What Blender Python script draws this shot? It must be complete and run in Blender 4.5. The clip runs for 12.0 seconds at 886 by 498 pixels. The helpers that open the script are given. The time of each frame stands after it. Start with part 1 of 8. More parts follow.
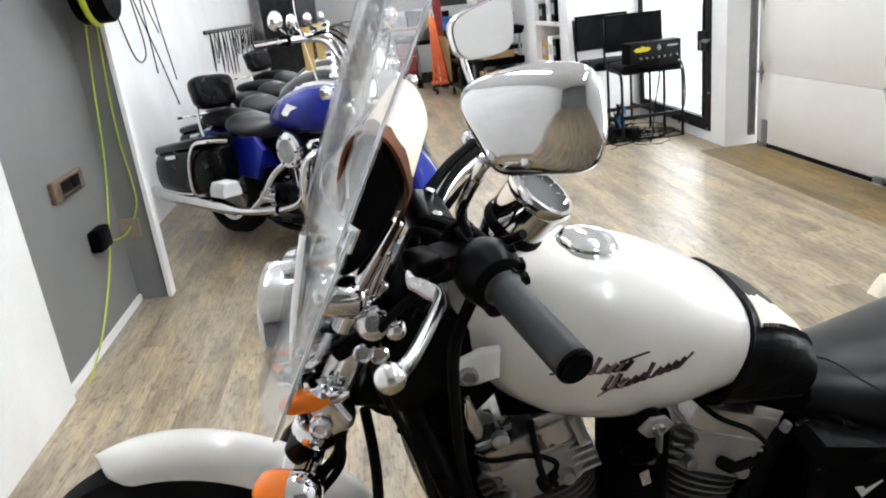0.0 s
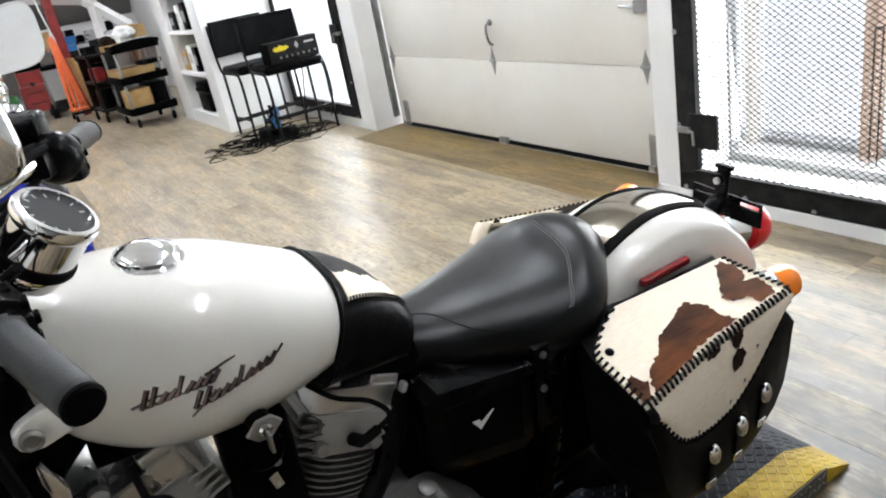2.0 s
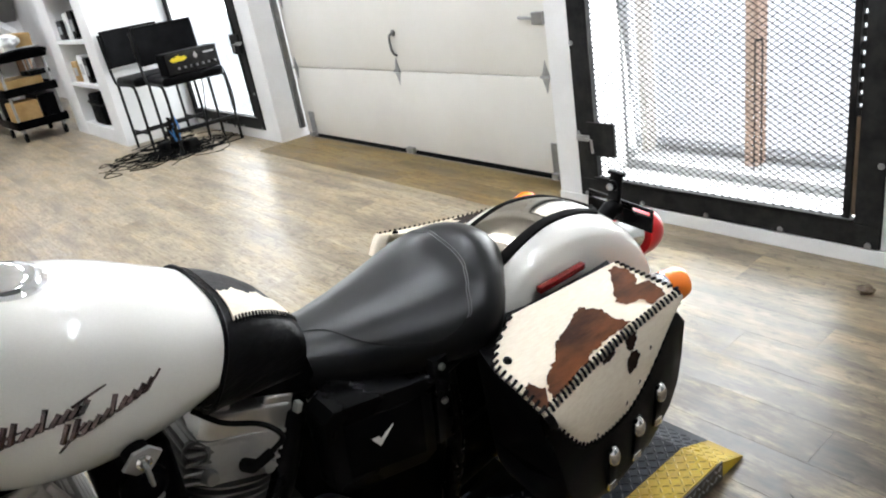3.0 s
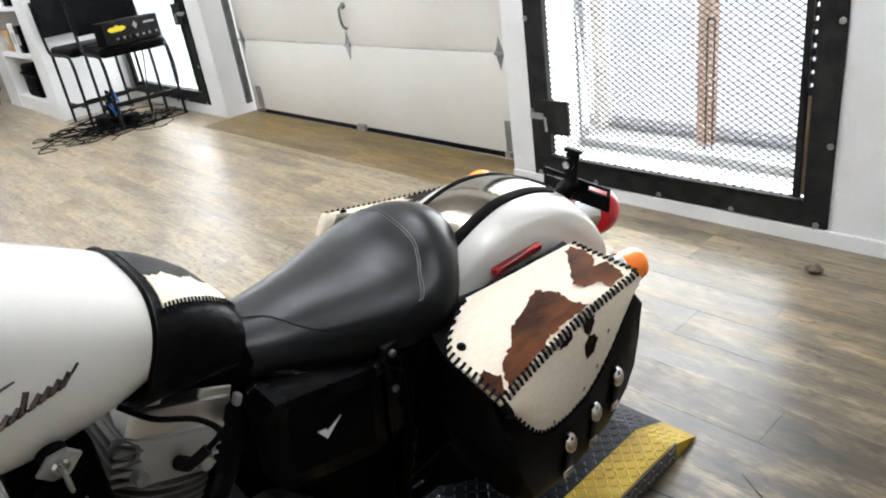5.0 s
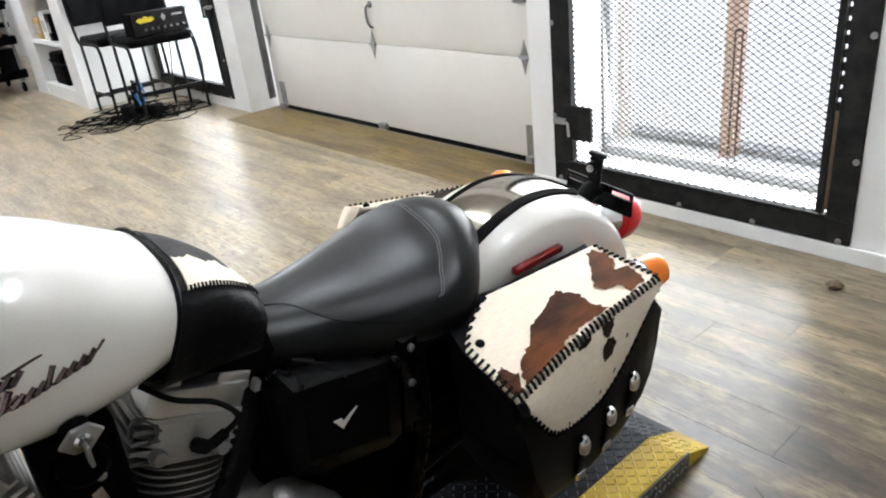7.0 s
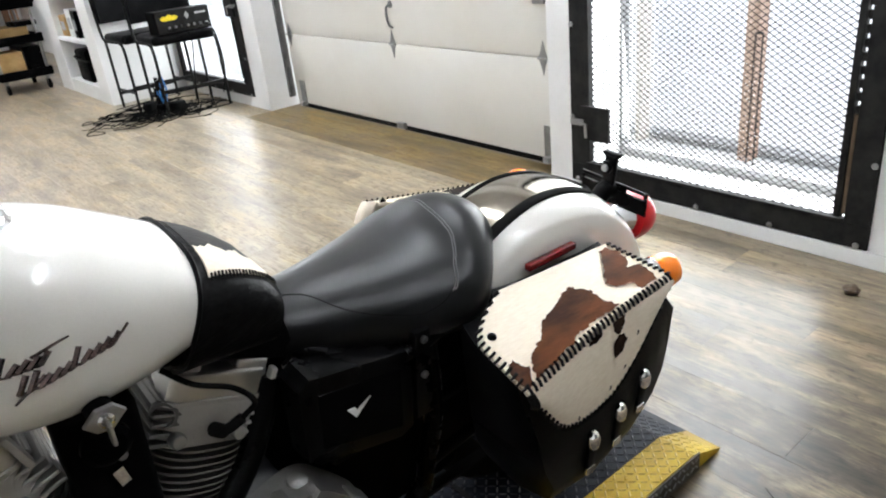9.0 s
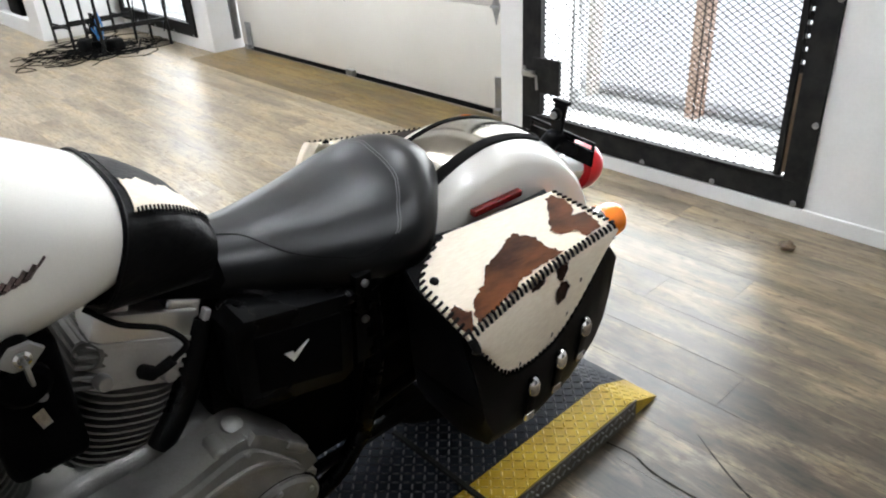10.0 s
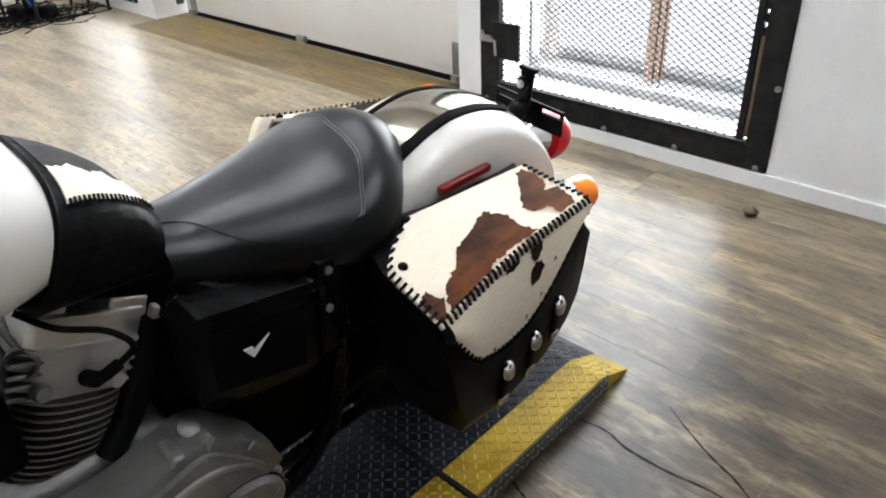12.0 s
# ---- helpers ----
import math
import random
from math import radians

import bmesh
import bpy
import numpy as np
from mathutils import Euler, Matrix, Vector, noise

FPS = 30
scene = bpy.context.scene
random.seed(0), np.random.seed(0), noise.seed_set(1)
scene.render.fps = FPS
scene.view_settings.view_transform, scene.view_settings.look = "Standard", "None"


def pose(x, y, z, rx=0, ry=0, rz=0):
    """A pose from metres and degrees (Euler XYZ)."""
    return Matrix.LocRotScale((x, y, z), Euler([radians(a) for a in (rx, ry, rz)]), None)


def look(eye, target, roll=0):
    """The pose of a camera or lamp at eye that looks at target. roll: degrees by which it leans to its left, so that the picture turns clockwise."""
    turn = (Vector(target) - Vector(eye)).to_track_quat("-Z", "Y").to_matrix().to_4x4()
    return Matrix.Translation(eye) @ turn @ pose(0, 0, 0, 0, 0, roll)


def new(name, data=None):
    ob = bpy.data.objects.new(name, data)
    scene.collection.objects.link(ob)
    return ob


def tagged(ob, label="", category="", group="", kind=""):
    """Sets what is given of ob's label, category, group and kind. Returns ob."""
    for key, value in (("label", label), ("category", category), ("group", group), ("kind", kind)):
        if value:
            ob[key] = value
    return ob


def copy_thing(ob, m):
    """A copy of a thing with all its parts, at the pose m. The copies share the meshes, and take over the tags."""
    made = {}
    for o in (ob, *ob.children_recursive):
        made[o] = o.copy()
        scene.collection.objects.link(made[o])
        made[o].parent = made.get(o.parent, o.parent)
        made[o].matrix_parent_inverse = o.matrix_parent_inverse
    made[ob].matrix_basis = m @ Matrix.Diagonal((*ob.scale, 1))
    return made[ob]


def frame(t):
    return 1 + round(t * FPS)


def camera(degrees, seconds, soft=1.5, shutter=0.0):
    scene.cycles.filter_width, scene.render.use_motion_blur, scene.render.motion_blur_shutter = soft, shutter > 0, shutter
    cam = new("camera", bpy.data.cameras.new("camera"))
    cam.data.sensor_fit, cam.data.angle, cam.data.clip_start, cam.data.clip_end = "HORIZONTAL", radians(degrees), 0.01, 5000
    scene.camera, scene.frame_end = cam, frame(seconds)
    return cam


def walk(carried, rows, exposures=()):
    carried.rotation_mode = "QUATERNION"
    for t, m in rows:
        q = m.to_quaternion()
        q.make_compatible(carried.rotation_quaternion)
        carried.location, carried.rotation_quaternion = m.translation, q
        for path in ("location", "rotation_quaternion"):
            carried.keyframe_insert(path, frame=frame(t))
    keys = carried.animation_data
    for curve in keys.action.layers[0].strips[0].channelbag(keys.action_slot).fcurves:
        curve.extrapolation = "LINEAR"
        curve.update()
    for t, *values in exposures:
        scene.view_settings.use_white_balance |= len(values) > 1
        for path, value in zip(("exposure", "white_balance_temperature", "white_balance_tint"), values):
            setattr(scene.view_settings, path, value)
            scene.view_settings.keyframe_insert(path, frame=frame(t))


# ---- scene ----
cam = camera(63.1, 12.0, soft=2.0)
PATH = [
    (0, (0.177, 0.269, 1.309), (0.331, 2.153, 0.656), -6.7),
    (0.5, (0.214, 0.241, 1.322), (0.594, 2.082, 0.641), -7.8),
    (1, (0.263, 0.248, 1.302), (0.795, 2.04, 0.592), -9.6),
    (1.5, (0.302, 0.243, 1.286), (0.99, 1.976, 0.562), -10.9),
    (2, (0.348, 0.249, 1.264), (1.243, 1.867, 0.501), -11.0),
    (2.5, (0.373, 0.249, 1.253), (1.388, 1.786, 0.473), -10.6),
    (3, (0.385, 0.247, 1.252), (1.476, 1.733, 0.476), -9.9),
    (5, (0.423, 0.293, 1.229), (1.589, 1.679, 0.381), -8.4),
    (5.5, (0.422, 0.295, 1.226), (1.614, 1.671, 0.398), -8.4),
    (6, (0.42, 0.304, 1.218), (1.604, 1.663, 0.352), -6.6),
    (6.5, (0.415, 0.299, 1.222), (1.577, 1.698, 0.392), -6.5),
    (7, (0.408, 0.297, 1.221), (1.549, 1.712, 0.386), -6.5),
    (9, (0.396, 0.277, 1.22), (1.503, 1.723, 0.392), -6.2),
    (9.5, (0.4, 0.276, 1.213), (1.514, 1.697, 0.352), -5.6),
    (10, (0.411, 0.284, 1.192), (1.58, 1.6, 0.242), -3.2),
    (10.5, (0.4, 0.292, 1.188), (1.539, 1.633, 0.237), -2.0),
    (11, (0.394, 0.301, 1.181), (1.565, 1.591, 0.199), -1.4),
    (11.5, (0.34, 0.317, 1.192), (1.557, 1.573, 0.222), -3.9),
    (12, (0.449, 0.349, 1.178), (1.667, 1.551, 0.143), -2.8),
]
walk(cam, [(t, look(eye, target, roll)) for t, eye, target, roll in PATH], ((0, 0.59), (12, 0.59)))
# ---- light ----
world = bpy.data.worlds.new("overcast_sky")
scene.world = world
world.use_nodes = True
wn = world.node_tree
sky = wn.nodes.new("ShaderNodeTexSky")
sky.sky_type, sky.sun_disc, sky.sun_elevation, sky.sun_rotation = "NISHITA", False, radians(42), radians(100)
wn.links.new(sky.outputs["Color"], wn.nodes["Background"].inputs["Color"])
wn.nodes["Background"].inputs["Strength"].default_value = 0.15
sun_data = bpy.data.lights.new("sun", "SUN")
sun_data.energy, sun_data.angle, sun_data.color = 1.0, radians(12), (1.0, 0.97, 0.92)
sun = new("sun", sun_data)
sun.matrix_world = look((8, 2, 6), (0, 3, 0))


def area(name, eye, target, w, h, watts, color=(1, 1, 1)):
    d = bpy.data.lights.new(name, "AREA")
    d.shape, d.size, d.size_y, d.energy, d.color = "RECTANGLE", w, h, watts, color
    ob = new(name, d)
    ob.matrix_world = look(eye, target)
    return ob


# daylight in the two barred window openings
area("daylight", (3.02, 1.77, 1.15), (0, 1.77, 0.75), 1.15, 1.9, 48, (0.93, 0.97, 1.0))
area("daylight", (3.02, 6.45, 1.15), (0, 6.0, 0.75), 1.3, 1.9, 30, (0.93, 0.97, 1.0))

# ---- materials ----


def mat(name, color, rough=0.5, metal=0.0, coat=0.0, spec=0.5):
    m = bpy.data.materials.new(name)
    m.use_nodes = True
    b = m.node_tree.nodes["Principled BSDF"]
    b.inputs["Base Color"].default_value = (*color, 1)
    b.inputs["Roughness"].default_value = rough
    b.inputs["Metallic"].default_value = metal
    b.inputs["Coat Weight"].default_value = coat
    b.inputs["Coat Roughness"].default_value = 0.06
    b.inputs["Specular IOR Level"].default_value = spec
    return m


def nodes_of(m):
    t = m.node_tree
    return t, t.nodes["Principled BSDF"]


def tex(t, kind, scale, detail=3.0, rough=0.5, coord="Object", stretch=(1, 1, 1)):
    co = t.nodes.new("ShaderNodeTexCoord")
    mp = t.nodes.new("ShaderNodeMapping")
    mp.inputs["Scale"].default_value = stretch
    t.links.new(co.outputs[coord], mp.inputs["Vector"])
    n = t.nodes.new("ShaderNodeTexNoise" if kind == "noise" else "ShaderNodeTexVoronoi")
    n.inputs["Scale"].default_value = scale
    if kind == "noise":
        n.inputs["Detail"].default_value, n.inputs["Roughness"].default_value = detail, rough
    t.links.new(mp.outputs["Vector"], n.inputs["Vector"])
    return n


def ramp(t, src, stops):
    r = t.nodes.new("ShaderNodeValToRGB")
    el = r.color_ramp.elements
    while len(el) < len(stops):
        el.new(0.5)
    for e, (p, c) in zip(el, stops):
        e.position, e.color = p, (*c, 1) if len(c) == 3 else c
    t.links.new(src, r.inputs["Fac"])
    return r


def mix(t, fac, a, b, kind="MIX"):
    n = t.nodes.new("ShaderNodeMix")
    n.data_type, n.blend_type = "RGBA", kind
    for sock, v in ((n.inputs["Factor"], fac), (n.inputs["A"], a), (n.inputs["B"], b)):
        if isinstance(v, (int, float)):
            sock.default_value = v
        elif isinstance(v, tuple):
            sock.default_value = (*v, 1)
        else:
            t.links.new(v, sock)
    return n.outputs["Result"]


def bump(m, src, strength, dist=0.002):
    t, b = nodes_of(m)
    n = t.nodes.new("ShaderNodeBump")
    n.inputs["Strength"].default_value, n.inputs["Distance"].default_value = strength, dist
    t.links.new(src, n.inputs["Height"])
    t.links.new(n.outputs["Normal"], b.inputs["Normal"])


def vary(m, a, b_, scale, fine=0.0, fine_scale=120.0, rough=None, lo=0.35, hi=0.65, stretch=(1, 1, 1)):
    """Two-scale variation of colour (a to b_), fine bump and roughness (a pair)."""
    t, b = nodes_of(m)
    n = tex(t, "noise", scale, 5, 0.6, stretch=stretch)
    r = ramp(t, n.outputs["Fac"], ((lo, a), (hi, b_)))
    f = tex(t, "noise", fine_scale, 2, 0.5, stretch=stretch)
    g = ramp(t, f.outputs["Fac"], ((0.3, (0.965, 0.965, 0.965)), (0.7, (1, 1, 1))))
    t.links.new(mix(t, 1.0, r.outputs["Color"], g.outputs["Color"], "MULTIPLY"), b.inputs["Base Color"])
    if fine:
        bump(m, f.outputs["Fac"], fine)
    if rough:
        rr = ramp(t, n.outputs["Fac"], ((0.3, (rough[0],) * 3), (0.7, (rough[1],) * 3)))
        t.links.new(rr.outputs["Color"], b.inputs["Roughness"])
    return m


M = {}
M["wall"] = vary(mat("white_wall_paint", (0.8, 0.8, 0.79), 0.55), (0.74, 0.735, 0.72), (0.82, 0.82, 0.81), 2.2, 0.05, 90, (0.45, 0.62))
M["wall_grey"] = vary(mat("grey_wall_paint", (0.35, 0.35, 0.35), 0.55), (0.135, 0.135, 0.135), (0.172, 0.172, 0.168), 1.8, 0.1, 80, (0.45, 0.6))
M["ceiling"] = vary(mat("ceiling_board", (0.75, 0.75, 0.74), 0.8), (0.7, 0.7, 0.69), (0.78, 0.78, 0.77), 3, 0.1, 60)
M["door_panel"] = vary(mat("door_enamel", (0.76, 0.74, 0.69), 0.42), (0.68, 0.655, 0.60), (0.74, 0.72, 0.665), 1.3, 0.35, 160, (0.35, 0.5))
M["paint"] = vary(mat("pearl_white_paint", (0.8, 0.78, 0.73), 0.28, 0.0, 0.7), (0.78, 0.755, 0.70), (0.80, 0.78, 0.73), 3, 0.0, 400)
M["chrome"] = vary(mat("chrome", (0.86, 0.86, 0.87), 0.06, 1.0), (0.78, 0.78, 0.79), (0.88, 0.88, 0.89), 9, 0.0, 200, (0.04, 0.12))
M["polished"] = vary(mat("polished_rocker_alloy", (0.6, 0.58, 0.56), 0.25, 0.9), (0.5, 0.49, 0.475), (0.62, 0.61, 0.59), 8, 0.1, 200, (0.2, 0.34))
M["alloy"] = vary(mat("cast_alloy", (0.3, 0.29, 0.28), 0.42, 0.6), (0.33, 0.325, 0.315), (0.46, 0.45, 0.435), 8, 0.3, 260, (0.36, 0.55))
M["cast_dark"] = vary(mat("dull_cast_iron", (0.16, 0.16, 0.155), 0.6, 0.45), (0.082, 0.080, 0.075), (0.145, 0.141, 0.131), 9, 0.3, 240, (0.45, 0.62))
M["alloy_dark"] = vary(mat("dull_cast_alloy", (0.3, 0.295, 0.28), 0.42, 0.7), (0.17, 0.166, 0.158), (0.29, 0.283, 0.272), 8, 0.3, 260, (0.34, 0.5))
M["zinc"] = vary(mat("zinc_steel", (0.5, 0.5, 0.5), 0.4, 0.9), (0.30, 0.30, 0.30), (0.44, 0.44, 0.435), 12, 0.15, 150, (0.3, 0.5))
M["black"] = vary(mat("black_enamel", (0.012, 0.012, 0.013), 0.25, 0.0, 0.02, 0.06), (0.0015, 0.0015, 0.0016), (0.003, 0.003, 0.0033), 8, 0.0, 200, (0.2, 0.4))
M["plastic"] = vary(mat("black_plastic", (0.018, 0.018, 0.019), 0.5, spec=0.02), (0.0012, 0.0012, 0.0014), (0.0028, 0.0028, 0.003), 10, 0.25, 300, (0.4, 0.6))
M["rubber"] = vary(mat("tyre_rubber", (0.02, 0.02, 0.02), 0.7, spec=0.06), (0.003, 0.003, 0.003), (0.007, 0.0068, 0.0065), 14, 0.3, 240, (0.6, 0.85))
M["grip"] = vary(mat("grip_rubber", (0.03, 0.03, 0.031), 0.42, spec=0.42), (0.006, 0.006, 0.006), (0.014, 0.0138, 0.0135), 30, 0.2, 500, (0.38, 0.52))
M["steel_black"] = vary(mat("black_painted_steel", (0.025, 0.025, 0.026), 0.5, spec=0.08), (0.008, 0.008, 0.0085), (0.022, 0.021, 0.02), 14, 0.3, 120, (0.4, 0.65))
M["steel_dark"] = vary(mat("tarnished_steel", (0.2, 0.2, 0.2), 0.45, 0.9), (0.14, 0.14, 0.14), (0.24, 0.24, 0.235), 12, 0.15, 150, (0.35, 0.55))
M["lever"] = vary(mat("polished_alloy", (0.75, 0.75, 0.76), 0.22, 1.0), (0.68, 0.68, 0.69), (0.8, 0.8, 0.81), 12, 0.0, 200, (0.16, 0.3))
M["orange"] = mat("amber_lens", (0.95, 0.22, 0.008), 0.22, 0.0, 0.15)
M["red"] = mat("red_lens", (0.60, 0.012, 0.016), 0.3, 0.0, 0.05, 0.25)
M["red_dark"] = mat("dark_red_reflector", (0.20, 0.008, 0.009), 0.15, 0.0, 0.4)
M["blue"] = vary(mat("blue_paint", (0.01, 0.02, 0.22), 0.25, 0.2, 0.25, 0.25), (0.004, 0.010, 0.15), (0.008, 0.02, 0.27), 6)
M["mirror"] = mat("mirror_glass", (0.9, 0.9, 0.9), 0.01, 1.0)
M["smoked"] = vary(mat("smoky_polished_metal", (0.5, 0.45, 0.37), 0.08, 1.0), (0.20, 0.178, 0.142), (0.28, 0.25, 0.205), 9, 0.0, 200, (0.08, 0.18))
M["glass_dial"] = mat("dial_glass", (0.05, 0.05, 0.052), 0.12, 0.0, 0.0, spec=0.35)
M["wood"] = vary(mat("raw_timber", (0.42, 0.24, 0.13), 0.65), (0.33, 0.18, 0.10), (0.5, 0.30, 0.18), 5, 0.3, 90, stretch=(4, 4, 0.5))
# porch timbers lightened, the outdoor washout put into their colour
M["post_pale"] = vary(mat("pale_timber", (0.62, 0.56, 0.5), 0.7), (0.55, 0.49, 0.43), (0.68, 0.62, 0.56), 5, 0.2, 90, stretch=(4, 4, 0.5))
M["post_red"] = vary(mat("washed_out_red_timber", (0.52, 0.34, 0.25), 0.7), (0.45, 0.28, 0.20), (0.58, 0.40, 0.31), 5, 0.3, 90, stretch=(4, 4, 0.5))
M["card"] = vary(mat("brown_cardboard", (0.42, 0.27, 0.11), 0.8), (0.33, 0.20, 0.07), (0.46, 0.30, 0.13), 7, 0.2, 100)
M["paper"] = vary(mat("white_paper", (0.75, 0.75, 0.73), 0.7), (0.68, 0.68, 0.66), (0.8, 0.8, 0.78), 9)
M["redpaint"] = vary(mat("red_enamel", (0.22, 0.012, 0.012), 0.4), (0.15, 0.008, 0.008), (0.26, 0.018, 0.015), 6)
M["orangepaint"] = vary(mat("orange_enamel", (0.75, 0.13, 0.02), 0.4), (0.65, 0.11, 0.02), (0.8, 0.16, 0.03), 6)
M["green"] = vary(mat("green_plastic", (0.05, 0.2, 0.06), 0.5), (0.04, 0.16, 0.05), (0.07, 0.24, 0.08), 6)
M["tan_plate"] = vary(mat("tan_plastic", (0.26, 0.21, 0.15), 0.5), (0.20, 0.165, 0.12), (0.26, 0.215, 0.16), 9)
M["bluebox"] = vary(mat("blue_plastic", (0.03, 0.2, 0.55), 0.5), (0.02, 0.16, 0.5), (0.04, 0.24, 0.6), 6)
M["lime"] = mat("lime_hose_rubber", (0.42, 0.48, 0.03), 0.5)
M["yellowlab"] = mat("yellow_print", (0.75, 0.6, 0.02), 0.6)
M["greylab"] = mat("grey_print", (0.35, 0.35, 0.35), 0.6)
M["badge"] = vary(mat("dark_chrome_badge", (0.12, 0.1, 0.1), 0.22, 0.9), (0.05, 0.045, 0.045), (0.22, 0.15, 0.14), 40)
M["lace"] = mat("black_leather_lace", (0.006, 0.0055, 0.0055), 0.7, spec=0.1)
M["thread"] = mat("grey_thread", (0.13, 0.13, 0.13), 0.7)
M["outside"] = mat("bright_overcast_outdoors", (1, 1, 1), 0.9)
ot, ob_ = nodes_of(M["outside"])
ob_.inputs["Emission Color"].default_value = (1.0, 1.0, 1.0, 1)
ob_.inputs["Emission Strength"].default_value = 2.2
M["lamp"] = mat("led_tube", (1, 1, 1), 0.5)
lt, lb = nodes_of(M["lamp"])
lb.inputs["Emission Color"].default_value = (0.93, 0.98, 1.06, 1)
lb.inputs["Emission Strength"].default_value = 60.0


def clear(name, tint, rough=0.03, alpha_mix=0.95, low=0.04, high=0.30):
    m = bpy.data.materials.new(name)
    m.use_nodes = True
    t = m.node_tree
    t.nodes.remove(t.nodes["Principled BSDF"])
    tr, gl, mx = t.nodes.new("ShaderNodeBsdfTransparent"), t.nodes.new("ShaderNodeBsdfGlossy"), t.nodes.new("ShaderNodeMixShader")
    lw = t.nodes.new("ShaderNodeLayerWeight")
    lw.inputs["Blend"].default_value = 0.4
    fr = t.nodes.new("ShaderNodeMapRange")
    fr.inputs["To Min"].default_value, fr.inputs["To Max"].default_value = low, high
    t.links.new(lw.outputs["Facing"], fr.inputs["Value"])
    tr.inputs["Color"].default_value, gl.inputs["Roughness"].default_value = (*tint, 1), rough
    gl.inputs["Color"].default_value = (alpha_mix, alpha_mix, alpha_mix, 1)
    t.links.new(fr.outputs["Result"], mx.inputs["Fac"])
    t.links.new(tr.outputs["BSDF"], mx.inputs[1])
    t.links.new(gl.outputs["BSDF"], mx.inputs[2])
    t.links.new(mx.outputs["Shader"], t.nodes["Material Output"].inputs["Surface"])
    return m


M["acrylic"] = clear("clear_acrylic", (0.88, 0.885, 0.89), 0.10, 0.85, 0.06, 0.36)
M["acrylic_edge"] = mat("polished_acrylic_edge", (0.78, 0.79, 0.80), 0.2)
M["lens_clear"] = clear("clear_lens", (0.9, 0.9, 0.9), 0.03)

# soft black leather
M["leather"] = mat("black_leather", (0.015, 0.015, 0.016), 0.42, spec=0.05)
t, b = nodes_of(M["leather"])
vg = tex(t, "voronoi", 420)
fn = tex(t, "noise", 14, 4)
rr = ramp(t, fn.outputs["Fac"], ((0.3, (0.30,) * 3), (0.7, (0.44,) * 3)))
t.links.new(rr.outputs["Color"], b.inputs["Roughness"])
cr = ramp(t, fn.outputs["Fac"], ((0.3, (0.002, 0.002, 0.0023)), (0.75, (0.005, 0.005, 0.0054))))
t.links.new(cr.outputs["Color"], b.inputs["Base Color"])
bump(M["leather"], vg.outputs["Distance"], 0.25, 0.0006)
M["gloss_black"] = vary(mat("gloss_black_pannier", (0.006, 0.006, 0.006), 0.22, spec=0.12), (0.002, 0.002, 0.0022), (0.005, 0.005, 0.0055), 8, 0.0, 200, (0.16, 0.3))
M["leather_seat"] = M["leather"].copy()
M["leather_seat"].name = "polished_black_leather"
M["leather_seat"].node_tree.nodes["Principled BSDF"].inputs["Specular IOR Level"].default_value = 0.25
t, b = nodes_of(M["leather_seat"])
crease = tex(t, "noise", 30, 2, 0.5, stretch=(0.8, 1.2, 1))
dull = tex(t, "noise", 9, 2, 0.5)
pores = tex(t, "voronoi", 420)
hgt = mix(t, 0.22, crease.outputs["Fac"], pores.outputs["Distance"])
bump(M["leather_seat"], hgt, 0.10, 0.002)
sr = ramp(t, dull.outputs["Fac"], ((0.30, (0.30,) * 3), (0.70, (0.38,) * 3)))
t.links.new(sr.outputs["Color"], b.inputs["Roughness"])
M["leather_soft"] = M["leather"].copy()
M["leather_soft"].name = "creased_black_leather"
t, b = nodes_of(M["leather_soft"])
fold = tex(t, "noise", 22, 3, 0.6, stretch=(0.5, 1, 1.6))
bump(M["leather_soft"], fold.outputs["Fac"], 0.5, 0.008)
b.inputs["Specular IOR Level"].default_value = 0.06


def hide(name, brown_at):
    """Short-haired cowhide: cream with brown patches and a few dark spots."""
    m = mat(name, (0.8, 0.72, 0.58), 0.6, spec=0.12)
    t, b = nodes_of(m)
    big = tex(t, "noise", 4.2, 3, 0.55)
    edge = tex(t, "noise", 60, 2, 0.6)
    s = mix(t, 0.10, big.outputs["Fac"], edge.outputs["Fac"])
    k = ramp(t, s, ((brown_at, (0, 0, 0)), (brown_at + 0.012, (1, 1, 1))))
    hair = tex(t, "noise", 170, 2, 0.5, stretch=(0.35, 1.5, 1))
    cream = ramp(t, hair.outputs["Fac"], ((0.3, (0.80, 0.70, 0.56)), (0.7, (0.88, 0.79, 0.65))))
    brown = ramp(t, hair.outputs["Fac"], ((0.3, (0.10, 0.035, 0.014)), (0.7, (0.22, 0.085, 0.035))))
    t.links.new(mix(t, k.outputs["Color"], cream.outputs["Color"], brown.outputs["Color"]), b.inputs["Base Color"])
    bump(m, hair.outputs["Fac"], 0.15, 0.0008)
    return m


M["hide_pale"] = hide("cream_cowhide", 0.72)
M["brownhide"] = vary(mat("brown_hide_patch", (0.16, 0.06, 0.025), 0.6, spec=0.08), (0.030, 0.009, 0.003), (0.135, 0.042, 0.012), 13, 0.3, 170, stretch=(0.5, 1.5, 1))
M["black_hide"] = vary(mat("black_hide_patch", (0.02, 0.02, 0.02), 0.55, spec=0.2), (0.006, 0.0058, 0.0058), (0.030, 0.029, 0.030), 40, 0.5, 170)
M["darkhide"] = vary(mat("dark_brown_hide_patch", (0.05, 0.02, 0.012), 0.6, spec=0.06), (0.006, 0.003, 0.002), (0.022, 0.009, 0.005), 30, 0.5, 170)

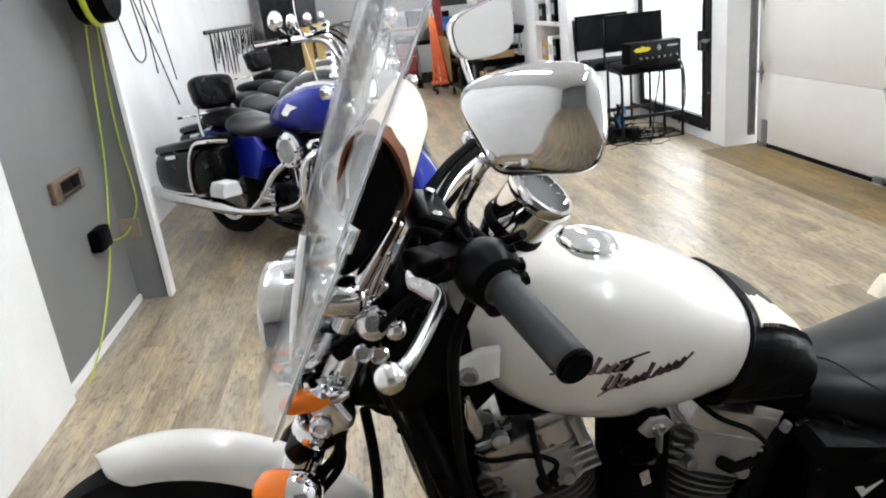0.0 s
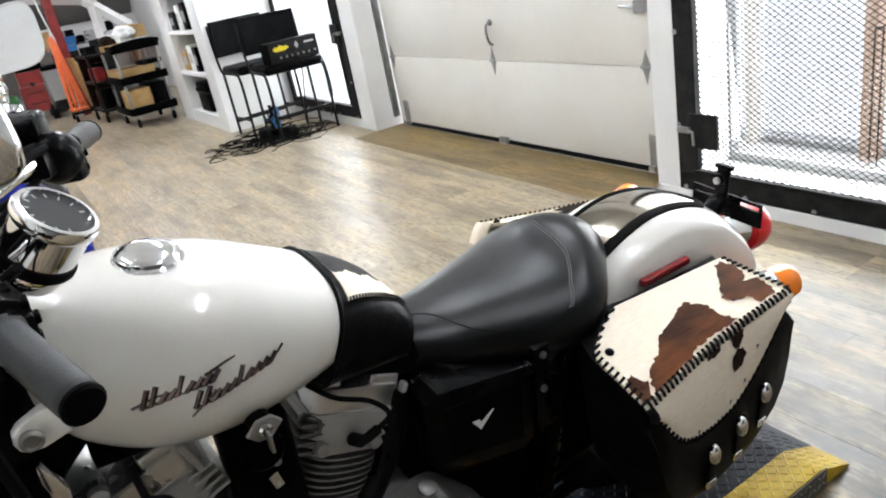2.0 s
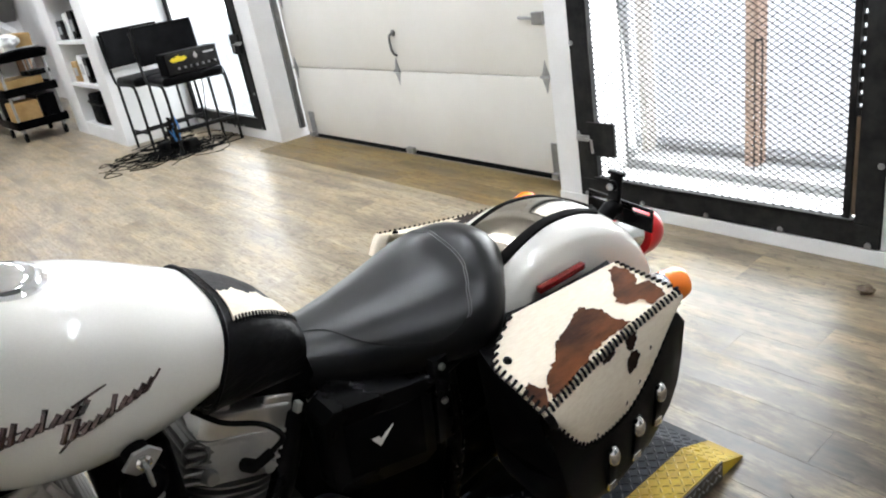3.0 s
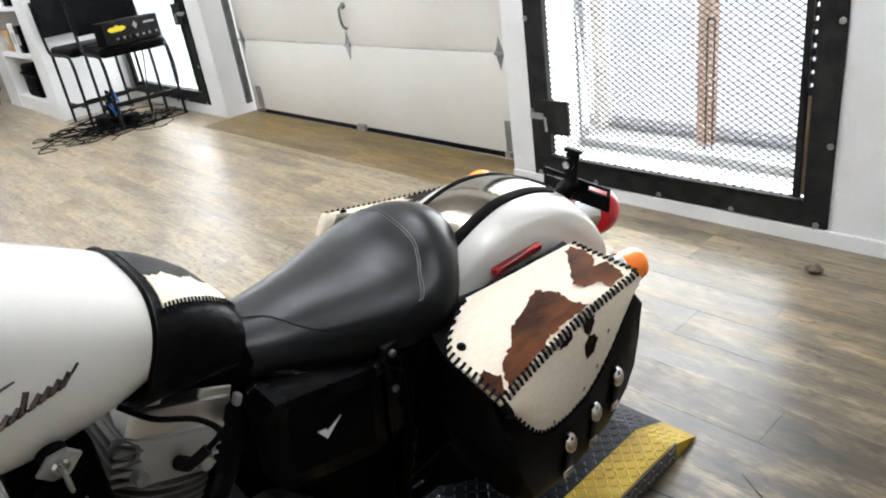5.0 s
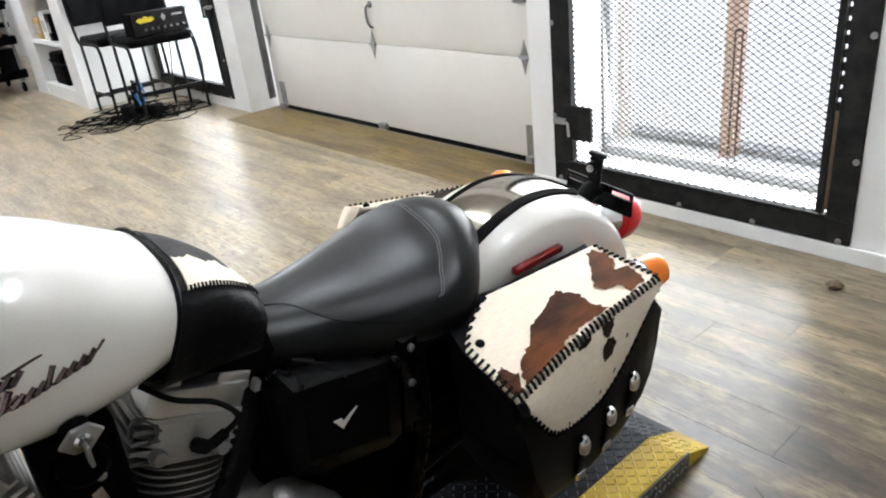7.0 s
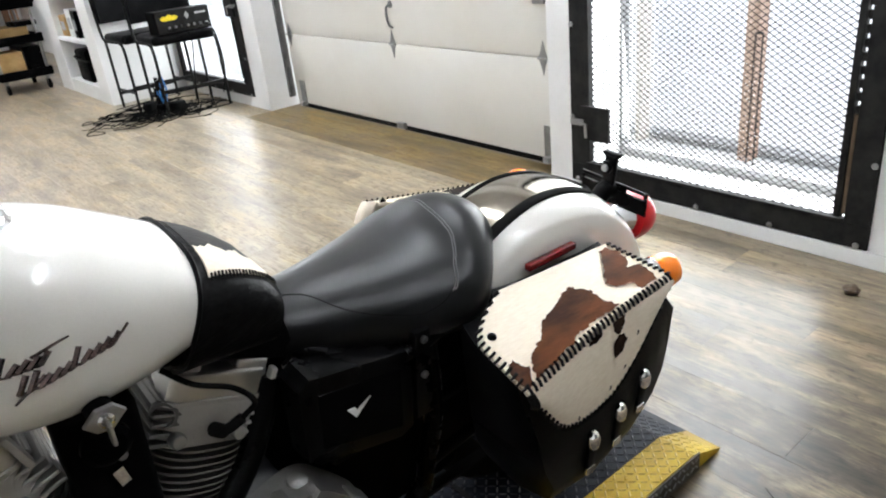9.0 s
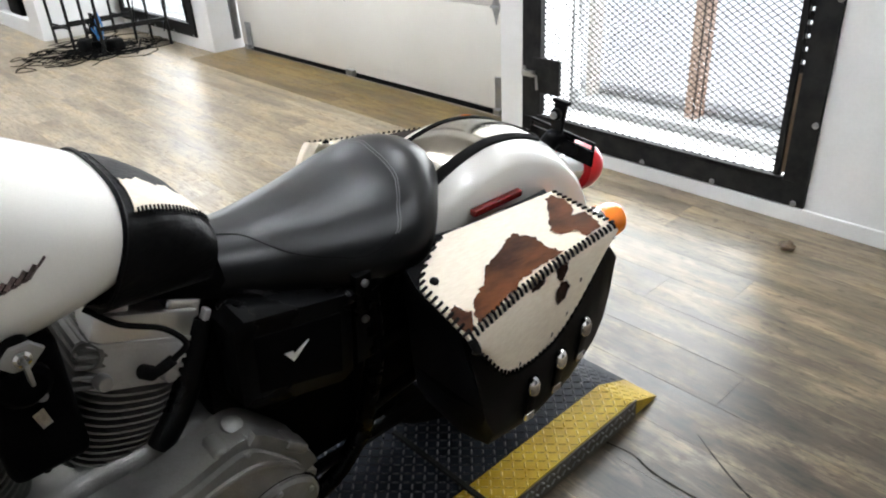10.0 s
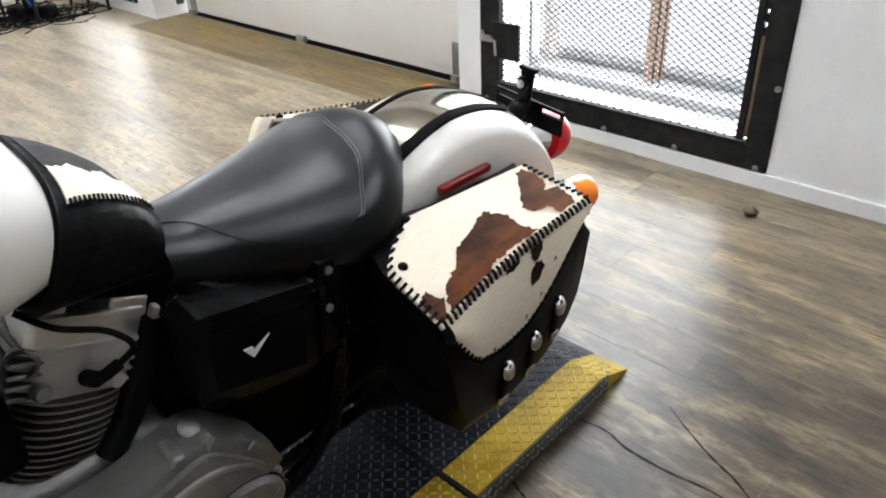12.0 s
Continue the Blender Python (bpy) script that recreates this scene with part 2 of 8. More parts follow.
# plank floor: each board takes its own tone
M["plank"] = mat("vinyl_plank", (0.36, 0.28, 0.17), 0.3)
t, b = nodes_of(M["plank"])
oi = t.nodes.new("ShaderNodeObjectInfo")
co = t.nodes.new("ShaderNodeTexCoord")
off = t.nodes.new("ShaderNodeVectorMath")
off.operation = "MULTIPLY_ADD"
off.inputs[1].default_value = (1, 1, 1)
cmb = t.nodes.new("ShaderNodeCombineXYZ")
sc7 = t.nodes.new("ShaderNodeMath")
sc7.operation = "MULTIPLY"
sc7.inputs[1].default_value = 37.0
t.links.new(oi.outputs["Random"], sc7.inputs[0])
t.links.new(sc7.outputs[0], cmb.inputs["X"])
t.links.new(sc7.outputs[0], cmb.inputs["Z"])
t.links.new(co.outputs["Object"], off.inputs[0])
t.links.new(cmb.outputs[0], off.inputs[2])


def plank_noise(scale, stretch, detail):
    mp = t.nodes.new("ShaderNodeMapping")
    mp.inputs["Scale"].default_value = stretch
    n = t.nodes.new("ShaderNodeTexNoise")
    n.inputs["Scale"].default_value, n.inputs["Detail"].default_value, n.inputs["Roughness"].default_value = scale, detail, 0.62
    t.links.new(off.outputs[0], mp.inputs["Vector"])
    t.links.new(mp.outputs["Vector"], n.inputs["Vector"])
    return n


cloud = plank_noise(1.0, (6.0, 1.0, 1), 2)
grain = plank_noise(1.0, (60.0, 3.5, 1), 4)
blotch = plank_noise(1.0, (9.0, 3.2, 1), 3)
base = ramp(t, cloud.outputs["Fac"], ((0.28, (0.210, 0.169, 0.118)), (0.43, (0.327, 0.268, 0.189)), (0.56, (0.445, 0.370, 0.262)), (0.72, (0.365, 0.317, 0.253))))
fibre = plank_noise(1.0, (150.0, 14.0, 1), 6)
speck = plank_noise(1.0, (38.0, 22.0, 1), 5)
fib = ramp(t, fibre.outputs["Fac"], ((0.36, (0.58, 0.55, 0.51)), (0.50, (1.02, 1.02, 1.02))))
spk = ramp(t, speck.outputs["Fac"], ((0.32, (0.52, 0.49, 0.45)), (0.43, (1.0, 1.0, 1.0)), (0.60, (1.0, 1.0, 1.0)), (0.70, (1.14, 1.12, 1.06))))
gr = ramp(t, grain.outputs["Fac"], ((0.28, (0.70, 0.67, 0.62)), (0.62, (1, 1, 1))))
base.name = "board_colour"
blot = ramp(t, blotch.outputs["Fac"], ((0.34, (0.70, 0.69, 0.68)), (0.50, (1.0, 1.0, 1.0)), (0.66, (1.13, 1.09, 0.98))))
tone = ramp(t, oi.outputs["Random"], ((0.0, (0.93, 0.93, 0.94)), (0.35, (1.0, 1.0, 1.0)), (0.7, (1.04, 1.03, 1.0)), (1.0, (1.10, 1.08, 1.03))))
c1 = mix(t, 1.0, mix(t, 1.0, base.outputs["Color"], gr.outputs["Color"], "MULTIPLY"), blot.outputs["Color"], "MULTIPLY")
c1 = mix(t, 1.0, mix(t, 1.0, c1, fib.outputs["Color"], "MULTIPLY"), spk.outputs["Color"], "MULTIPLY")
geo = t.nodes.new("ShaderNodeNewGeometry")
b.inputs["Specular IOR Level"].default_value = 0.6
# dark streaks along the grain round the lift, fading with distance
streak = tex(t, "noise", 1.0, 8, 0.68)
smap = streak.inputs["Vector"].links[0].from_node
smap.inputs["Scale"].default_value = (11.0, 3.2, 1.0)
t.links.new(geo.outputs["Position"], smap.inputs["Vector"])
streak_c = ramp(t, streak.outputs["Fac"], ((0.36, (0.070, 0.060, 0.046)), (0.5, (0.20, 0.18, 0.148)), (0.62, (0.60, 0.57, 0.515))))
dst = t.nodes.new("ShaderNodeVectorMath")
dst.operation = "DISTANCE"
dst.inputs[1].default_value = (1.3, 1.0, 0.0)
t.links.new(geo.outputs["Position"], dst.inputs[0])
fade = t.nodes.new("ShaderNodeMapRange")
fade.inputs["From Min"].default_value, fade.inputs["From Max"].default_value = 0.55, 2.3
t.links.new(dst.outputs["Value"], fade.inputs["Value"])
streak_m = mix(t, fade.outputs["Result"], streak_c.outputs["Color"], (1.0, 1.0, 1.0))
t.links.new(mix(t, 1.0, mix(t, 1.0, c1, tone.outputs["Color"], "MULTIPLY"), streak_m, "MULTIPLY"), b.inputs["Base Color"])
pr = ramp(t, blotch.outputs["Fac"], ((0.3, (0.29,) * 3), (0.7, (0.42,) * 3)))
t.links.new(pr.outputs["Color"], b.inputs["Roughness"])
bump(M["plank"], mix(t, 0.5, grain.outputs["Fac"], speck.outputs["Fac"]), 0.22, 0.0012)
M["plank_dark"] = M["plank"].copy()
M["plank_dark"].name = "brown_plank"
M["plank_dark"].node_tree.nodes["Principled BSDF"].inputs["Specular IOR Level"].default_value = 0.3
for e, c in zip(M["plank_dark"].node_tree.nodes["board_colour"].color_ramp.elements, ((0.11, 0.074, 0.027), (0.18, 0.125, 0.048), (0.25, 0.178, 0.068), (0.20, 0.145, 0.060))):
    e.color = (*c, 1)
M["crack"] = mat("brown_floor_crack", (0.012, 0.009, 0.006), 0.7, spec=0.1)
M["stained"] = vary(mat("stained_wood", (0.10, 0.065, 0.035), 0.6), (0.07, 0.045, 0.025), (0.13, 0.085, 0.048), 12, 0.2, 90)
M["joint"] = mat("dark_floor_joint", (0.21, 0.165, 0.11), 0.6)

# chequer plate, painted
M["plate"] = vary(mat("dark_blue_grey_plate_paint", (0.035, 0.042, 0.055), 0.42, 0.0, 0.0, 0.08), (0.006, 0.008, 0.012), (0.018, 0.021, 0.03), 12, 0.15, 160, (0.3, 0.5))
M["plate_yellow"] = vary(mat("yellow_plate_paint", (0.55, 0.40, 0.03), 0.42, spec=0.2), (0.34, 0.21, 0.008), (0.52, 0.36, 0.02), 11, 0.2, 140, (0.35, 0.55))
# treads coloured paler than the plates to stand in for glints
M["plate_glint"] = vary(mat("glint_dark_tread", (0.06, 0.065, 0.075), 0.35, 0.0, 0.0, 0.5), (0.010, 0.012, 0.016), (0.045, 0.048, 0.055), 22, 0.1, 200, (0.25, 0.45))
M["yellow_glint"] = vary(mat("glint_yellow_tread", (0.6, 0.45, 0.08), 0.35, spec=0.4), (0.46, 0.31, 0.02), (0.66, 0.52, 0.16), 22, 0.1, 200, (0.25, 0.45))
M["skirt"] = vary(mat("grimy_brown_steel", (0.06, 0.05, 0.04), 0.5, 0.5), (0.035, 0.029, 0.022), (0.095, 0.082, 0.062), 14, 0.2, 150, (0.4, 0.6))
M["plate_worn"] = vary(mat("worn_steel_tread", (0.3, 0.3, 0.3), 0.4, 0.7), (0.16, 0.17, 0.18), (0.4, 0.4, 0.4), 30)

# ---- mesh helpers ----


def bm_new():
    return bmesh.new()


def smooth(bm, angle=40):
    for f in bm.faces:
        f.smooth = True
    lim = radians(angle)
    for e in bm.edges:
        if len(e.link_faces) == 2 and e.calc_face_angle(0) > lim:
            e.smooth = False


def link(name, bm, material, angle=40, sm=True):
    bmesh.ops.recalc_face_normals(bm, faces=bm.faces)
    if sm:
        smooth(bm, angle)
    me = bpy.data.meshes.new(name)
    bm.to_mesh(me)
    bm.free()
    mats = material if isinstance(material, (list, tuple)) else [material]
    for m in mats:
        me.materials.append(m)
    return new(name, me)


def part(name, bm, material, parent, label="", angle=40, sm=True):
    ob = link(name, bm, material, angle, sm)
    ob.parent = parent
    if label:
        ob["label"] = label
    return ob


def thing(name, label, category, group="", at=None):
    ob = new(name)
    ob.empty_display_size = 0.1
    if at is not None:
        ob.matrix_world = at
    return tagged(ob, label, category, group)


def setting(name, bm, material, label, category="", sm=False):
    return tagged(link(name, bm, material, 40, sm), label, category or name.split("_")[0], "", "structure")


def box(bm, lo, hi, bevel=0.0, seg=2):
    g = bmesh.ops.create_cube(bm, size=1.0)["verts"]
    lo, hi = Vector(lo), Vector(hi)
    for v in g:
        v.co = Vector((lo[i] + (v.co[i] + 0.5) * (hi[i] - lo[i]) for i in range(3)))
    if bevel > 0:
        es = list({e for v in g for e in v.link_edges})
        bmesh.ops.bevel(bm, geom=es, offset=bevel, segments=seg, profile=0.5, affect="EDGES")
    return bm


def obox(bm, m, size, bevel=0.0, seg=2):
    """A box of the size, centred at the pose m."""
    g = bmesh.ops.create_cube(bm, size=1.0)["verts"]
    for v in g:
        v.co = Vector((v.co[i] * size[i] for i in range(3)))
    vs = g
    if bevel > 0:
        es = list({e for v in g for e in v.link_edges})
        r = bmesh.ops.bevel(bm, geom=es, offset=bevel, segments=seg, profile=0.5, affect="EDGES")
        vs = list({v for f in r["faces"] for v in f.verts} | {v for v in g if v.is_valid})
    for v in vs:
        v.co = m @ v.co
    return bm


def frame_of(d):
    d = Vector(d).normalized()
    a = Vector((0, 0, 1)) if abs(d.z) < 0.9 else Vector((1, 0, 0))
    x = d.cross(a).normalized()
    return x, d.cross(x).normalized()


def tube(bm, pts, r, seg=10, caps=True, closed=False):
    """A round tube along the points; r: one radius or one a point."""
    pts = [Vector(p) for p in pts]
    n = len(pts)
    rs = r if isinstance(r, (list, tuple)) else [r] * n
    rings, px = [], None
    for i, p in enumerate(pts):
        if closed:
            d = pts[(i + 1) % n] - pts[i - 1]
        else:
            d = pts[min(i + 1, n - 1)] - pts[max(i - 1, 0)]
        x, y = frame_of(d)
        if px is not None:
            x = (px - d.normalized() * px.dot(d.normalized())).normalized()
            y = d.normalized().cross(x)
        px = x
        rings.append([bm.verts.new(p + rs[i] * (math.cos(2 * math.pi * k / seg) * x + math.sin(2 * math.pi * k / seg) * y)) for k in range(seg)])
    for i in range(n if closed else n - 1):
        a, b2 = rings[i], rings[(i + 1) % n]
        for k in range(seg):
            bm.faces.new((a[k], a[(k + 1) % seg], b2[(k + 1) % seg], b2[k]))
    if caps and not closed:
        bm.faces.new(rings[0])
        bm.faces.new(rings[-1])
    return bm


def curve(pts, n=24):
    """Points on a smooth line through pts."""
    pts = [Vector(p) for p in pts]
    ext = [2 * pts[0] - pts[1], *pts, 2 * pts[-1] - pts[-2]]
    out, m = [], len(pts) - 1
    for i in range(n + 1):
        u = i / n * m
        k = min(int(u), m - 1)
        s = u - k
        a, b2, c, d = ext[k:k + 4]
        out.append(0.5 * ((2 * b2) + (c - a) * s + (2 * a - 5 * b2 + 4 * c - d) * s * s + (3 * b2 - a - 3 * c + d) * s ** 3))
    return out


def lathe(bm, profile, m, seg=24, full=True):
    """Turns (radius, height) pairs round the z axis of the pose m."""
    rings = []
    for r, z in profile:
        rings.append([bm.verts.new(m @ Vector((max(r, 1e-4) * math.cos(2 * math.pi * k / seg), max(r, 1e-4) * math.sin(2 * math.pi * k / seg), z))) for k in range(seg)])
    for a, b2 in zip(rings, rings[1:]):
        for k in range(seg):
            bm.faces.new((a[k], a[(k + 1) % seg], b2[(k + 1) % seg], b2[k]))
    if full:
        bm.faces.new(rings[0])
        bm.faces.new(rings[-1])
    return bm


def loft(bm, rings, caps=True):
    vs = [[bm.verts.new(Vector(p)) for p in ring] for ring in rings]
    n = len(vs[0])
    for a, b2 in zip(vs, vs[1:]):
        for k in range(n):
            bm.faces.new((a[k], a[(k + 1) % n], b2[(k + 1) % n], b2[k]))
    if caps:
        bm.faces.new(vs[0])
        bm.faces.new(vs[-1])
    return bm


def sheet(bm, grid, thick, direction=None):
    """A surface through the grid of points, given thickness along its normal or a direction."""
    vs = [[bm.verts.new(Vector(p)) for p in row] for row in grid]
    fs = []
    for a, b2 in zip(vs, vs[1:]):
        for k in range(len(a) - 1):
            fs.append(bm.faces.new((a[k], a[k + 1], b2[k + 1], b2[k])))
    bmesh.ops.recalc_face_normals(bm, faces=fs)
    bm.normal_update()
    if thick:
        bmesh.ops.solidify(bm, geom=fs, thickness=thick)
    return bm


def prism(bm, outline, m, depth, bevel=0.0):
    """An outline of (x, y) raised along z of the pose m."""
    lo = [bm.verts.new(m @ Vector((x, y, 0))) for x, y in outline]
    hi = [bm.verts.new(m @ Vector((x, y, depth))) for x, y in outline]
    n = len(lo)
    top = bm.faces.new(hi)
    bm.faces.new(lo[::-1])
    for k in range(n):
        bm.faces.new((lo[k], lo[(k + 1) % n], hi[(k + 1) % n], hi[k]))
    if bevel:
        bmesh.ops.bevel(bm, geom=list(top.edges), offset=bevel, segments=2, profile=0.5, affect="EDGES")
    return bm


def axis_pose(p, d):
    """A pose at p whose z axis points along d."""
    return Matrix.Translation(p) @ Vector(d).to_track_quat("Z", "Y").to_matrix().to_4x4()


def bolt_heads(parent, spots, r=0.008, h=0.006, d=(0, -1, 0), name="bolt", material=None, seg=6):
    """One mesh shared by alike bolts, each an object of its own."""
    first = None
    for p in spots:
        if first is None:
            first = part(name, lathe(bm_new(), ((r, 0), (r, h * 0.7), (r * 0.7, h)), Matrix.Identity(4), seg), material or M["zinc"], parent)
            ob = first
        else:
            ob = new(name, first.data)
            ob.parent = parent
        ob.matrix_local = axis_pose(p, d)

# ---- the large structure ----
XW, XD, XL = 2.846, 3.06, -1.42      # window wall, garage door, far left wall
Y0, Y1, H = -2.6, 13.6, 2.9          # ends of the room, ceiling height

bm = box(bm_new(), (XL - 0.3, Y0 - 0.2, -0.12), (XD + 0.3, Y1 + 0.2, -0.006))
floor = setting("floor", bm, M["joint"], "tan and grey-brown wood-look plank floor, glossy and worn", "floor")
bm = box(bm_new(), (XL - 0.3, Y0 - 0.2, H), (XD + 0.3, Y1 + 0.2, H + 0.12))
setting("ceiling", bm, M["ceiling"], "plain white ceiling", "ceiling")
# ground outside
bm = box(bm_new(), (XD + 0.3, -60, -0.2), (90, 80, -0.03))
setting("ground", bm, M["wall"], "pale paved ground outside the windows", "ground")


def slab(bm, x0, x1, y0, y1, z0, z1):
    return box(bm, (x0, y0, z0), (x1, y1, z1))


# window wall with its three openings
GA, GB = (1.21, 2.325), (5.80, 7.06)      # clear openings of the two barred windows
bm = bm_new()
T = 0.30
for y0, y1, t_ in ((Y0, GA[0], T), (GA[1], 2.553, T), (5.465, 5.56, T), (5.56, GB[0], 0.10), (GB[1], Y1, 0.10)):
    slab(bm, XW, XW + t_, y0, y1, 0, H)
for y0, y1, t_ in ((*GA, T), (*GB, 0.10)):
    slab(bm, XW, XW + t_, y0, y1, 0, 0.135)
    slab(bm, XW, XW + t_, y0, y1, 2.1, H)
slab(bm, XW, XW + T, 2.553, 5.465, 2.12, H)
wall_east = setting("wall_east", bm, M["wall"], "white painted wall with two barred windows and a garage door", "wall")
bm = bm_new()
slab(bm, XL - 0.25, XD + 0.3, Y1, Y1 + 0.2, 0, H)
setting("wall_north", bm, M["wall"], "white back wall of the workshop", "wall")
bm = bm_new()
slab(bm, XL - 0.25, XD + 0.3, Y0 - 0.2, Y0, 0, H)
setting("wall_south", bm, M["wall_grey"], "plain grey painted wall", "wall")
bm = bm_new()
slab(bm, XL - 0.25, XL, 3.99, Y1, 0, H)
setting("wall_west", bm, M["wall"], "white painted wall with hanging cables", "wall")
bm = bm_new()
slab(bm, XL - 0.25, -1.095, Y0, 2.89, 0, H)
setting("wall_partition", bm, M["wall"], "white partition wall", "wall")
bm = bm_new()
slab(bm, XL - 0.25, -1.135, 2.89, 3.93, 0, H)
slab(bm, XL - 0.25, -0.975, 3.93, 3.985, 0, H)
setting("wall_recess", bm, M["wall_grey"], "grey painted recess in the wall with a hose", "wall")
bm = box(bm_new(), (-0.985, 3.915, 0), (-0.962, 3.992, H), 0.003)
setting("trim_corner", bm, M["wall"], "white painted corner trim", "trim")
bm = box(bm_new(), (-1.135, 2.892, 0), (-1.118, 3.93, 0.035), 0.003)
setting("baseboard", bm, M["wall"], "low white baseboard", "baseboard")
# plinth below the near window
bm = box(bm_new(), (XW - 0.012, Y0, 0), (XW + 0.0, 2.553, 0.058), 0.003)
setting("baseboard", bm, M["wall"], "white baseboard below the barred window", "baseboard")

# planks on the floor: boards along the room, laid in staggered rows
PW, PL = 0.152, 1.22
plank_mesh = {}


def plank(w, l, dark):
    key = (round(w, 3), round(l, 3), dark)
    if key not in plank_mesh:
        bm = box(bm_new(), (-w / 2 + 0.0002, -l / 2 + 0.0002, -0.008), (w / 2 - 0.0002, l / 2 - 0.0002, 0.0), 0.0003, 1)
        bmesh.ops.recalc_face_normals(bm, faces=bm.faces)
        me = bpy.data.meshes.new("plank")
        bm.to_mesh(me)
        bm.free()
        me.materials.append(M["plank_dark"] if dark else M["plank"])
        plank_mesh[key] = me
    return plank_mesh[key]


rng = random.Random(5)
row, x = 0, XL
plank_rows = []
while x < 2.63 - 0.02:
    w = min(PW, 2.63 - x)
    y = Y0 + [0.0, -0.47, -0.81, -0.2, -0.63, -1.02][row % 6]
    while y < Y1:
        y0, y1 = max(y, Y0), min(y + PL, Y1)
        if y1 - y0 > 0.05:
            plank_rows.append((x + w / 2, (y0 + y1) / 2, w, y1 - y0, False))
        y += PL
    x += PW
    row += 1
y = 2.5 - 5 * 1.02
while y < 5.46:                       # darker cross-laid strip before the door and along the wall
    y1 = min(y + (1.02 if y < 2.4 else 1.22), 5.46)
    for xx in (2.685, 2.792):
        plank_rows.append((xx, (y + y1) / 2, 0.106, y1 - y, y1 > 2.55))
    y = y1
for xx in (2.90, 3.005):
    for yy in (2.553 + 0.73, 2.553 + 1.457 + 0.73):
        plank_rows.append((xx, yy, 0.106, 1.456, True))
y = 5.46
while y < Y1:
    plank_rows.append((2.735, y + 0.61, 0.21, 1.22, False))
    y += 1.22

# ---- garage door ----
door = tagged(thing("garage_door", "closed white sectional garage door with steel hinges", "garage door", "", pose(XD, 0, 0)), kind="structure")
DY0, DY1 = 2.60, 5.40
for i in range(4):
    z0 = 0.035 + i * 0.515
    bm = bm_new()
    box(bm, (0, DY0, z0 + 0.0015), (0.045, DY1, z0 + 0.515 - 0.0015), 0.004)
    part("panel", bm, M["door_panel"], door)
bm = box(bm_new(), (0.004, DY0, 0.004), (0.040, DY1, 0.034), 0.004)
part("bottom_seal", bm, M["rubber"], door, "black rubber bottom seal")


def hinge(y, z, side):
    bm = bm_new()
    w = 0.062
    prism(bm, [(-w * 0.5, 0), (-w * 0.25, 0.03), (0, 0.085), (w * 0.25, 0.03), (w * 0.5, 0), (w * 0.25, -0.03), (0, -0.085), (-w * 0.25, -0.03)],
          Matrix(((0, 0, -1, -0.001), (1, 0, 0, y), (0, 1, 0, z), (0, 0, 0, 1))), 0.004, 0.001)
    tube(bm, [(-0.008, y - 0.03, z), (-0.008, y + 0.03, z)], 0.008, 8)
    tube(bm, [(-0.012, y + side * 0.0, z), (-0.012, y + side * 0.05, z)], 0.005, 8)
    part("hinge", bm, M["zinc"], door, "galvanised steel hinge", sm=False)


for z in (0.55, 1.065, 1.58):
    hinge(DY0 + 0.178, z, -1)
    hinge(DY1 - 0.05, z, 1)
    hinge(4.035, z, 0)
bm = tube(bm_new(), curve([(-0.004, 4.015, 0.785), (-0.03, 4.017, 0.775), (-0.045, 4.007, 0.745), (-0.045, 4.003, 0.70), (-0.03, 4.007, 0.665), (-0.004, 4.015, 0.650)], 18), 0.0075, 8)
lathe(bm, ((0.02, 0), (0.02, 0.006), (0.012, 0.012)), axis_pose((-0.001, 4.015, 0.785), (-1, 0, 0)), 12)
part("pull_handle", bm, M["steel_dark"], door, "bent steel pull handle")
bm = box(bm_new(), (-0.03, 3.99, 0.02), (-0.001, 4.065, 0.058), 0.003)
box(bm, (-0.034, 4.005, 0.028), (-0.029, 4.02, 0.046))
part("lift_bracket", bm, M["zinc"], door, "small steel bracket", sm=False)
for y in (DY0 + 0.155, DY1 - 0.11):
    bm = box(bm_new(), (-0.008, y - 0.035, 0.02), (-0.001, y + 0.035, 0.21), 0.002)
    box(bm, (-0.04, y - 0.02, 0.02), (-0.006, y + 0.02, 0.05), 0.003)
    part("corner_bracket", bm, M["zinc"], door, "galvanised corner bracket", sm=False)
bm = box(bm_new(), (-0.03, DY0 + 0.14, 0.81), (-0.001, DY0 + 0.215, 0.87), 0.004)
tube(bm, [(-0.02, DY0 + 0.2, 0.84), (-0.02, DY0 + 0.31, 0.845)], 0.008, 8)
part("slide_latch", bm, M["zinc"], door, "steel slide latch", sm=False)
# tracks in the two reveals
for y in (DY1 + 0.012, DY0 - 0.03):
    bm = box(bm_new(), (XD - 0.05, y, 0.08), (XD - 0.005, y + 0.018, 2.1), 0.003)
    box(bm, (XD - 0.055, y - 0.006, 0.08), (XD - 0.045, y + 0.022, 2.1))
    tr = tagged(link("trim_track", bm, M["steel_dark"], sm=False), "galvanised vertical door track", "track", "", "structure")


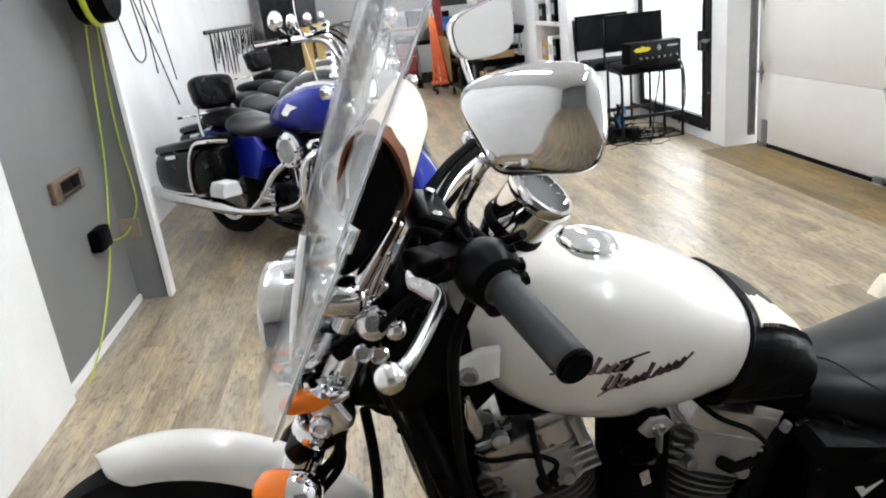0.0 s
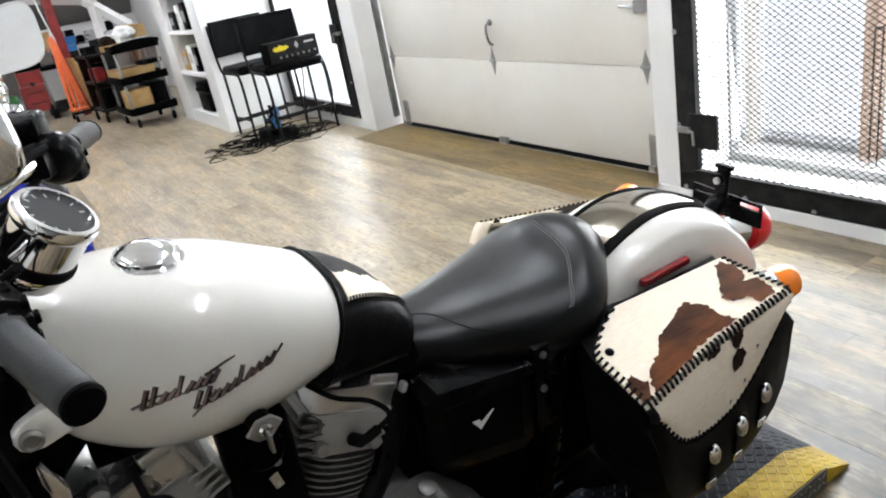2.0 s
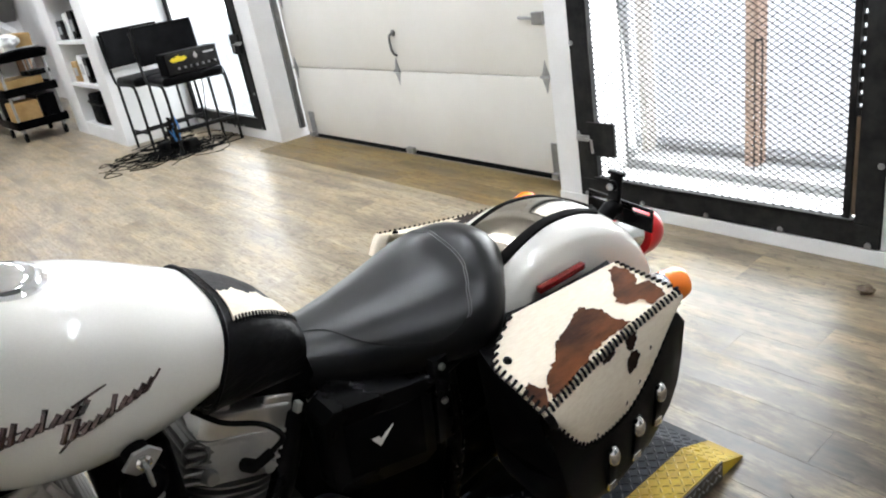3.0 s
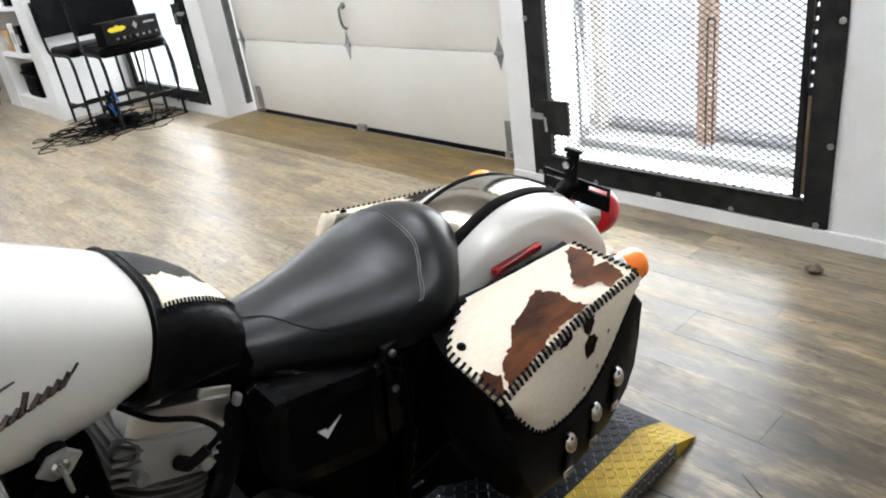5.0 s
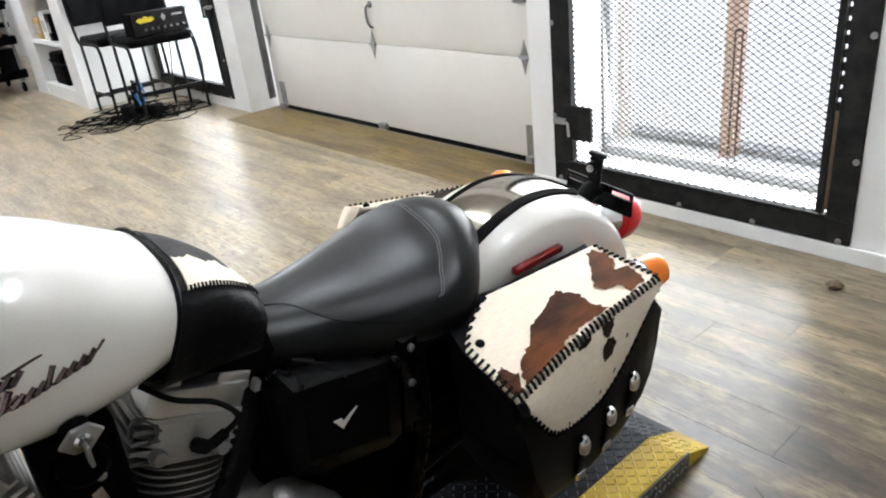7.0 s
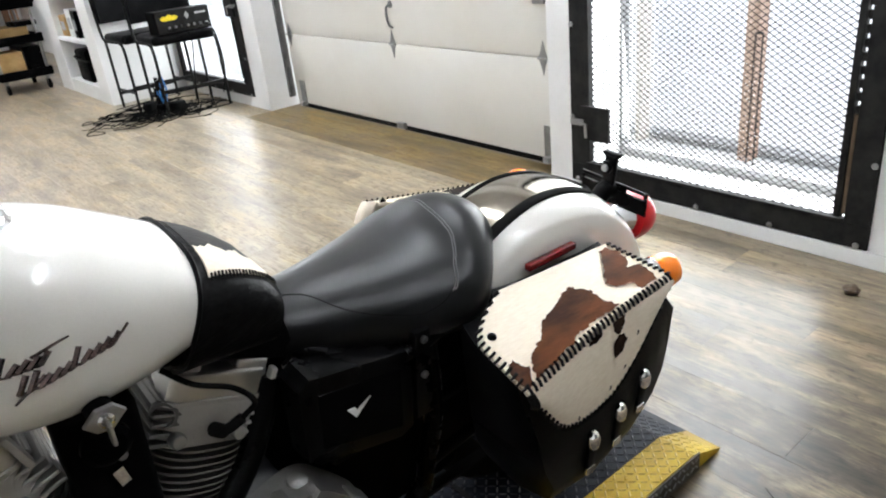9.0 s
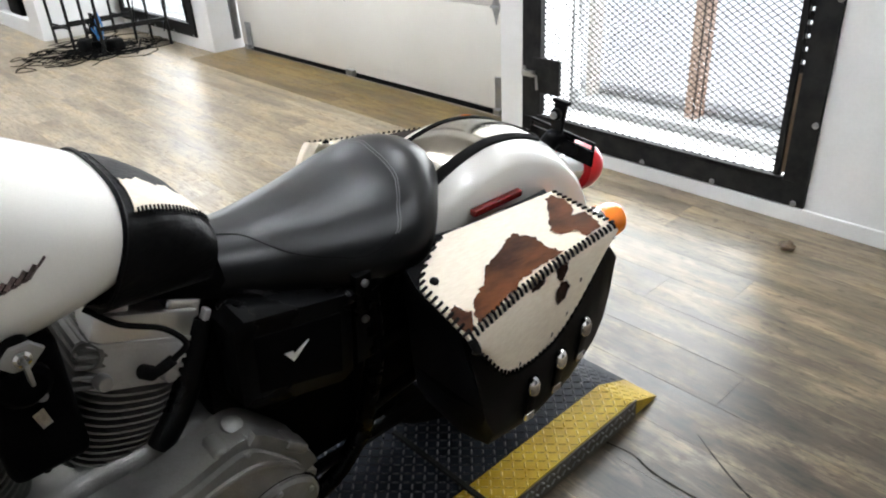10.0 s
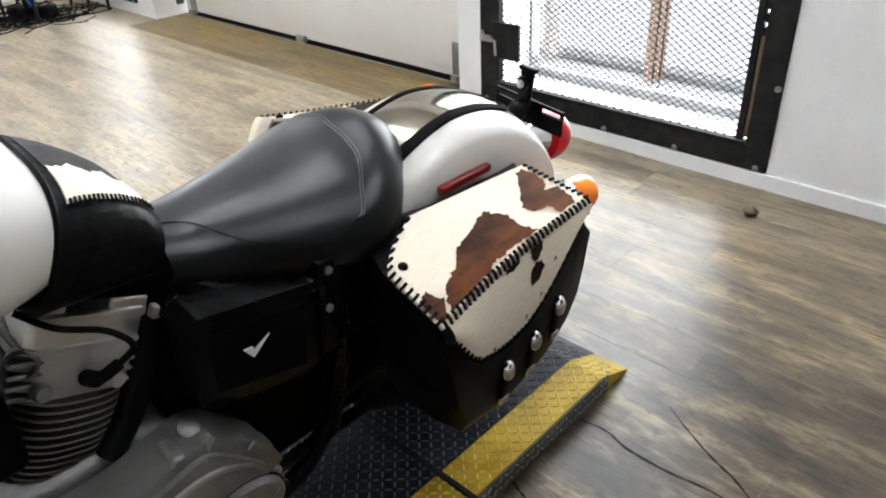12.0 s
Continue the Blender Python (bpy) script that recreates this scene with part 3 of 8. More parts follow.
# ---- barred windows: black steel frame with expanded mesh ----
def barred_window(name, y0, y1, z0, z1, lock_y, lock_side, gx=0.245, mesh=True):
    win = tagged(thing(name, "black steel gate with expanded metal mesh before a bright window" if mesh else "black steel gate frame before a bright window", "window", "", pose(XW, 0, 0)), kind="structure")
    f = 0.085
    bars = (((y0, z0), (y1, z0 + f)), ((y0, z1 - f), (y1, z1)), ((y0, z0 + f), (y0 + f, z1 - f)), ((y1 - f, z0 + f), (y1, z1 - f)))
    for (a, b2), (c, d) in bars:
        part("frame", box(bm_new(), (-0.014, a, b2), (0.02, c, d), 0.003), M["steel_black"], win, sm=False)
    # inner leaf frame
    i0, i1, k0, k1 = y0 + f, y1 - f, z0 + f, z1 - f
    g = 0.026
    for (a, b2), (c, d) in (((i0, k0), (i1, k0 + g * 0.6)), ((i0, k1 - g), (i1, k1)), ((i0 + 0.012, k0 + g * 0.6), (i0 + 0.012 + g, k1 - g)), ((i1 - g, k0 + g * 0.6), (i1, k1 - g))):
        part("leaf_frame", box(bm_new(), (-0.02, a + 0.002, b2 + 0.002), (0.012, c - 0.002, d - 0.002), 0.002), M["steel_black"], win, sm=False)
    # the mesh: flat strands of an expanded sheet, zigzag by zigzag
    if mesh:
        bm = bm_new()
        sw, sh, r = 0.0345, 0.0115, 0.0015
        a0, a1 = i0 + g * 0.5, i1 - g * 0.5
        n = int((a1 - a0) / (sw / 2))
        for j in range(int((k1 - k0) / sh) + 1):
            z = k0 + j * sh
            prev = None
            for i in range(n + 1):
                yy = a0 + i * sw / 2
                zz = z + (sh / 2 if (i + j) % 2 else -sh / 2) * 0.9
                q = [bm.verts.new((dx, yy, zz + dz)) for dx, dz in ((-0.0012, r), (0.0012, r), (0.0012, -r), (-0.0012, -r))]
                if prev:
                    for k in range(4):
                        bm.faces.new((prev[k], prev[(k + 1) % 4], q[(k + 1) % 4], q[k]))
                prev = q
        part("expanded_mesh", bm, M["steel_black"], win, "black expanded metal mesh", sm=False)
        part("wood_stop", box(bm_new(), (-0.012, i0 + 0.0005, k0 + 0.03), (0.006, i0 + 0.0125, 0.52), 0.001), M["stained"], win, "brown wooden stop", sm=False)
        # added filler blocks, spaced to break the daylight slit into dashes
        for k in range(36):
            part("stop_block", box(bm_new(), (-0.010, i0 + 0.0005, 0.522 + k * 0.042), (0.006, i0 + 0.0125, 0.522 + k * 0.042 + 0.028), 0.001), M["steel_black"], win, sm=False)
    # lock box with its handle
    if lock_y is not None:
        ly, lz = lock_y
        part("lock_plate", box(bm_new(), (-0.032, ly - 0.075, lz - 0.075), (-0.016, ly + 0.075, lz + 0.075), 0.002), M["steel_black"], win, "black steel lock box", sm=False)
        bm = box(bm_new(), (-0.052, ly + lock_side * 0.085 - 0.03, lz - 0.008), (-0.033, ly + lock_side * 0.085 + 0.035, lz + 0.018), 0.004)
        tube(bm, [(-0.058, ly + lock_side * 0.06, lz + 0.008), (-0.058, ly + lock_side * 0.03, lz + 0.004), (-0.058, ly + lock_side * 0.025, lz - 0.055)], 0.006, 8)
        part("lock_handle", bm, M["zinc"], win, "worn steel bolt and handle")
    spots = [(-0.014, y0 + 0.035 + k * (y1 - y0 - 0.07) / 4, z0 + 0.012) for k in range(5)]
    spots += [(-0.014, yy, z0 + 0.3 + k * 0.4) for k in range(4) for yy in (y0 + 0.012, y1 - 0.012)]
    bolt_heads(win, spots, 0.011, 0.006, (-1, 0, 0), "bolt", M["zinc"], 10)
    # window behind: frame, mullion, posts and glass
    for (a, b2), (c, d) in (((i0 - 0.02, 0.135), (i1 + 0.02, 0.175)), ((i0 - 0.02, 0.175), (i0 + 0.015, 2.1)), ((i1 - 0.015, 0.175), (i1 + 0.02, 2.1))):
        part("window_frame", box(bm_new(), (gx - 0.02, a, b2), (gx + 0.03, c, d), 0.003), M["zinc"], win, "grey aluminium window frame", sm=False)
    p = part("pane", box(bm_new(), (gx + 0.002, i0 + 0.015, 0.175), (gx + 0.008, i1 - 0.015, 2.1)), clear_pane, win, "clear window glass", sm=False)
    p.visible_shadow = False
    return win


clear_pane = clear("window_glass", (0.97, 0.98, 0.98), 0.01)
barred_window("window_1", 1.123, 2.412, 0.062, 2.12, (2.265, 0.345), 1)
barred_window("window_2", 5.70, 7.17, 0.085, 2.12, (5.80, 0.775), -1, 0.07, False)
# timber posts of the porch outside the near window
for y, w, d_ in ((2.01, 0.062, 0.0), (2.64, 0.035, 0.02)):
    bm = box(bm_new(), (3.62 + d_, y - w / 2, -0.03), (3.62 + d_ + 0.09, y + w / 2, 3.0), 0.004)
    tagged(link("porch_post", bm, M["post_red" if w > 0.05 else "post_pale"], sm=False), "raw reddish timber porch post outside the window" if w > 0.05 else "thin pale timber porch post outside the window", "post", "porch posts")
bm = tube(bm_new(), [(3.58, 1.97, -0.03), (3.58, 1.97, 0.62)], 0.004, 6)
tube(bm, [(3.58, 1.935, -0.03), (3.58, 1.935, 0.62)], 0.004, 6)
tube(bm, [(3.58, 1.935, 0.62), (3.58, 1.97, 0.62)], 0.006, 6)
tagged(link("wire_stake", bm, M["steel_black"]), "thin black wire stake outside the window", "stake")
bm = box(bm_new(), (XW + T + 0.02, 0.6, -0.03), (3.75, 7.6, 0.0), 0.01)
tagged(link("pavement", bm, M["paper"], sm=False), "pale concrete porch slab outside the windows", "pavement", "", "structure")
bm = box(bm_new(), (3.72, 0.6, -0.02), (3.84, 7.6, 0.03), 0.006)
tagged(link("pavement_edge", bm, M["greylab"], sm=False), "grey timber edge of the porch slab", "pavement edge", "", "structure")
bm = box(bm_new(), (14.0, -40, -0.03), (14.2, 50, 16))
tagged(link("backdrop", bm, M["outside"], sm=False), "washed-out bright overcast daylight outside", "backdrop", "", "structure")

# ---- ceiling lamps: rows of tube lights ----
lamp_parent = None
for y in (-0.1, 2.0, 4.2, 6.6, 9.0, 11.4):
    for x in (-0.1, 1.7):
        if y < 0 and x < 1:
            continue
        if lamp_parent is None:
            lp = thing("ceiling_light", "white ceiling batten with two bright tubes", "ceiling light", "ceiling tube lights")
            part("housing", box(bm_new(), (-0.08, -0.62, -0.045), (0.08, 0.62, 0), 0.006), M["wall"], lp, sm=False)
            for s in (-0.04, 0.04):
                part("tube", tube(bm_new(), [(s, -0.6, -0.06), (s, 0.6, -0.06)], 0.013, 10), M["lamp"], lp, "glowing light tube")
            lp.matrix_world = pose(x, y, H - 0.001)
            lamp_parent = lp
        else:
            copy_thing(lamp_parent, pose(x, y, H - 0.001))

# ---- the white motorcycle, on its side stand on the lift plate ----
LEAN = 8.0
bike = thing("motorcycle", "pearl white cruiser motorcycle with cowhide saddlebags, leaning on its side stand", "motorcycle", "", pose(0, 1.30, 0.06, LEAN, 0, 0))
RX, RW, FX, FW, WR = 1.32, 0.315, -0.18, 0.325, 0.315


def on(name, bm, material, label="", angle=40, sm=True, parent=None):
    return part(name, bm, material, parent or bike, label, angle, sm)


HEAD = Vector((0.19, 0, 0.80))
AXIS = Vector((0.5, 0, 0.866))
STEER = Matrix.Translation(HEAD) @ Matrix.Rotation(radians(-11), 4, AXIS) @ Matrix.Translation(-HEAD)


def turned(bm):
    bmesh.ops.transform(bm, matrix=STEER, verts=bm.verts)
    return bm


# tank
TANK = ((0.252, 0.020, 0.840, 0.884), (0.258, 0.038, 0.808, 0.907), (0.272, 0.058, 0.777, 0.924), (0.306, 0.090, 0.733, 0.939), (0.37, 0.121, 0.697, 0.943), (0.45, 0.138, 0.684, 0.930),
        (0.53, 0.135, 0.690, 0.902), (0.60, 0.124, 0.706, 0.863), (0.65, 0.112, 0.725, 0.832), (0.70, 0.085, 0.745, 0.80))


def lerp_rows(rows, x):
    for a, b2 in zip(rows, rows[1:]):
        if x <= b2[0]:
            s = max(0.0, (x - a[0]) / (b2[0] - a[0]))
            return [p + (q - p) * s for p, q in zip(a[1:], b2[1:])]
    return list(rows[-1][1:])


def smooth_rows(rows, n):
    """Rows of numbers as smooth lines over the first of them."""
    cols = []
    xs = curve([(r[0], r[1], r[2]) for r in rows], n)
    zs = curve([(r[0], r[3], 0) for r in rows], n)
    for a, b2 in zip(xs, zs):
        cols.append((a.x, a.y, a.z, b2.y))
    return cols


def hull_ring(x, w, zb, zt, n=40, pw=2.6, belly=0.42, skew=0.0, crown=2.25):
    ring = []
    zc = zb + (zt - zb) * belly
    for k in range(n):
        a = 2 * math.pi * k / n
        c, s = math.cos(a), math.sin(a)
        vy = w * math.copysign(abs(c) ** (2 / pw), c)
        hz = (zt - zc) if s > 0 else (zc - zb)
        vz = zc + hz * math.copysign(abs(s) ** (2 / (pw if s < 0 else crown)), s)
        ring.append((x + skew * (vz - zc), vy, vz))
    return ring


TANKS = smooth_rows(TANK, 40)
on("fuel_tank", loft(bm_new(), [hull_ring(x, w, zb, zt) for x, w, zb, zt in TANKS]), M["paint"], "pearl white fuel tank", 60)


def tank_side(x, z, out=0.0):
    """The place on the tank's left skin at x and height z."""
    w, zb, zt = lerp_rows(TANK, x)
    zc = zb + (zt - zb) * 0.42
    q = (z - zc) / ((zt - zc) if z > zc else (zc - zb))
    pw = 2.25 if z > zc else 2.6
    c = max(0.0, 1 - abs(q) ** pw) ** (1 / 2.6)
    return Vector((x, -w * c - out, z))


# filler cap
cp = axis_pose((0.441, -0.010, 0.9275), (0.16, -0.05, 1))
cap = on("fuel_cap", lathe(bm_new(), ((0.044, -0.004), (0.044, 0.003), (0.040, 0.006), (0.039, 0.010), (0.0375, 0.012), (0.030, 0.0155), (0.016, 0.018), (0.0, 0.0185)), cp, 36), M["chrome"], "chrome screw-in fuel cap", 30)

# script badge as plain slanted strokes
badge = None


def stroke(pts, r):
    global badge
    bm = tube(bm_new(), [tank_side(p.x, p.z, 0.0005) for p in curve([(x, 0, z) for x, z in pts], 4 * len(pts))], r, 5)
    ob = on("badge_stroke" if badge else "tank_badge", bm, M["badge"], "" if badge else "dark metallic script badge", parent=badge)
    badge = badge or ob


def word(x0, z0, x1, z1, n, h):
    for k in range(n):
        s = k / (n - 1)
        x, z = x0 + (x1 - x0) * s, z0 + (z1 - z0) * s
        tall = h * (1.25 if k in (0, 1, n // 2) else 0.62)
        stroke([(x - 0.004, z), (x + 0.002, z + tall * 0.5), (x + 0.008, z + tall)], 0.0037)
        if k < n - 1:
            stroke([(x - 0.002, z + 0.002), (x + 0.006, z + 0.001), (x + 0.011, z + h * 0.45)], 0.0024)


stroke([(0.418, 0.771), (0.432, 0.783), (0.452, 0.798)], 0.0024)
word(0.374, 0.803, 0.455, 0.811, 9, 0.019)
word(0.428, 0.782, 0.526, 0.800, 10, 0.0175)
stroke([(0.360, 0.806), (0.38, 0.813), (0.40, 0.815)], 0.002)
stroke([(0.445, 0.822), (0.465, 0.826), (0.485, 0.829)], 0.002)
stroke([(0.524, 0.803), (0.535, 0.808), (0.545, 0.815)], 0.0018)

# leather strap over the tank's tail, with a hide patch
STRAP = ((0.617, 0.1235, 0.680, 0.833), (0.640, 0.117, 0.676, 0.822), (0.662, 0.114, 0.672, 0.810), (0.695, 0.108, 0.668, 0.787), (0.725, 0.103, 0.664, 0.762), (0.742, 0.099, 0.662, 0.742))
STRAPS = smooth_rows(STRAP, 16)
on("tank_strap", loft(bm_new(), [hull_ring(x, w, zb, zt, 40, 3.3, 0.5, 0.42) for x, w, zb, zt in STRAPS]), M["leather_soft"], "black leather strap between tank and seat", 60)
bm = tube(bm_new(), [Vector(p) for p in hull_ring(0.619, 0.1220, 0.690, 0.834, 40, 3.3, 0.5, 0.42)], 0.0034, 6, closed=True)
on("strap_piping", bm, M["leather"], "black leather piping")


def strap_skin(x, a, out):
    w, zb, zt = lerp_rows(STRAP, x)
    p = Vector(hull_ring(x, w, zb, zt, 720, 3.3, 0.5, 0.42)[int(a * 2) % 720])
    c = Vector((x, 0, (zb + zt) / 2))
    return p + (p - c).normalized() * out


def lace_angle(x):
    """The angle round the strap at which the patch's lower edge is laced."""
    return 131 - 18 * (x - 0.632) / 0.108


grid = []
for i in range(21):
    x = 0.632 + 0.110 * i / 20
    upper = 97 - 6 * i / 20 + 1.6 * math.sin(i * 0.9) + 1.0 * math.sin(i * 2.3)
    grid.append([strap_skin(x, upper + (lace_angle(x) - upper) * j / 8, 0.002) for j in range(9)])
on("hide_patch", sheet(bm_new(), grid, 0.003), M["hide_pale"], "cream and brown hide patch with lacing", 60)
grid = [[strap_skin(0.630 + j * 0.090 / 8, a, 0.0014) for j in range(9)] for a in range(44, 103, 4)]
on("hide_patch", sheet(bm_new(), grid, 0.0025), M["black_hide"], "black short-haired hide patch", 60)
for i in range(20):
    x = 0.634 + i * 0.0054
    on("stitch", tube(bm_new(), [strap_skin(x, lace_angle(x) - 3, 0.006), strap_skin(x + 0.001, lace_angle(x) + 4, 0.004)], 0.0015, 5), M["lace"], "" if i else "black leather lacing")

# seat
SEAT = ((0.730, 0.072, 0.600, 0.700), (0.77, 0.082, 0.585, 0.689), (0.82, 0.095, 0.570, 0.682), (0.88, 0.115, 0.558, 0.681), (0.94, 0.137, 0.550, 0.682), (1.00, 0.154, 0.548, 0.688),
        (1.045, 0.162, 0.548, 0.698), (1.084, 0.151, 0.550, 0.714), (1.124, 0.117, 0.559, 0.726), (1.157, 0.082, 0.568, 0.718), (1.180, 0.060, 0.573, 0.700), (1.191, 0.042, 0.572, 0.676))
SEATS = smooth_rows(SEAT, 44)


def seat_ring(x, w, zb, zt, n=48):
    ring = hull_ring(x, w, zb, zt, n, 2.5, 0.45, 0.0, 2.0)
    arch = 0.006 * max(0.0, 1 - abs(x - 0.92) / 0.2)
    out = []
    for px, py, pz in ring:
        top = max(0.0, (pz - (zb + zt) / 2) / (zt - zb) * 2)
        out.append((px, py, pz + top * arch * (1 - (py / w) ** 2)))
    return out


on("seat", loft(bm_new(), [seat_ring(*r) for r in SEATS]), M["leather_seat"], "black leather solo seat", 60)


def seat_skin(x, a, out=0.0):
    w, zb, zt = lerp_rows(SEATS, x)
    p = Vector(seat_ring(x, w, zb, zt, 360)[int(a) % 360])
    c = Vector((x, 0, (zb + zt) / 2))
    return p + (p - c).normalized() * out


# the top panel's outline as x on the seat and the angle round it
SEAM = ((1.090, 72), (1.091, 78), (1.083, 92), (1.069, 112), (1.039, 130), (1.016, 148), (0.965, 160), (0.92, 155), (0.876, 146), (0.842, 130), (0.811, 106), (0.774, 98))
SEAM_LINE = curve([(x, a / 100, 0) for x, a in SEAM], 72)
bm = bm_new()
for off_ in (0.0, 0.005):
    tube(bm, [seat_skin(1.089 + off_, a, 0.0004) for a in range(48, 72, 4)] + [seat_skin(p.x + off_, p.y * 100, 0.0004) for p in SEAM_LINE[:34]], 0.0010, 4)
on("seat_stitching", bm, M["thread"], "grey twin stitching")
bm = tube(bm_new(), [seat_skin(p.x, p.y * 100, 0.0003) for p in SEAM_LINE[33:]], 0.0013, 4)
on("seat_seam", bm, M["lace"], "side panel seam")

# wheels


def wheel(bx, bw, radius, width, steer):
    f = turned if steer else (lambda b: b)
    m = Matrix.Translation((bx, 0, bw)) @ Matrix.Rotation(radians(-90), 4, "X")
    r, w = radius, width
    wh = on("wheel", f(lathe(bm_new(), ((0.045, -0.05), (0.045, 0.05), (0.02, 0.055), (0.02, -0.055)), m, 20)), M["alloy"], "alloy wheel with a black tyre")
    prof = [(r * 0.70, -w * 0.42), (r * 0.78, -w * 0.5), (r * 0.90, -w * 0.48), (r * 0.97, -w * 0.34), (r, 0), (r * 0.97, w * 0.34), (r * 0.90, w * 0.48), (r * 0.78, w * 0.5), (r * 0.70, w * 0.42)]
    on("tyre", f(lathe(bm_new(), prof, m, 56, False)), M["rubber"], "black rubber tyre", parent=wh)
    on("rim", f(lathe(bm_new(), ((r * 0.72, -w * 0.42), (r * 0.64, -w * 0.40), (r * 0.62, 0), (r * 0.64, w * 0.40), (r * 0.72, w * 0.42)), m, 48, False)), M["chrome"], "chrome rim", parent=wh)
    bm = bm_new()
    for k in range(20):
        a, b2 = 2 * math.pi * k / 20, 2 * math.pi * (k + (1.5 if k % 2 else -1.5)) / 20
        s = 0.03 if k % 2 else -0.03
        tube(bm, [m @ Vector((0.04 * math.cos(a), 0.04 * math.sin(a), s)), m @ Vector((r * 0.63 * math.cos(b2), r * 0.63 * math.sin(b2), 0))], 0.0022, 5)
    on("spokes", f(bm), M["chrome"], "wire spokes", parent=wh)
    return wh


wheel(FX, FW, 0.325, 0.10, True)
wheel(RX, RW, WR, 0.15, False)

# rear fender with its central trim


def fender_grid(cx, cw, radius, a0, a1, half, na, skirt, drop):
    rows_ = []
    for i in range(na + 1):
        a = radians(a0 + (a1 - a0) * i / na)
        row_ = []
        for j in range(21):
            s = -1 + 2 * j / 20
            q = abs(s)
            v = half * math.copysign(math.sin(min(q * 1.25, 1) * math.pi / 2), s)
            fall = drop * (1 - math.cos(min(q * 1.25, 1) * math.pi / 2)) + skirt * max(0.0, q - 0.72) / 0.28
            r = (radius(math.degrees(a)) if callable(radius) else radius) - fall
            row_.append((cx + r * math.cos(a), v, cw + r * math.sin(a)))
        rows_.append(row_)
    return rows_


def rounded_tip(rows_, n):
    """Draws the last n rows of a fender in to a round tip."""
    out = []
    for i, row_ in enumerate(rows_):
        k = min(1.0, (len(rows_) - 1 - i) / n)
        f_ = max(0.06, math.sqrt(1 - (1 - k) ** 2))
        out.append([(x, v * f_, z) for x, v, z in row_])
    return out


def rear_r(deg):
    """Radius of the rear fender over the axle, shrinking to the tail."""
    return 0.381 - 0.042 * max(0.0, (95 - deg) / 62) ** 1.1


on("inner_fender", sheet(bm_new(), fender_grid(RX, RW, 0.372, 128, 185, 0.105, 14, 0.10, 0.045), 0.003), M["plastic"], "black inner mudguard", 60)
on("rear_fender", sheet(bm_new(), fender_grid(RX, RW, rear_r, 33, 130, 0.112, 34, 0.10, 0.045), 0.003), M["paint"], "pearl white rear fender", 60)


def crown(a, v, out=0.0):
    """Point on the rear fender's crown: a in degrees over the axle, v across."""
    r = rear_r(a) - 0.045 * (1 - math.sqrt(max(0.0, 1 - (v / 0.112) ** 2))) + out
    return Vector((RX + r * math.cos(radians(a)), v, RW + r * math.sin(radians(a))))


def pad_edge(k):
    """Near and far edge of the fender pad, k from the tail (0) to the seat (1)."""
    near, far = -0.044 - 0.016 * k, 0.064
    tip = math.sqrt(max(0.0, 1 - (1 - min(1.0, k / 0.10)) ** 2))
    return 0.016 + (near - 0.016) * tip, 0.016 + (far - 0.016) * tip


loop = [(63 + 59 * k, pad_edge(k)[0]) for k in [1 - i / 30 for i in range(28)] + [0.08, 0.06, 0.04, 0.02, 0.008, 0.0]]
loop += [(63 + 59 * k, pad_edge(k)[1]) for k in [0.008, 0.02, 0.04, 0.06, 0.08] + [0.1 + i * 0.9 / 27 for i in range(28)]]
bm = loft(bm_new(), [[crown(a, v + d_ * w_, h_) for d_, h_ in ((-1, -0.010), (-0.8, 0.004), (0, 0.007), (0.8, 0.004), (1, -0.010))] for (a, v), w_ in zip(loop, [0.012 - 0.006 * min(1, i / len(loop)) for i in range(len(loop))])])
on("fender_trim", bm, M["rubber"], "black trim strip round the fender pad")
grid = []
for i in range(31):
    k = (i / 30) ** 1.6
    e0, e1 = pad_edge(k)
    grid.append([crown(63 + 59 * k, e0 + (e1 - e0) * j / 12, 0.0022) for j in range(13)])
on("fender_panel", sheet(bm_new(), grid, 0.0015), M["smoked"], "smoky polished pad along the fender", 60)
on("reflector", box(bm_new(), (1.205, -0.127, 0.602), (1.330, -0.113, 0.616), 0.003), M["red_dark"], "long red side reflector", sm=False)
on("reflector", box(bm_new(), (1.205, 0.113, 0.602), (1.330, 0.127, 0.616), 0.003), M["red_dark"], "long red side reflector", sm=False)
for s in (-1, 1):
    bm = tube(bm_new(), curve([(1.08, s * 0.128, 0.60), (1.20, s * 0.130, 0.585), (1.36, s * 0.125, 0.575), (1.44, s * 0.115, 0.55)], 12), 0.011, 8)
    on("fender_strut", bm, M["black"], "black fender strut")

# tail lamp, plate bracket and rear signals
bm = bm_new()
grid = []
tp = axis_pose((1.672, 0.0, 0.503), (0.9, 0, -0.15))
lathe(bm, ((0.056, -0.02), (0.058, 0.0), (0.056, 0.02), (0.050, 0.038), (0.036, 0.052), (0.0, 0.060)), tp, 28)
on("tail_lamp", bm, M["red"], "round red tail lamp")
on("tail_lamp_base", lathe(bm_new(), ((0.030, -0.075), (0.044, -0.03), (0.044, -0.018)), tp, 28), M["chrome"], "chrome tail lamp base")
bm = bm_new()
PB = pose(1.600, 0, 0.588, 0, 88, 0)
for lo, hi in (((-0.024, -0.088, 0), (-0.016, 0.088, 0.006)), ((-0.006, -0.088, 0), (0.032, 0.088, 0.006)), ((-0.016, -0.088, 0), (-0.006, -0.080, 0.006)), ((-0.016, 0.080, 0), (-0.006, 0.088, 0.006)), ((-0.016, -0.034, 0), (-0.006, 0.034, 0.006))):
    obox(bm, PB @ pose(*[(a + b_) / 2 for a, b_ in zip(lo, hi)]), [b_ - a for a, b_ in zip(lo, hi)], 0.0012, 1)
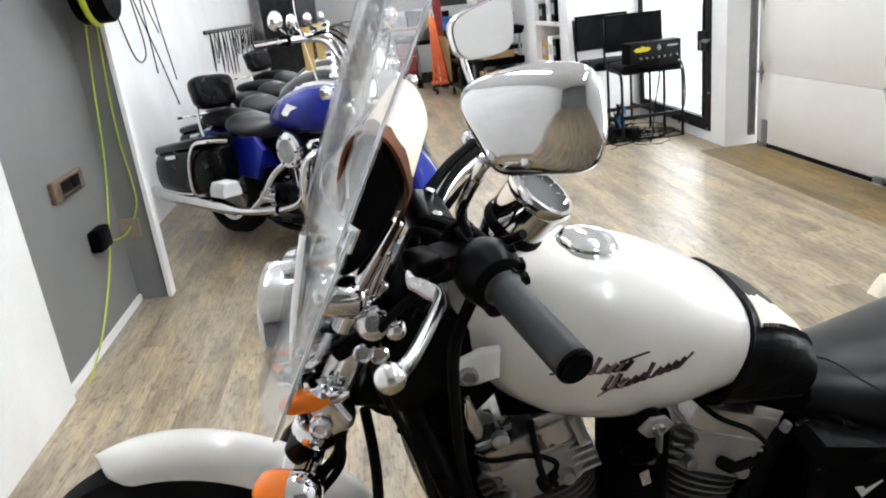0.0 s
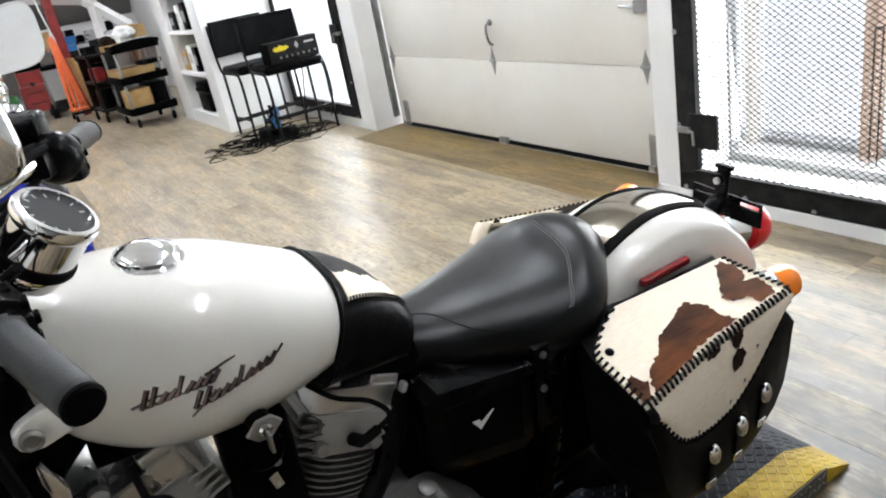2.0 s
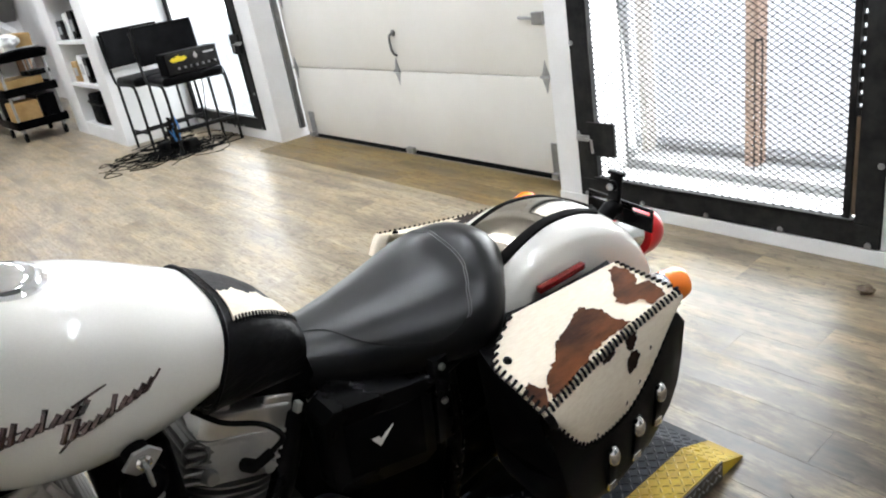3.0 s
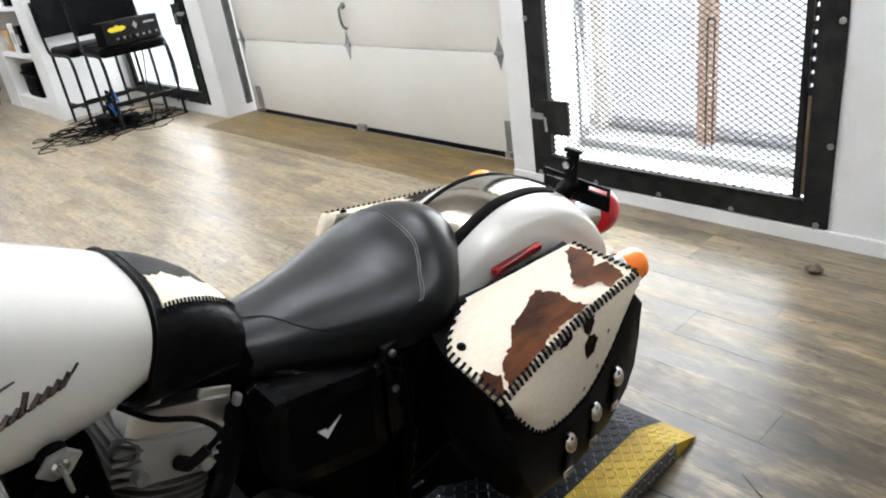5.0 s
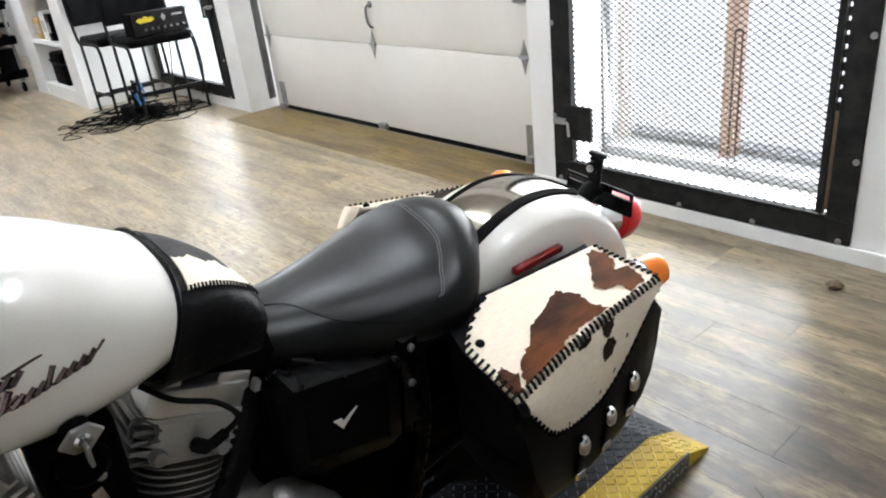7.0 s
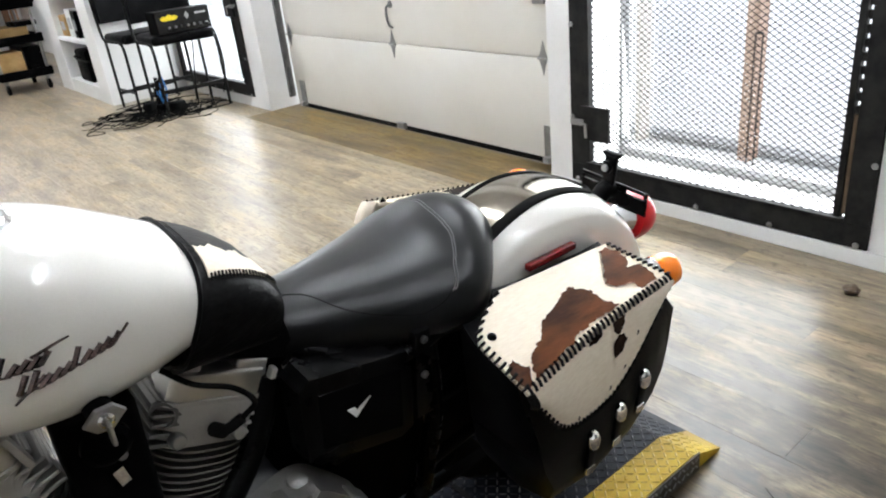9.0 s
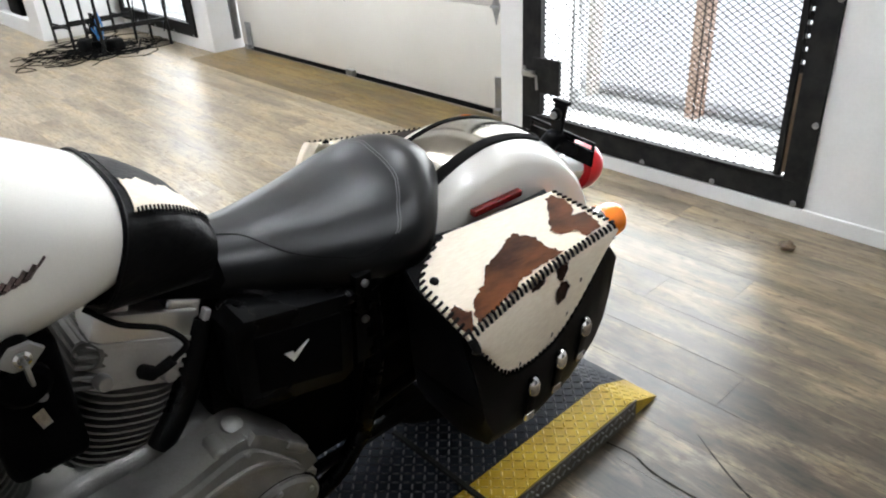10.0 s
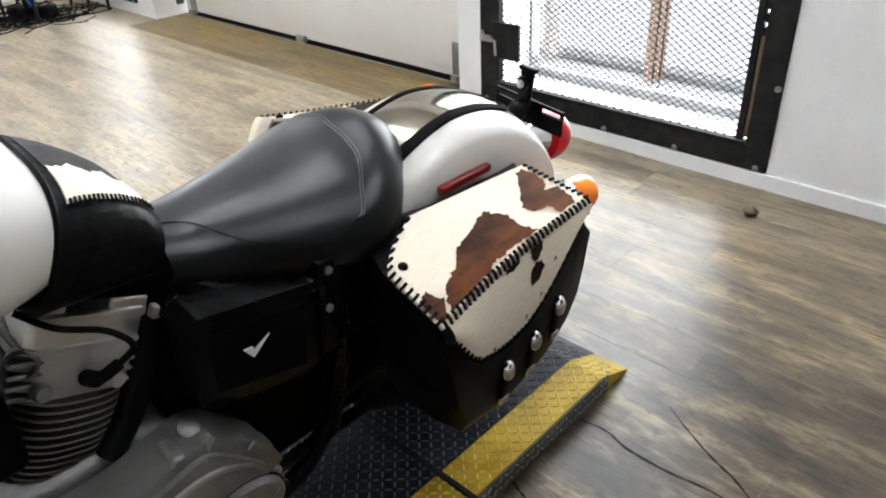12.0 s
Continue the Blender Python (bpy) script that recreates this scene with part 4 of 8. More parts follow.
on("plate_bracket", bm, M["black"], "black slotted licence plate bracket", sm=False)
bm = tube(bm_new(), curve([(1.545, 0.0, 0.580), (1.57, 0, 0.600), (1.588, 0, 0.598)], 8), 0.02, 12)
on("bracket_foot", bm, M["black"], "black bracket foot")
bm = bm_new()
obox(bm, pose(1.582, 0.0, 0.634, 0, 4, 0), (0.012, 0.030, 0.095), 0.004)
obox(bm, pose(1.585, 0.0, 0.680, 0, 4, 0), (0.016, 0.040, 0.010), 0.003)
lathe(bm, ((0.013, 0), (0.013, 0.008), (0.008, 0.012)), axis_pose((1.576, 0.0, 0.655), (-1, 0, 0)), 12)
on("plate_hinge", bm, M["black"], "black folding bracket arm")
on("hinge_bolt", lathe(bm_new(), ((0.008, 0), (0.008, 0.004), (0.004, 0.006)), axis_pose((1.564, 0.0, 0.655), (-1, 0, 0)), 10), M["zinc"], "steel bolt")


def signal(x, v, w, d, steer=False, r=0.036, cup=1.0):
    f = turned if steer else (lambda b: b)
    m = axis_pose((x, v, w), d)
    h = on("turn_signal", f(lathe(bm_new(), ((r * 0.35, -0.034), (r * 0.8, -0.026), (r * 1.0, -0.022 + 0.012 * cup), (r * 1.0, -0.022 + 0.024 * cup), (r * 0.96, -0.022 + 0.025 * cup)), m, 24)), M["chrome"], "chrome bullet turn signal")
    on("signal_lens", f(lathe(bm_new(), ((r * 1.0, -0.022 + 0.0245 * cup), (r * 1.02, 0.026), (r * 0.90, 0.040), (r * 0.5, 0.050), (0, 0.052)), m, 24)), M["orange"], "amber lens", parent=h)
    return h


for s in (-1, 1):
    zs = 0.516 if s < 0 else 0.560
    signal(1.495, s * 0.200, zs, (1, s * 0.25, 0), r=0.034, cup=0.5)
    on("signal_stalk", tube(bm_new(), [(1.47, s * 0.09, 0.545), (1.474, s * 0.19, zs)], 0.008, 8), M["black"])

# saddlebags


FLAP = ((0.99, 0.560), (1.02, 0.535), (1.045, 0.500), (1.07, 0.468), (1.095, 0.447), (1.13, 0.432), (1.175, 0.426), (1.23, 0.430), (1.266, 0.448), (1.30, 0.475), (1.325, 0.502), (1.35, 0.532), (1.375, 0.566), (1.40, 0.600))


def taper(x):
    """How the bag narrows to its rear end."""
    return 1 - 0.06 * max(0.0, (x - 1.2) / 0.185)


def saddlebag(s):
    side = Matrix.Identity(4)                  # built for the left; mirrored for the right, where it hangs further back and splayed
    if s < 0:
        side = pose(1.116, 0.251, 0.622, 0, 0, -23) @ Matrix.Diagonal((0.92, 0.55, 1, 1)) @ Matrix.Translation((-0.988, -0.330, -0.584)) @ Matrix.Diagonal((1, -1, 1, 1))

    def mk(bm):
        bmesh.ops.transform(bm, matrix=side, verts=bm.verts)
        return bm

    def top(u, q, out=0.0):
        """Lid surface: u along the bag, q from the inner edge (0) over the seam (1) to the flap's end (2)."""
        bow = 0.012 * math.sin(math.pi * u)
        if q <= 1:
            front = 0.988 + 0.112 * (1 - min(1.0, q / 0.45)) ** 1.7
            x = front + u * (1.380 - 0.004 * q - front)
            v = -0.155 - (0.175 - 0.032 * u - bow) * q
            w = 0.622 - 0.018 * u - (0.026 * q + 0.012 * q * q) * (1 - u)
            n = Vector((0, -0.2, 1))
        else:
            k = q - 1
            x = 0.988 + u * 0.388 + k * 0.012 * (1 - u)
            low = lerp_rows(FLAP, 0.995 + u * 0.40)[0]
            v = -0.330 + 0.032 * u - 0.006 * math.sin(k * math.pi) + bow * (1 - k) ** 2
            wt = 0.584 + 0.020 * u
            w = wt + (low - wt) * k
            n = Vector((0, -1, 0.1))
        return Vector((x, v, w)) + n.normalized() * out

    bag = on("saddlebag", mk(loft(bm_new(), [[(x, v * taper(a), min(w, hi)) for x, v, w in
              ((a + 0.02, -0.14, 0.60), (a, -0.20, 0.60 - 0.01), (a - 0.002, -0.295, 0.575), (a, -0.318, 0.52), (a + dx, -0.318, lo + 0.06), (a + dx + 0.01, -0.300, lo + 0.01), (a + dx, -0.24, lo), (a + dx, -0.15, lo + 0.01))]
              for a, dx, lo, hi in ((1.005, 0.045, 0.36, 0.7), (1.012, 0.05, 0.30, 0.7), (1.06, 0.03, 0.24, 0.7), (1.20, 0.01, 0.225, 0.7), (1.33, 0.01, 0.24, 0.7), (1.366, 0.02, 0.275, 0.6), (1.392, 0.018, 0.32, 0.57), (1.408, 0.008, 0.38, 0.545), (1.414, 0.0, 0.43, 0.52))])), M["leather"],
             "black leather saddlebag with a cowhide lid", 35)
    grid = [[top(u / 24, q / 10, 0.004) for q in range(0, 11)] for u in range(25)]
    on("lid", mk(sheet(bm_new(), grid, 0.006)), M["hide_pale"], "cream cowhide lid", 60, parent=bag)
    if s < 0:
        grid = [[top(0.0, 0.30 + 0.70 * q / 10, 0.004) + Vector((-0.022 * k / 6, 0, -0.045 * (k / 6) ** 1.5)) for q in range(11)] for k in range(7)]
        on("lid_front", mk(sheet(bm_new(), grid, 0.005)), M["hide_pale"], "drooping front of the cowhide lid", 60, parent=bag)
        for k in range(9):
            p_ = top(0.0, 1.0, 0.007) + Vector((-0.022 * k / 9, 0, -0.045 * (k / 9) ** 1.5))
            on("stitch", mk(tube(bm_new(), [p_ + Vector((0, -0.003, 0)), p_ + Vector((0, 0.012, 0.001))], 0.0021, 5)), M["lace"], parent=bag)
        for k in range(12):
            p_ = top(0.0, 0.33 + 0.67 * k / 12, 0.007) + Vector((-0.022, 0, -0.045))
            on("stitch", mk(tube(bm_new(), [p_ + Vector((-0.003, 0, -0.001)), p_ + Vector((0.012, 0, 0.003))], 0.0021, 5)), M["lace"], parent=bag)
    grid = [[top(u / 24, 1 + q / 10, 0.005) for q in range(0, 11)] for u in range(25)]
    on("flap", mk(sheet(bm_new(), grid, 0.006)), M["hide_pale"], "cream cowhide flap", 60, parent=bag)

    def patch(outline, material, lift, jag=0.012, sd=1):
        """A hair patch of another colour: outline in (u, q) of the lid, with a ragged edge."""
        rg = random.Random(sd)
        pts = []
        n = len(outline)
        for i in range(n):
            a, b2 = outline[i], outline[(i + 1) % n]
            for k in range(5):
                s2 = k / 5
                pts.append((a[0] + (b2[0] - a[0]) * s2 + rg.uniform(-1, 1) * jag, a[1] + (b2[1] - a[1]) * s2 + rg.uniform(-1, 1) * jag * 1.6))
        bm = bm_new()
        cu, cq = sum(p[0] for p in pts) / len(pts), sum(p[1] for p in pts) / len(pts)
        rings = []
        for f_ in (1.0, 0.8, 0.6, 0.4, 0.2):
            rings.append([bm.verts.new(top(min(max(cu + (p[0] - cu) * f_, 0), 1), min(max(cq + (p[1] - cq) * f_, 0.02), 1.98), lift + 0.004)) for p in pts])
        cv = bm.verts.new(top(cu, cq, lift + 0.004))
        m_ = len(pts)
        for a, b2 in zip(rings, rings[1:]):
            for k in range(m_):
                bm.faces.new((a[k], a[(k + 1) % m_], b2[(k + 1) % m_], b2[k]))
        for k in range(m_):
            bm.faces.new((rings[-1][k], rings[-1][(k + 1) % m_], cv))
        on("hide_marking", mk(bm), material, "brown hair marking on the hide", 60, parent=bag)

    if s == -1:
        patch([(0.30, 0.10), (0.52, 0.06), (0.80, 0.08), (0.97, 0.15), (0.96, 0.50), (0.95, 0.90), (0.70, 0.95), (0.50, 0.90), (0.42, 0.70), (0.46, 0.45), (0.36, 0.30)], M["darkhide"], 0.0026, 0.010, 9)
    if s == 1:
        patch([(0.57, 0.38), (0.60, 0.50), (0.63, 0.58), (0.62, 0.74), (0.66, 0.96), (0.60, 0.95), (0.51, 0.94), (0.40, 0.93), (0.33, 0.97), (0.24, 0.985), (0.07, 0.985), (0.10, 0.87), (0.15, 0.78), (0.24, 0.72), (0.31, 0.58), (0.42, 0.52), (0.49, 0.44)], M["brownhide"], 0.0022, 0.010, 3)
        patch([(0.95, 0.08), (0.98, 0.28), (0.95, 0.45), (0.90, 0.56), (0.97, 0.60), (0.96, 0.80), (0.93, 0.94), (0.83, 0.95), (0.82, 0.77), (0.75, 0.75), (0.72, 0.62), (0.81, 0.39), (0.88, 0.10)], M["brownhide"], 0.0022, 0.009, 4)
        patch([(0.0, 0.74), (0.05, 0.72), (0.09, 0.86), (0.05, 0.985), (0.0, 0.985)], M["brownhide"], 0.0022, 0.008, 5)
        patch([(0.59, 1.03), (0.66, 1.03), (0.65, 1.12), (0.62, 1.21), (0.585, 1.17), (0.57, 1.06)], M["darkhide"], 0.0024, 0.006, 6)
        patch([(0.60, 1.21), (0.645, 1.24), (0.66, 1.34), (0.63, 1.45), (0.57, 1.43), (0.56, 1.28)], M["darkhide"], 0.0024, 0.006, 7)
        patch([(0.41, 1.03), (0.50, 1.03), (0.50, 1.07), (0.45, 1.10), (0.40, 1.07)], M["darkhide"], 0.0024, 0.005, 8)
        for u_, q_ in ((0.74, 1.42), (0.56, 1.80), (0.33, 1.88), (0.66, 1.72)):
            patch([(u_ - 0.007, q_ - 0.03), (u_ + 0.006, q_ - 0.03), (u_ + 0.008, q_ + 0.03), (u_ - 0.006, q_ + 0.035)], M["darkhide"], 0.0024, 0.002, 11)
    else:
        patch([(0.46, 0.04), (0.97, 0.04), (0.98, 0.97), (0.60, 0.97), (0.52, 0.75), (0.50, 0.4)], M["brownhide"], 0.0022, 0.01, 9)
        patch([(0.20, 0.05), (0.33, 0.03), (0.35, 0.2), (0.24, 0.22)], M["darkhide"], 0.0022, 0.01, 10)
    # lacing all round the lid, along the seam and the flap

    def lace_run(p_of, n, inward):
        for i in range(n):
            s2 = (i + 0.5) / n
            a = p_of(s2)
            b2 = inward(s2)
            on("stitch", mk(tube(bm_new(), [a, (a + b2) / 2 + Vector((0, -0.0015, 0.0015)), b2], 0.0027, 6)), M["lace"], parent=bag)

    lace_run(lambda t_: top(t_, 0.975, 0.0075), 34, lambda t_: top(t_, 1.022, 0.0075))
    if s > 0:
        lace_run(lambda t_: top(0.0, t_, 0.004) + Vector((-0.005, 0, -0.002)), 15, lambda t_: top(0.022, t_, 0.0075))
    lace_run(lambda t_: top(t_, 2.0, 0.004) + Vector((0, 0, -0.005)), 34, lambda t_: top(t_, 1.94, 0.0075))
    lace_run(lambda t_: top(0.0, 1 + t_, 0.004) + Vector((-0.005, 0, 0)), 9, lambda t_: top(0.022, 1 + t_, 0.0075))
    lace_run(lambda t_: top(1.0, t_, 0.004) + Vector((0.005, 0, 0)), 12, lambda t_: top(0.98, t_, 0.0075))
    on("stud", mk(lathe(bm_new(), ((0.0075, -0.003), (0.0075, 0.003), (0.005, 0.006), (0, 0.007)), axis_pose(top(0.07, 0.42, 0.004), (0, -0.2, 1)), 12)), M["black"], "small black stud", parent=bag)
    for x, w in ((1.330, 0.408), (1.256, 0.377), (1.177, 0.364)):
        on("concho", mk(lathe(bm_new(), ((0.021, 0), (0.020, 0.005), (0.014, 0.010), (0.006, 0.012), (0, 0.012)), axis_pose((x, -0.323 * taper(x), w), (0, -1, 0.1)) @ Matrix.Diagonal((0.6, 1.05, 1, 1)), 18)), M["chrome"], "chrome oval concho", parent=bag)
        bm = box(bm_new(), (x - 0.010, -0.326 * taper(x), w - 0.075), (x + 0.010, -0.315 * taper(x), w + 0.02), 0.002)
        on("strap", mk(bm), M["leather"], "black leather strap", parent=bag)
        on("strap_tip", mk(box(bm_new(), (x - 0.011, -0.328 * taper(x), w - 0.080), (x + 0.011, -0.314 * taper(x), w - 0.062), 0.002)), M["chrome"], "chrome strap tip", parent=bag)


saddlebag(1)
saddlebag(-1)

# ---- engine, frame and front end of the white motorcycle ----


def cylinder_set(base, lean, cast):
    """One finned cylinder with head and rocker box; lean: degrees to the rear."""
    m = Matrix.Translation(base) @ Matrix.Rotation(radians(lean), 4, "Y")
    F = -0.094                                   # the near face

    def octagon(w, d, z0, z1, cut, bev):
        pts = [(-w + cut, -d), (w - cut, -d), (w, -d + cut * 0.7), (w, d - cut * 0.7), (w - cut, d), (-w + cut, d), (-w, d - cut * 0.7), (-w, -d + cut * 0.7)]
        return prism(bm_new(), pts, m @ Matrix.Translation((0, 0, z0)), z1 - z0, bev)

    cyl = on("cylinder", lathe(bm_new(), ((0.055, -0.06), (0.055, 0.115)), m, 24), M["cast_dark"], "air-cooled finned cylinder")
    for k in range(14):
        z = -0.057 + k * 0.0122
        w = 0.058 + 0.021 * min(1.0, k / 10) ** 0.8
        d = 0.074 + 0.018 * min(1.0, k / 8)
        pts = [(0.004 + w * math.copysign(abs(math.cos(q)) ** 0.72, math.cos(q)), d * math.copysign(abs(math.sin(q)) ** 0.72, math.sin(q))) for q in [2 * math.pi * i / 36 for i in range(36)]]
        on("cooling_fin", prism(bm_new(), pts, m @ Matrix.Translation((0, 0, z)), 0.0036, 0.0008), M["cast_dark"], "" if k else "cast cooling fin", parent=cyl, sm=False)
    on("cylinder_head", octagon(0.080, 0.088, 0.112, 0.180, 0.030, 0.010), cast, "cast alloy cylinder head", parent=cyl)
    for k in range(4):
        z = 0.120 + k * 0.0155
        for sx in (-1, 1):
            bm = obox(bm_new(), m @ Matrix.Translation((sx * 0.068, 0, z)), (0.040, 0.176, 0.0062), 0.002, 1)
            # front-side fins get the darker metal, that side's shade put into colour
            on("head_fin", bm, cast if sx > 0 else M["cast_dark"], parent=cyl, sm=False)
    on("rocker_box", octagon(0.071, 0.084, 0.1805, 0.222, 0.012, 0.006), M["polished"], "smooth alloy rocker cover", 35, parent=cyl)
    on("rocker_gasket", octagon(0.075, 0.087, 0.176, 0.183, 0.012, 0.001), cast, parent=cyl, sm=False)
    on("rocker_lid", obox(bm_new(), m @ Matrix.Translation((-0.048, 0, 0.223)), (0.040, 0.150, 0.018), 0.006, 3), M["polished"], parent=cyl)
    on("rocker_lid", obox(bm_new(), m @ Matrix.Translation((0.045, 0, 0.225)), (0.050, 0.156, 0.022), 0.006, 3), M["polished"], parent=cyl)
    on("rocker_rib", obox(bm_new(), m @ Matrix.Translation((0.074, F * 0.92, 0.198)), (0.010, 0.014, 0.055), 0.003, 2), cast, parent=cyl)
    for dx in (-0.052, 0.036):
        on("head_bolt", lathe(bm_new(), ((0.0115, 0), (0.0115, 0.012), (0.009, 0.016), (0, 0.017)), axis_pose(m @ Vector((dx, F + 0.005, 0.130)), m.to_3x3() @ Vector((0, -1, 0.25))), 12), M["zinc"], "steel head bolt", parent=cyl)
    # intake or exhaust boss, spark plug cap and lead
    on("port_boss", lathe(bm_new(), ((0.019, -0.02), (0.019, 0.010), (0.015, 0.014), (0.013, 0.005), (0, 0.005)), axis_pose(m @ Vector((-0.068, F + 0.020, 0.163)), m.to_3x3() @ Vector((-0.5, -1, 0.2))), 20), M["cast_dark"], "dark round boss", parent=cyl)
    q = m @ Vector((0.0, F + 0.002, 0.138))
    on("plug_cap", tube(bm_new(), curve([q, q + m.to_3x3() @ Vector((0.004, -0.022, 0.012)), q + m.to_3x3() @ Vector((0.020, -0.030, 0.034))], 10), [0.0105] * 5 + [0.0078] * 6, 12), M["rubber"], "black spark plug cap", parent=cyl)
    bm = tube(bm_new(), curve([q + m.to_3x3() @ Vector((0.020, -0.030, 0.034)), q + m.to_3x3() @ Vector((0.030, -0.034, 0.060)), q + m.to_3x3() @ Vector((0.0, -0.022, 0.078)), q + m.to_3x3() @ Vector((-0.050, -0.006, 0.080)), q + m.to_3x3() @ Vector((-0.085, 0.02, 0.090))], 24), 0.0042, 8)
    on("plug_lead", bm, M["rubber"], "black ignition lead", parent=cyl)


cylinder_set((0.567, 0, 0.449), 23, M["alloy"])
cylinder_set((0.394, 0, 0.468), -18, M["alloy"])

# crankcase and primary cover
bm = box(bm_new(), (0.40, -0.10, 0.19), (0.72, 0.12, 0.44), 0.03, 3)
on("crankcase", bm, M["alloy_dark"], "cast alloy crankcase")
PM = Matrix(((1, 0, 0, 0), (0, 0, -1, -0.11), (0, 1, 0, 0), (0, 0, 0, 1)))


def rounded(pts, n):
    """A smooth closed outline through the points."""
    k = len(pts)
    c = curve([(x, z, 0) for x, z in [pts[-1], *pts, pts[0], pts[1]]], n * (k + 2))
    return [(p.x, p.y) for p in c[n:n * (k + 1)]]


COVER = ((0.46, 0.215), (0.41, 0.29), (0.41, 0.37), (0.45, 0.418), (0.52, 0.432), (0.60, 0.432), (0.655, 0.446), (0.70, 0.457), (0.730, 0.448), (0.760, 0.416), (0.792, 0.376), (0.815, 0.34), (0.818, 0.30), (0.79, 0.25), (0.72, 0.225), (0.58, 0.205))
prim = on("primary_cover", prism(bm_new(), rounded(COVER, 4), PM, 0.070, 0.020), M["alloy_dark"], "cast alloy primary drive cover", 30)
mid = (0.64, 0.36)
inner = [(mid[0] + (x - mid[0]) * 0.84, mid[1] + (z - mid[1]) * 0.80) for x, z in COVER]
on("cover_face", prism(bm_new(), rounded(inner, 4), PM @ Matrix.Translation((0, 0, 0.064)), 0.016, 0.010), M["alloy_dark"], "raised cover face", 30, parent=prim)
bm = lathe(bm_new(), ((0.070, 0), (0.070, 0.006), (0.064, 0.011), (0.0, 0.013)), axis_pose((0.740, -0.189, 0.278), (0, -1, 0)) @ Matrix.Diagonal((1.0, 0.85, 1, 1)), 40)
on("derby_cover", bm, M["alloy_dark"], "oval clutch inspection cover", 30, parent=prim)
on("filler_plug", lathe(bm_new(), ((0.016, 0), (0.016, 0.008), (0.012, 0.011), (0, 0.011)), axis_pose((0.705, -0.142, 0.452), (0.2, -0.3, 1)), 16), M["alloy_dark"], "round filler plug", parent=prim)
for x, z in ((0.80, 0.345), (0.765, 0.392), (0.735, 0.427), (0.664, 0.428), (0.615, 0.412), (0.55, 0.412), (0.47, 0.385)):
    on("cover_bolt", lathe(bm_new(), ((0.0062, -0.012), (0.0062, 0.003), (0.004, 0.004), (0.0035, 0.001)), axis_pose((x, -0.176, z), (0, -1, 0)), 10), M["alloy_dark"], "socket bolt", parent=prim)
for k in range(5):
    a = radians(72 * k + 20)
    on("cover_bolt", lathe(bm_new(), ((0.006, 0), (0.006, 0.004), (0.003, 0.005)), axis_pose((0.740 + 0.056 * math.cos(a), -0.198, 0.278 + 0.047 * math.sin(a)), (0, -1, 0)), 10), M["zinc"], parent=prim)
bm = tube(bm_new(), curve([(0.785, -0.184, 0.335), (0.755, -0.189, 0.375), (0.70, -0.191, 0.405), (0.63, -0.190, 0.398), (0.56, -0.188, 0.375), (0.49, -0.186, 0.345)], 24), 0.006, 8)
on("cover_rib", bm, M["alloy_dark"], "raised rib on the cover", parent=prim)
bm = obox(bm_new(), pose(0.672, -0.158, 0.436, 0, 20, 0), (0.032, 0.044, 0.040), 0.007, 3)
on("cover_lug", bm, M["alloy_dark"], "square cast lug", parent=prim)
bm = obox(bm_new(), pose(0.786, -0.165, 0.378, 0, 48, 0), (0.050, 0.036, 0.018), 0.006, 3)
on("cover_lug", bm, M["alloy_dark"], "square cast lug", parent=prim)
on("cover_groove", tube(bm_new(), [(0.740 + 0.073 * math.cos(a), -0.1885, 0.278 + 0.062 * math.sin(a)) for a in [2 * math.pi * k / 40 for k in range(40)]], 0.0022, 6, closed=True), M["rubber"], "dark gasket line", parent=prim)
bm = tube(bm_new(), curve([(0.72, -0.075, 0.61), (0.70, -0.08, 0.56), (0.665, -0.085, 0.49), (0.62, -0.09, 0.43)], 14), 0.020, 12)
on("breather_pipe", bm, M["black"], "black breather pipe")
bm = prism(bm_new(), [(0.722, 0.575), (0.735, 0.625), (0.750, 0.632), (0.752, 0.612), (0.742, 0.60), (0.745, 0.582), (0.732, 0.57)], Matrix(((1, 0, 0, 0), (0, 0, -1, -0.085), (0, 1, 0, 0), (0, 0, 0, 1))), 0.008, 0.002)
on("carburettor_lever", bm, M["chrome"], "small bright lever", 30)

# frame tubes
bm = bm_new()
tube(bm, curve([(0.19, 0, 0.80), (0.40, 0, 0.735), (0.62, 0, 0.70), (0.86, 0, 0.60)], 14), 0.021, 12)
for s in (-1, 1):
    tube(bm, curve([(0.17, s * 0.03, 0.76), (0.22, s * 0.09, 0.60), (0.28, s * 0.115, 0.32), (0.36, s * 0.12, 0.16), (0.55, s * 0.12, 0.13), (0.85, s * 0.12, 0.15), (0.96, s * 0.12, 0.24)], 30), 0.018, 12)
    tube(bm, curve([(0.74, s * 0.05, 0.64), (0.88, s * 0.125, 0.575), (1.0, s * 0.13, 0.59), (1.10, s * 0.128, 0.60)], 14), 0.016, 10)
    tube(bm, curve([(0.96, s * 0.12, 0.24), (0.98, s * 0.128, 0.42), (0.97, s * 0.125, 0.575)], 10), 0.017, 10)
    tube(bm, [(0.96, s * 0.10, 0.27), (1.32, s * 0.095, 0.315)], 0.019, 10)
    tube(bm, [(1.12, s * 0.135, 0.56), (1.26, s * 0.13, 0.33)], 0.022, 12)
tube(bm, [(0.14, 0, 0.715), (0.235, 0, 0.88)], 0.034, 16)
on("frame", bm, M["black"], "black tubular frame")
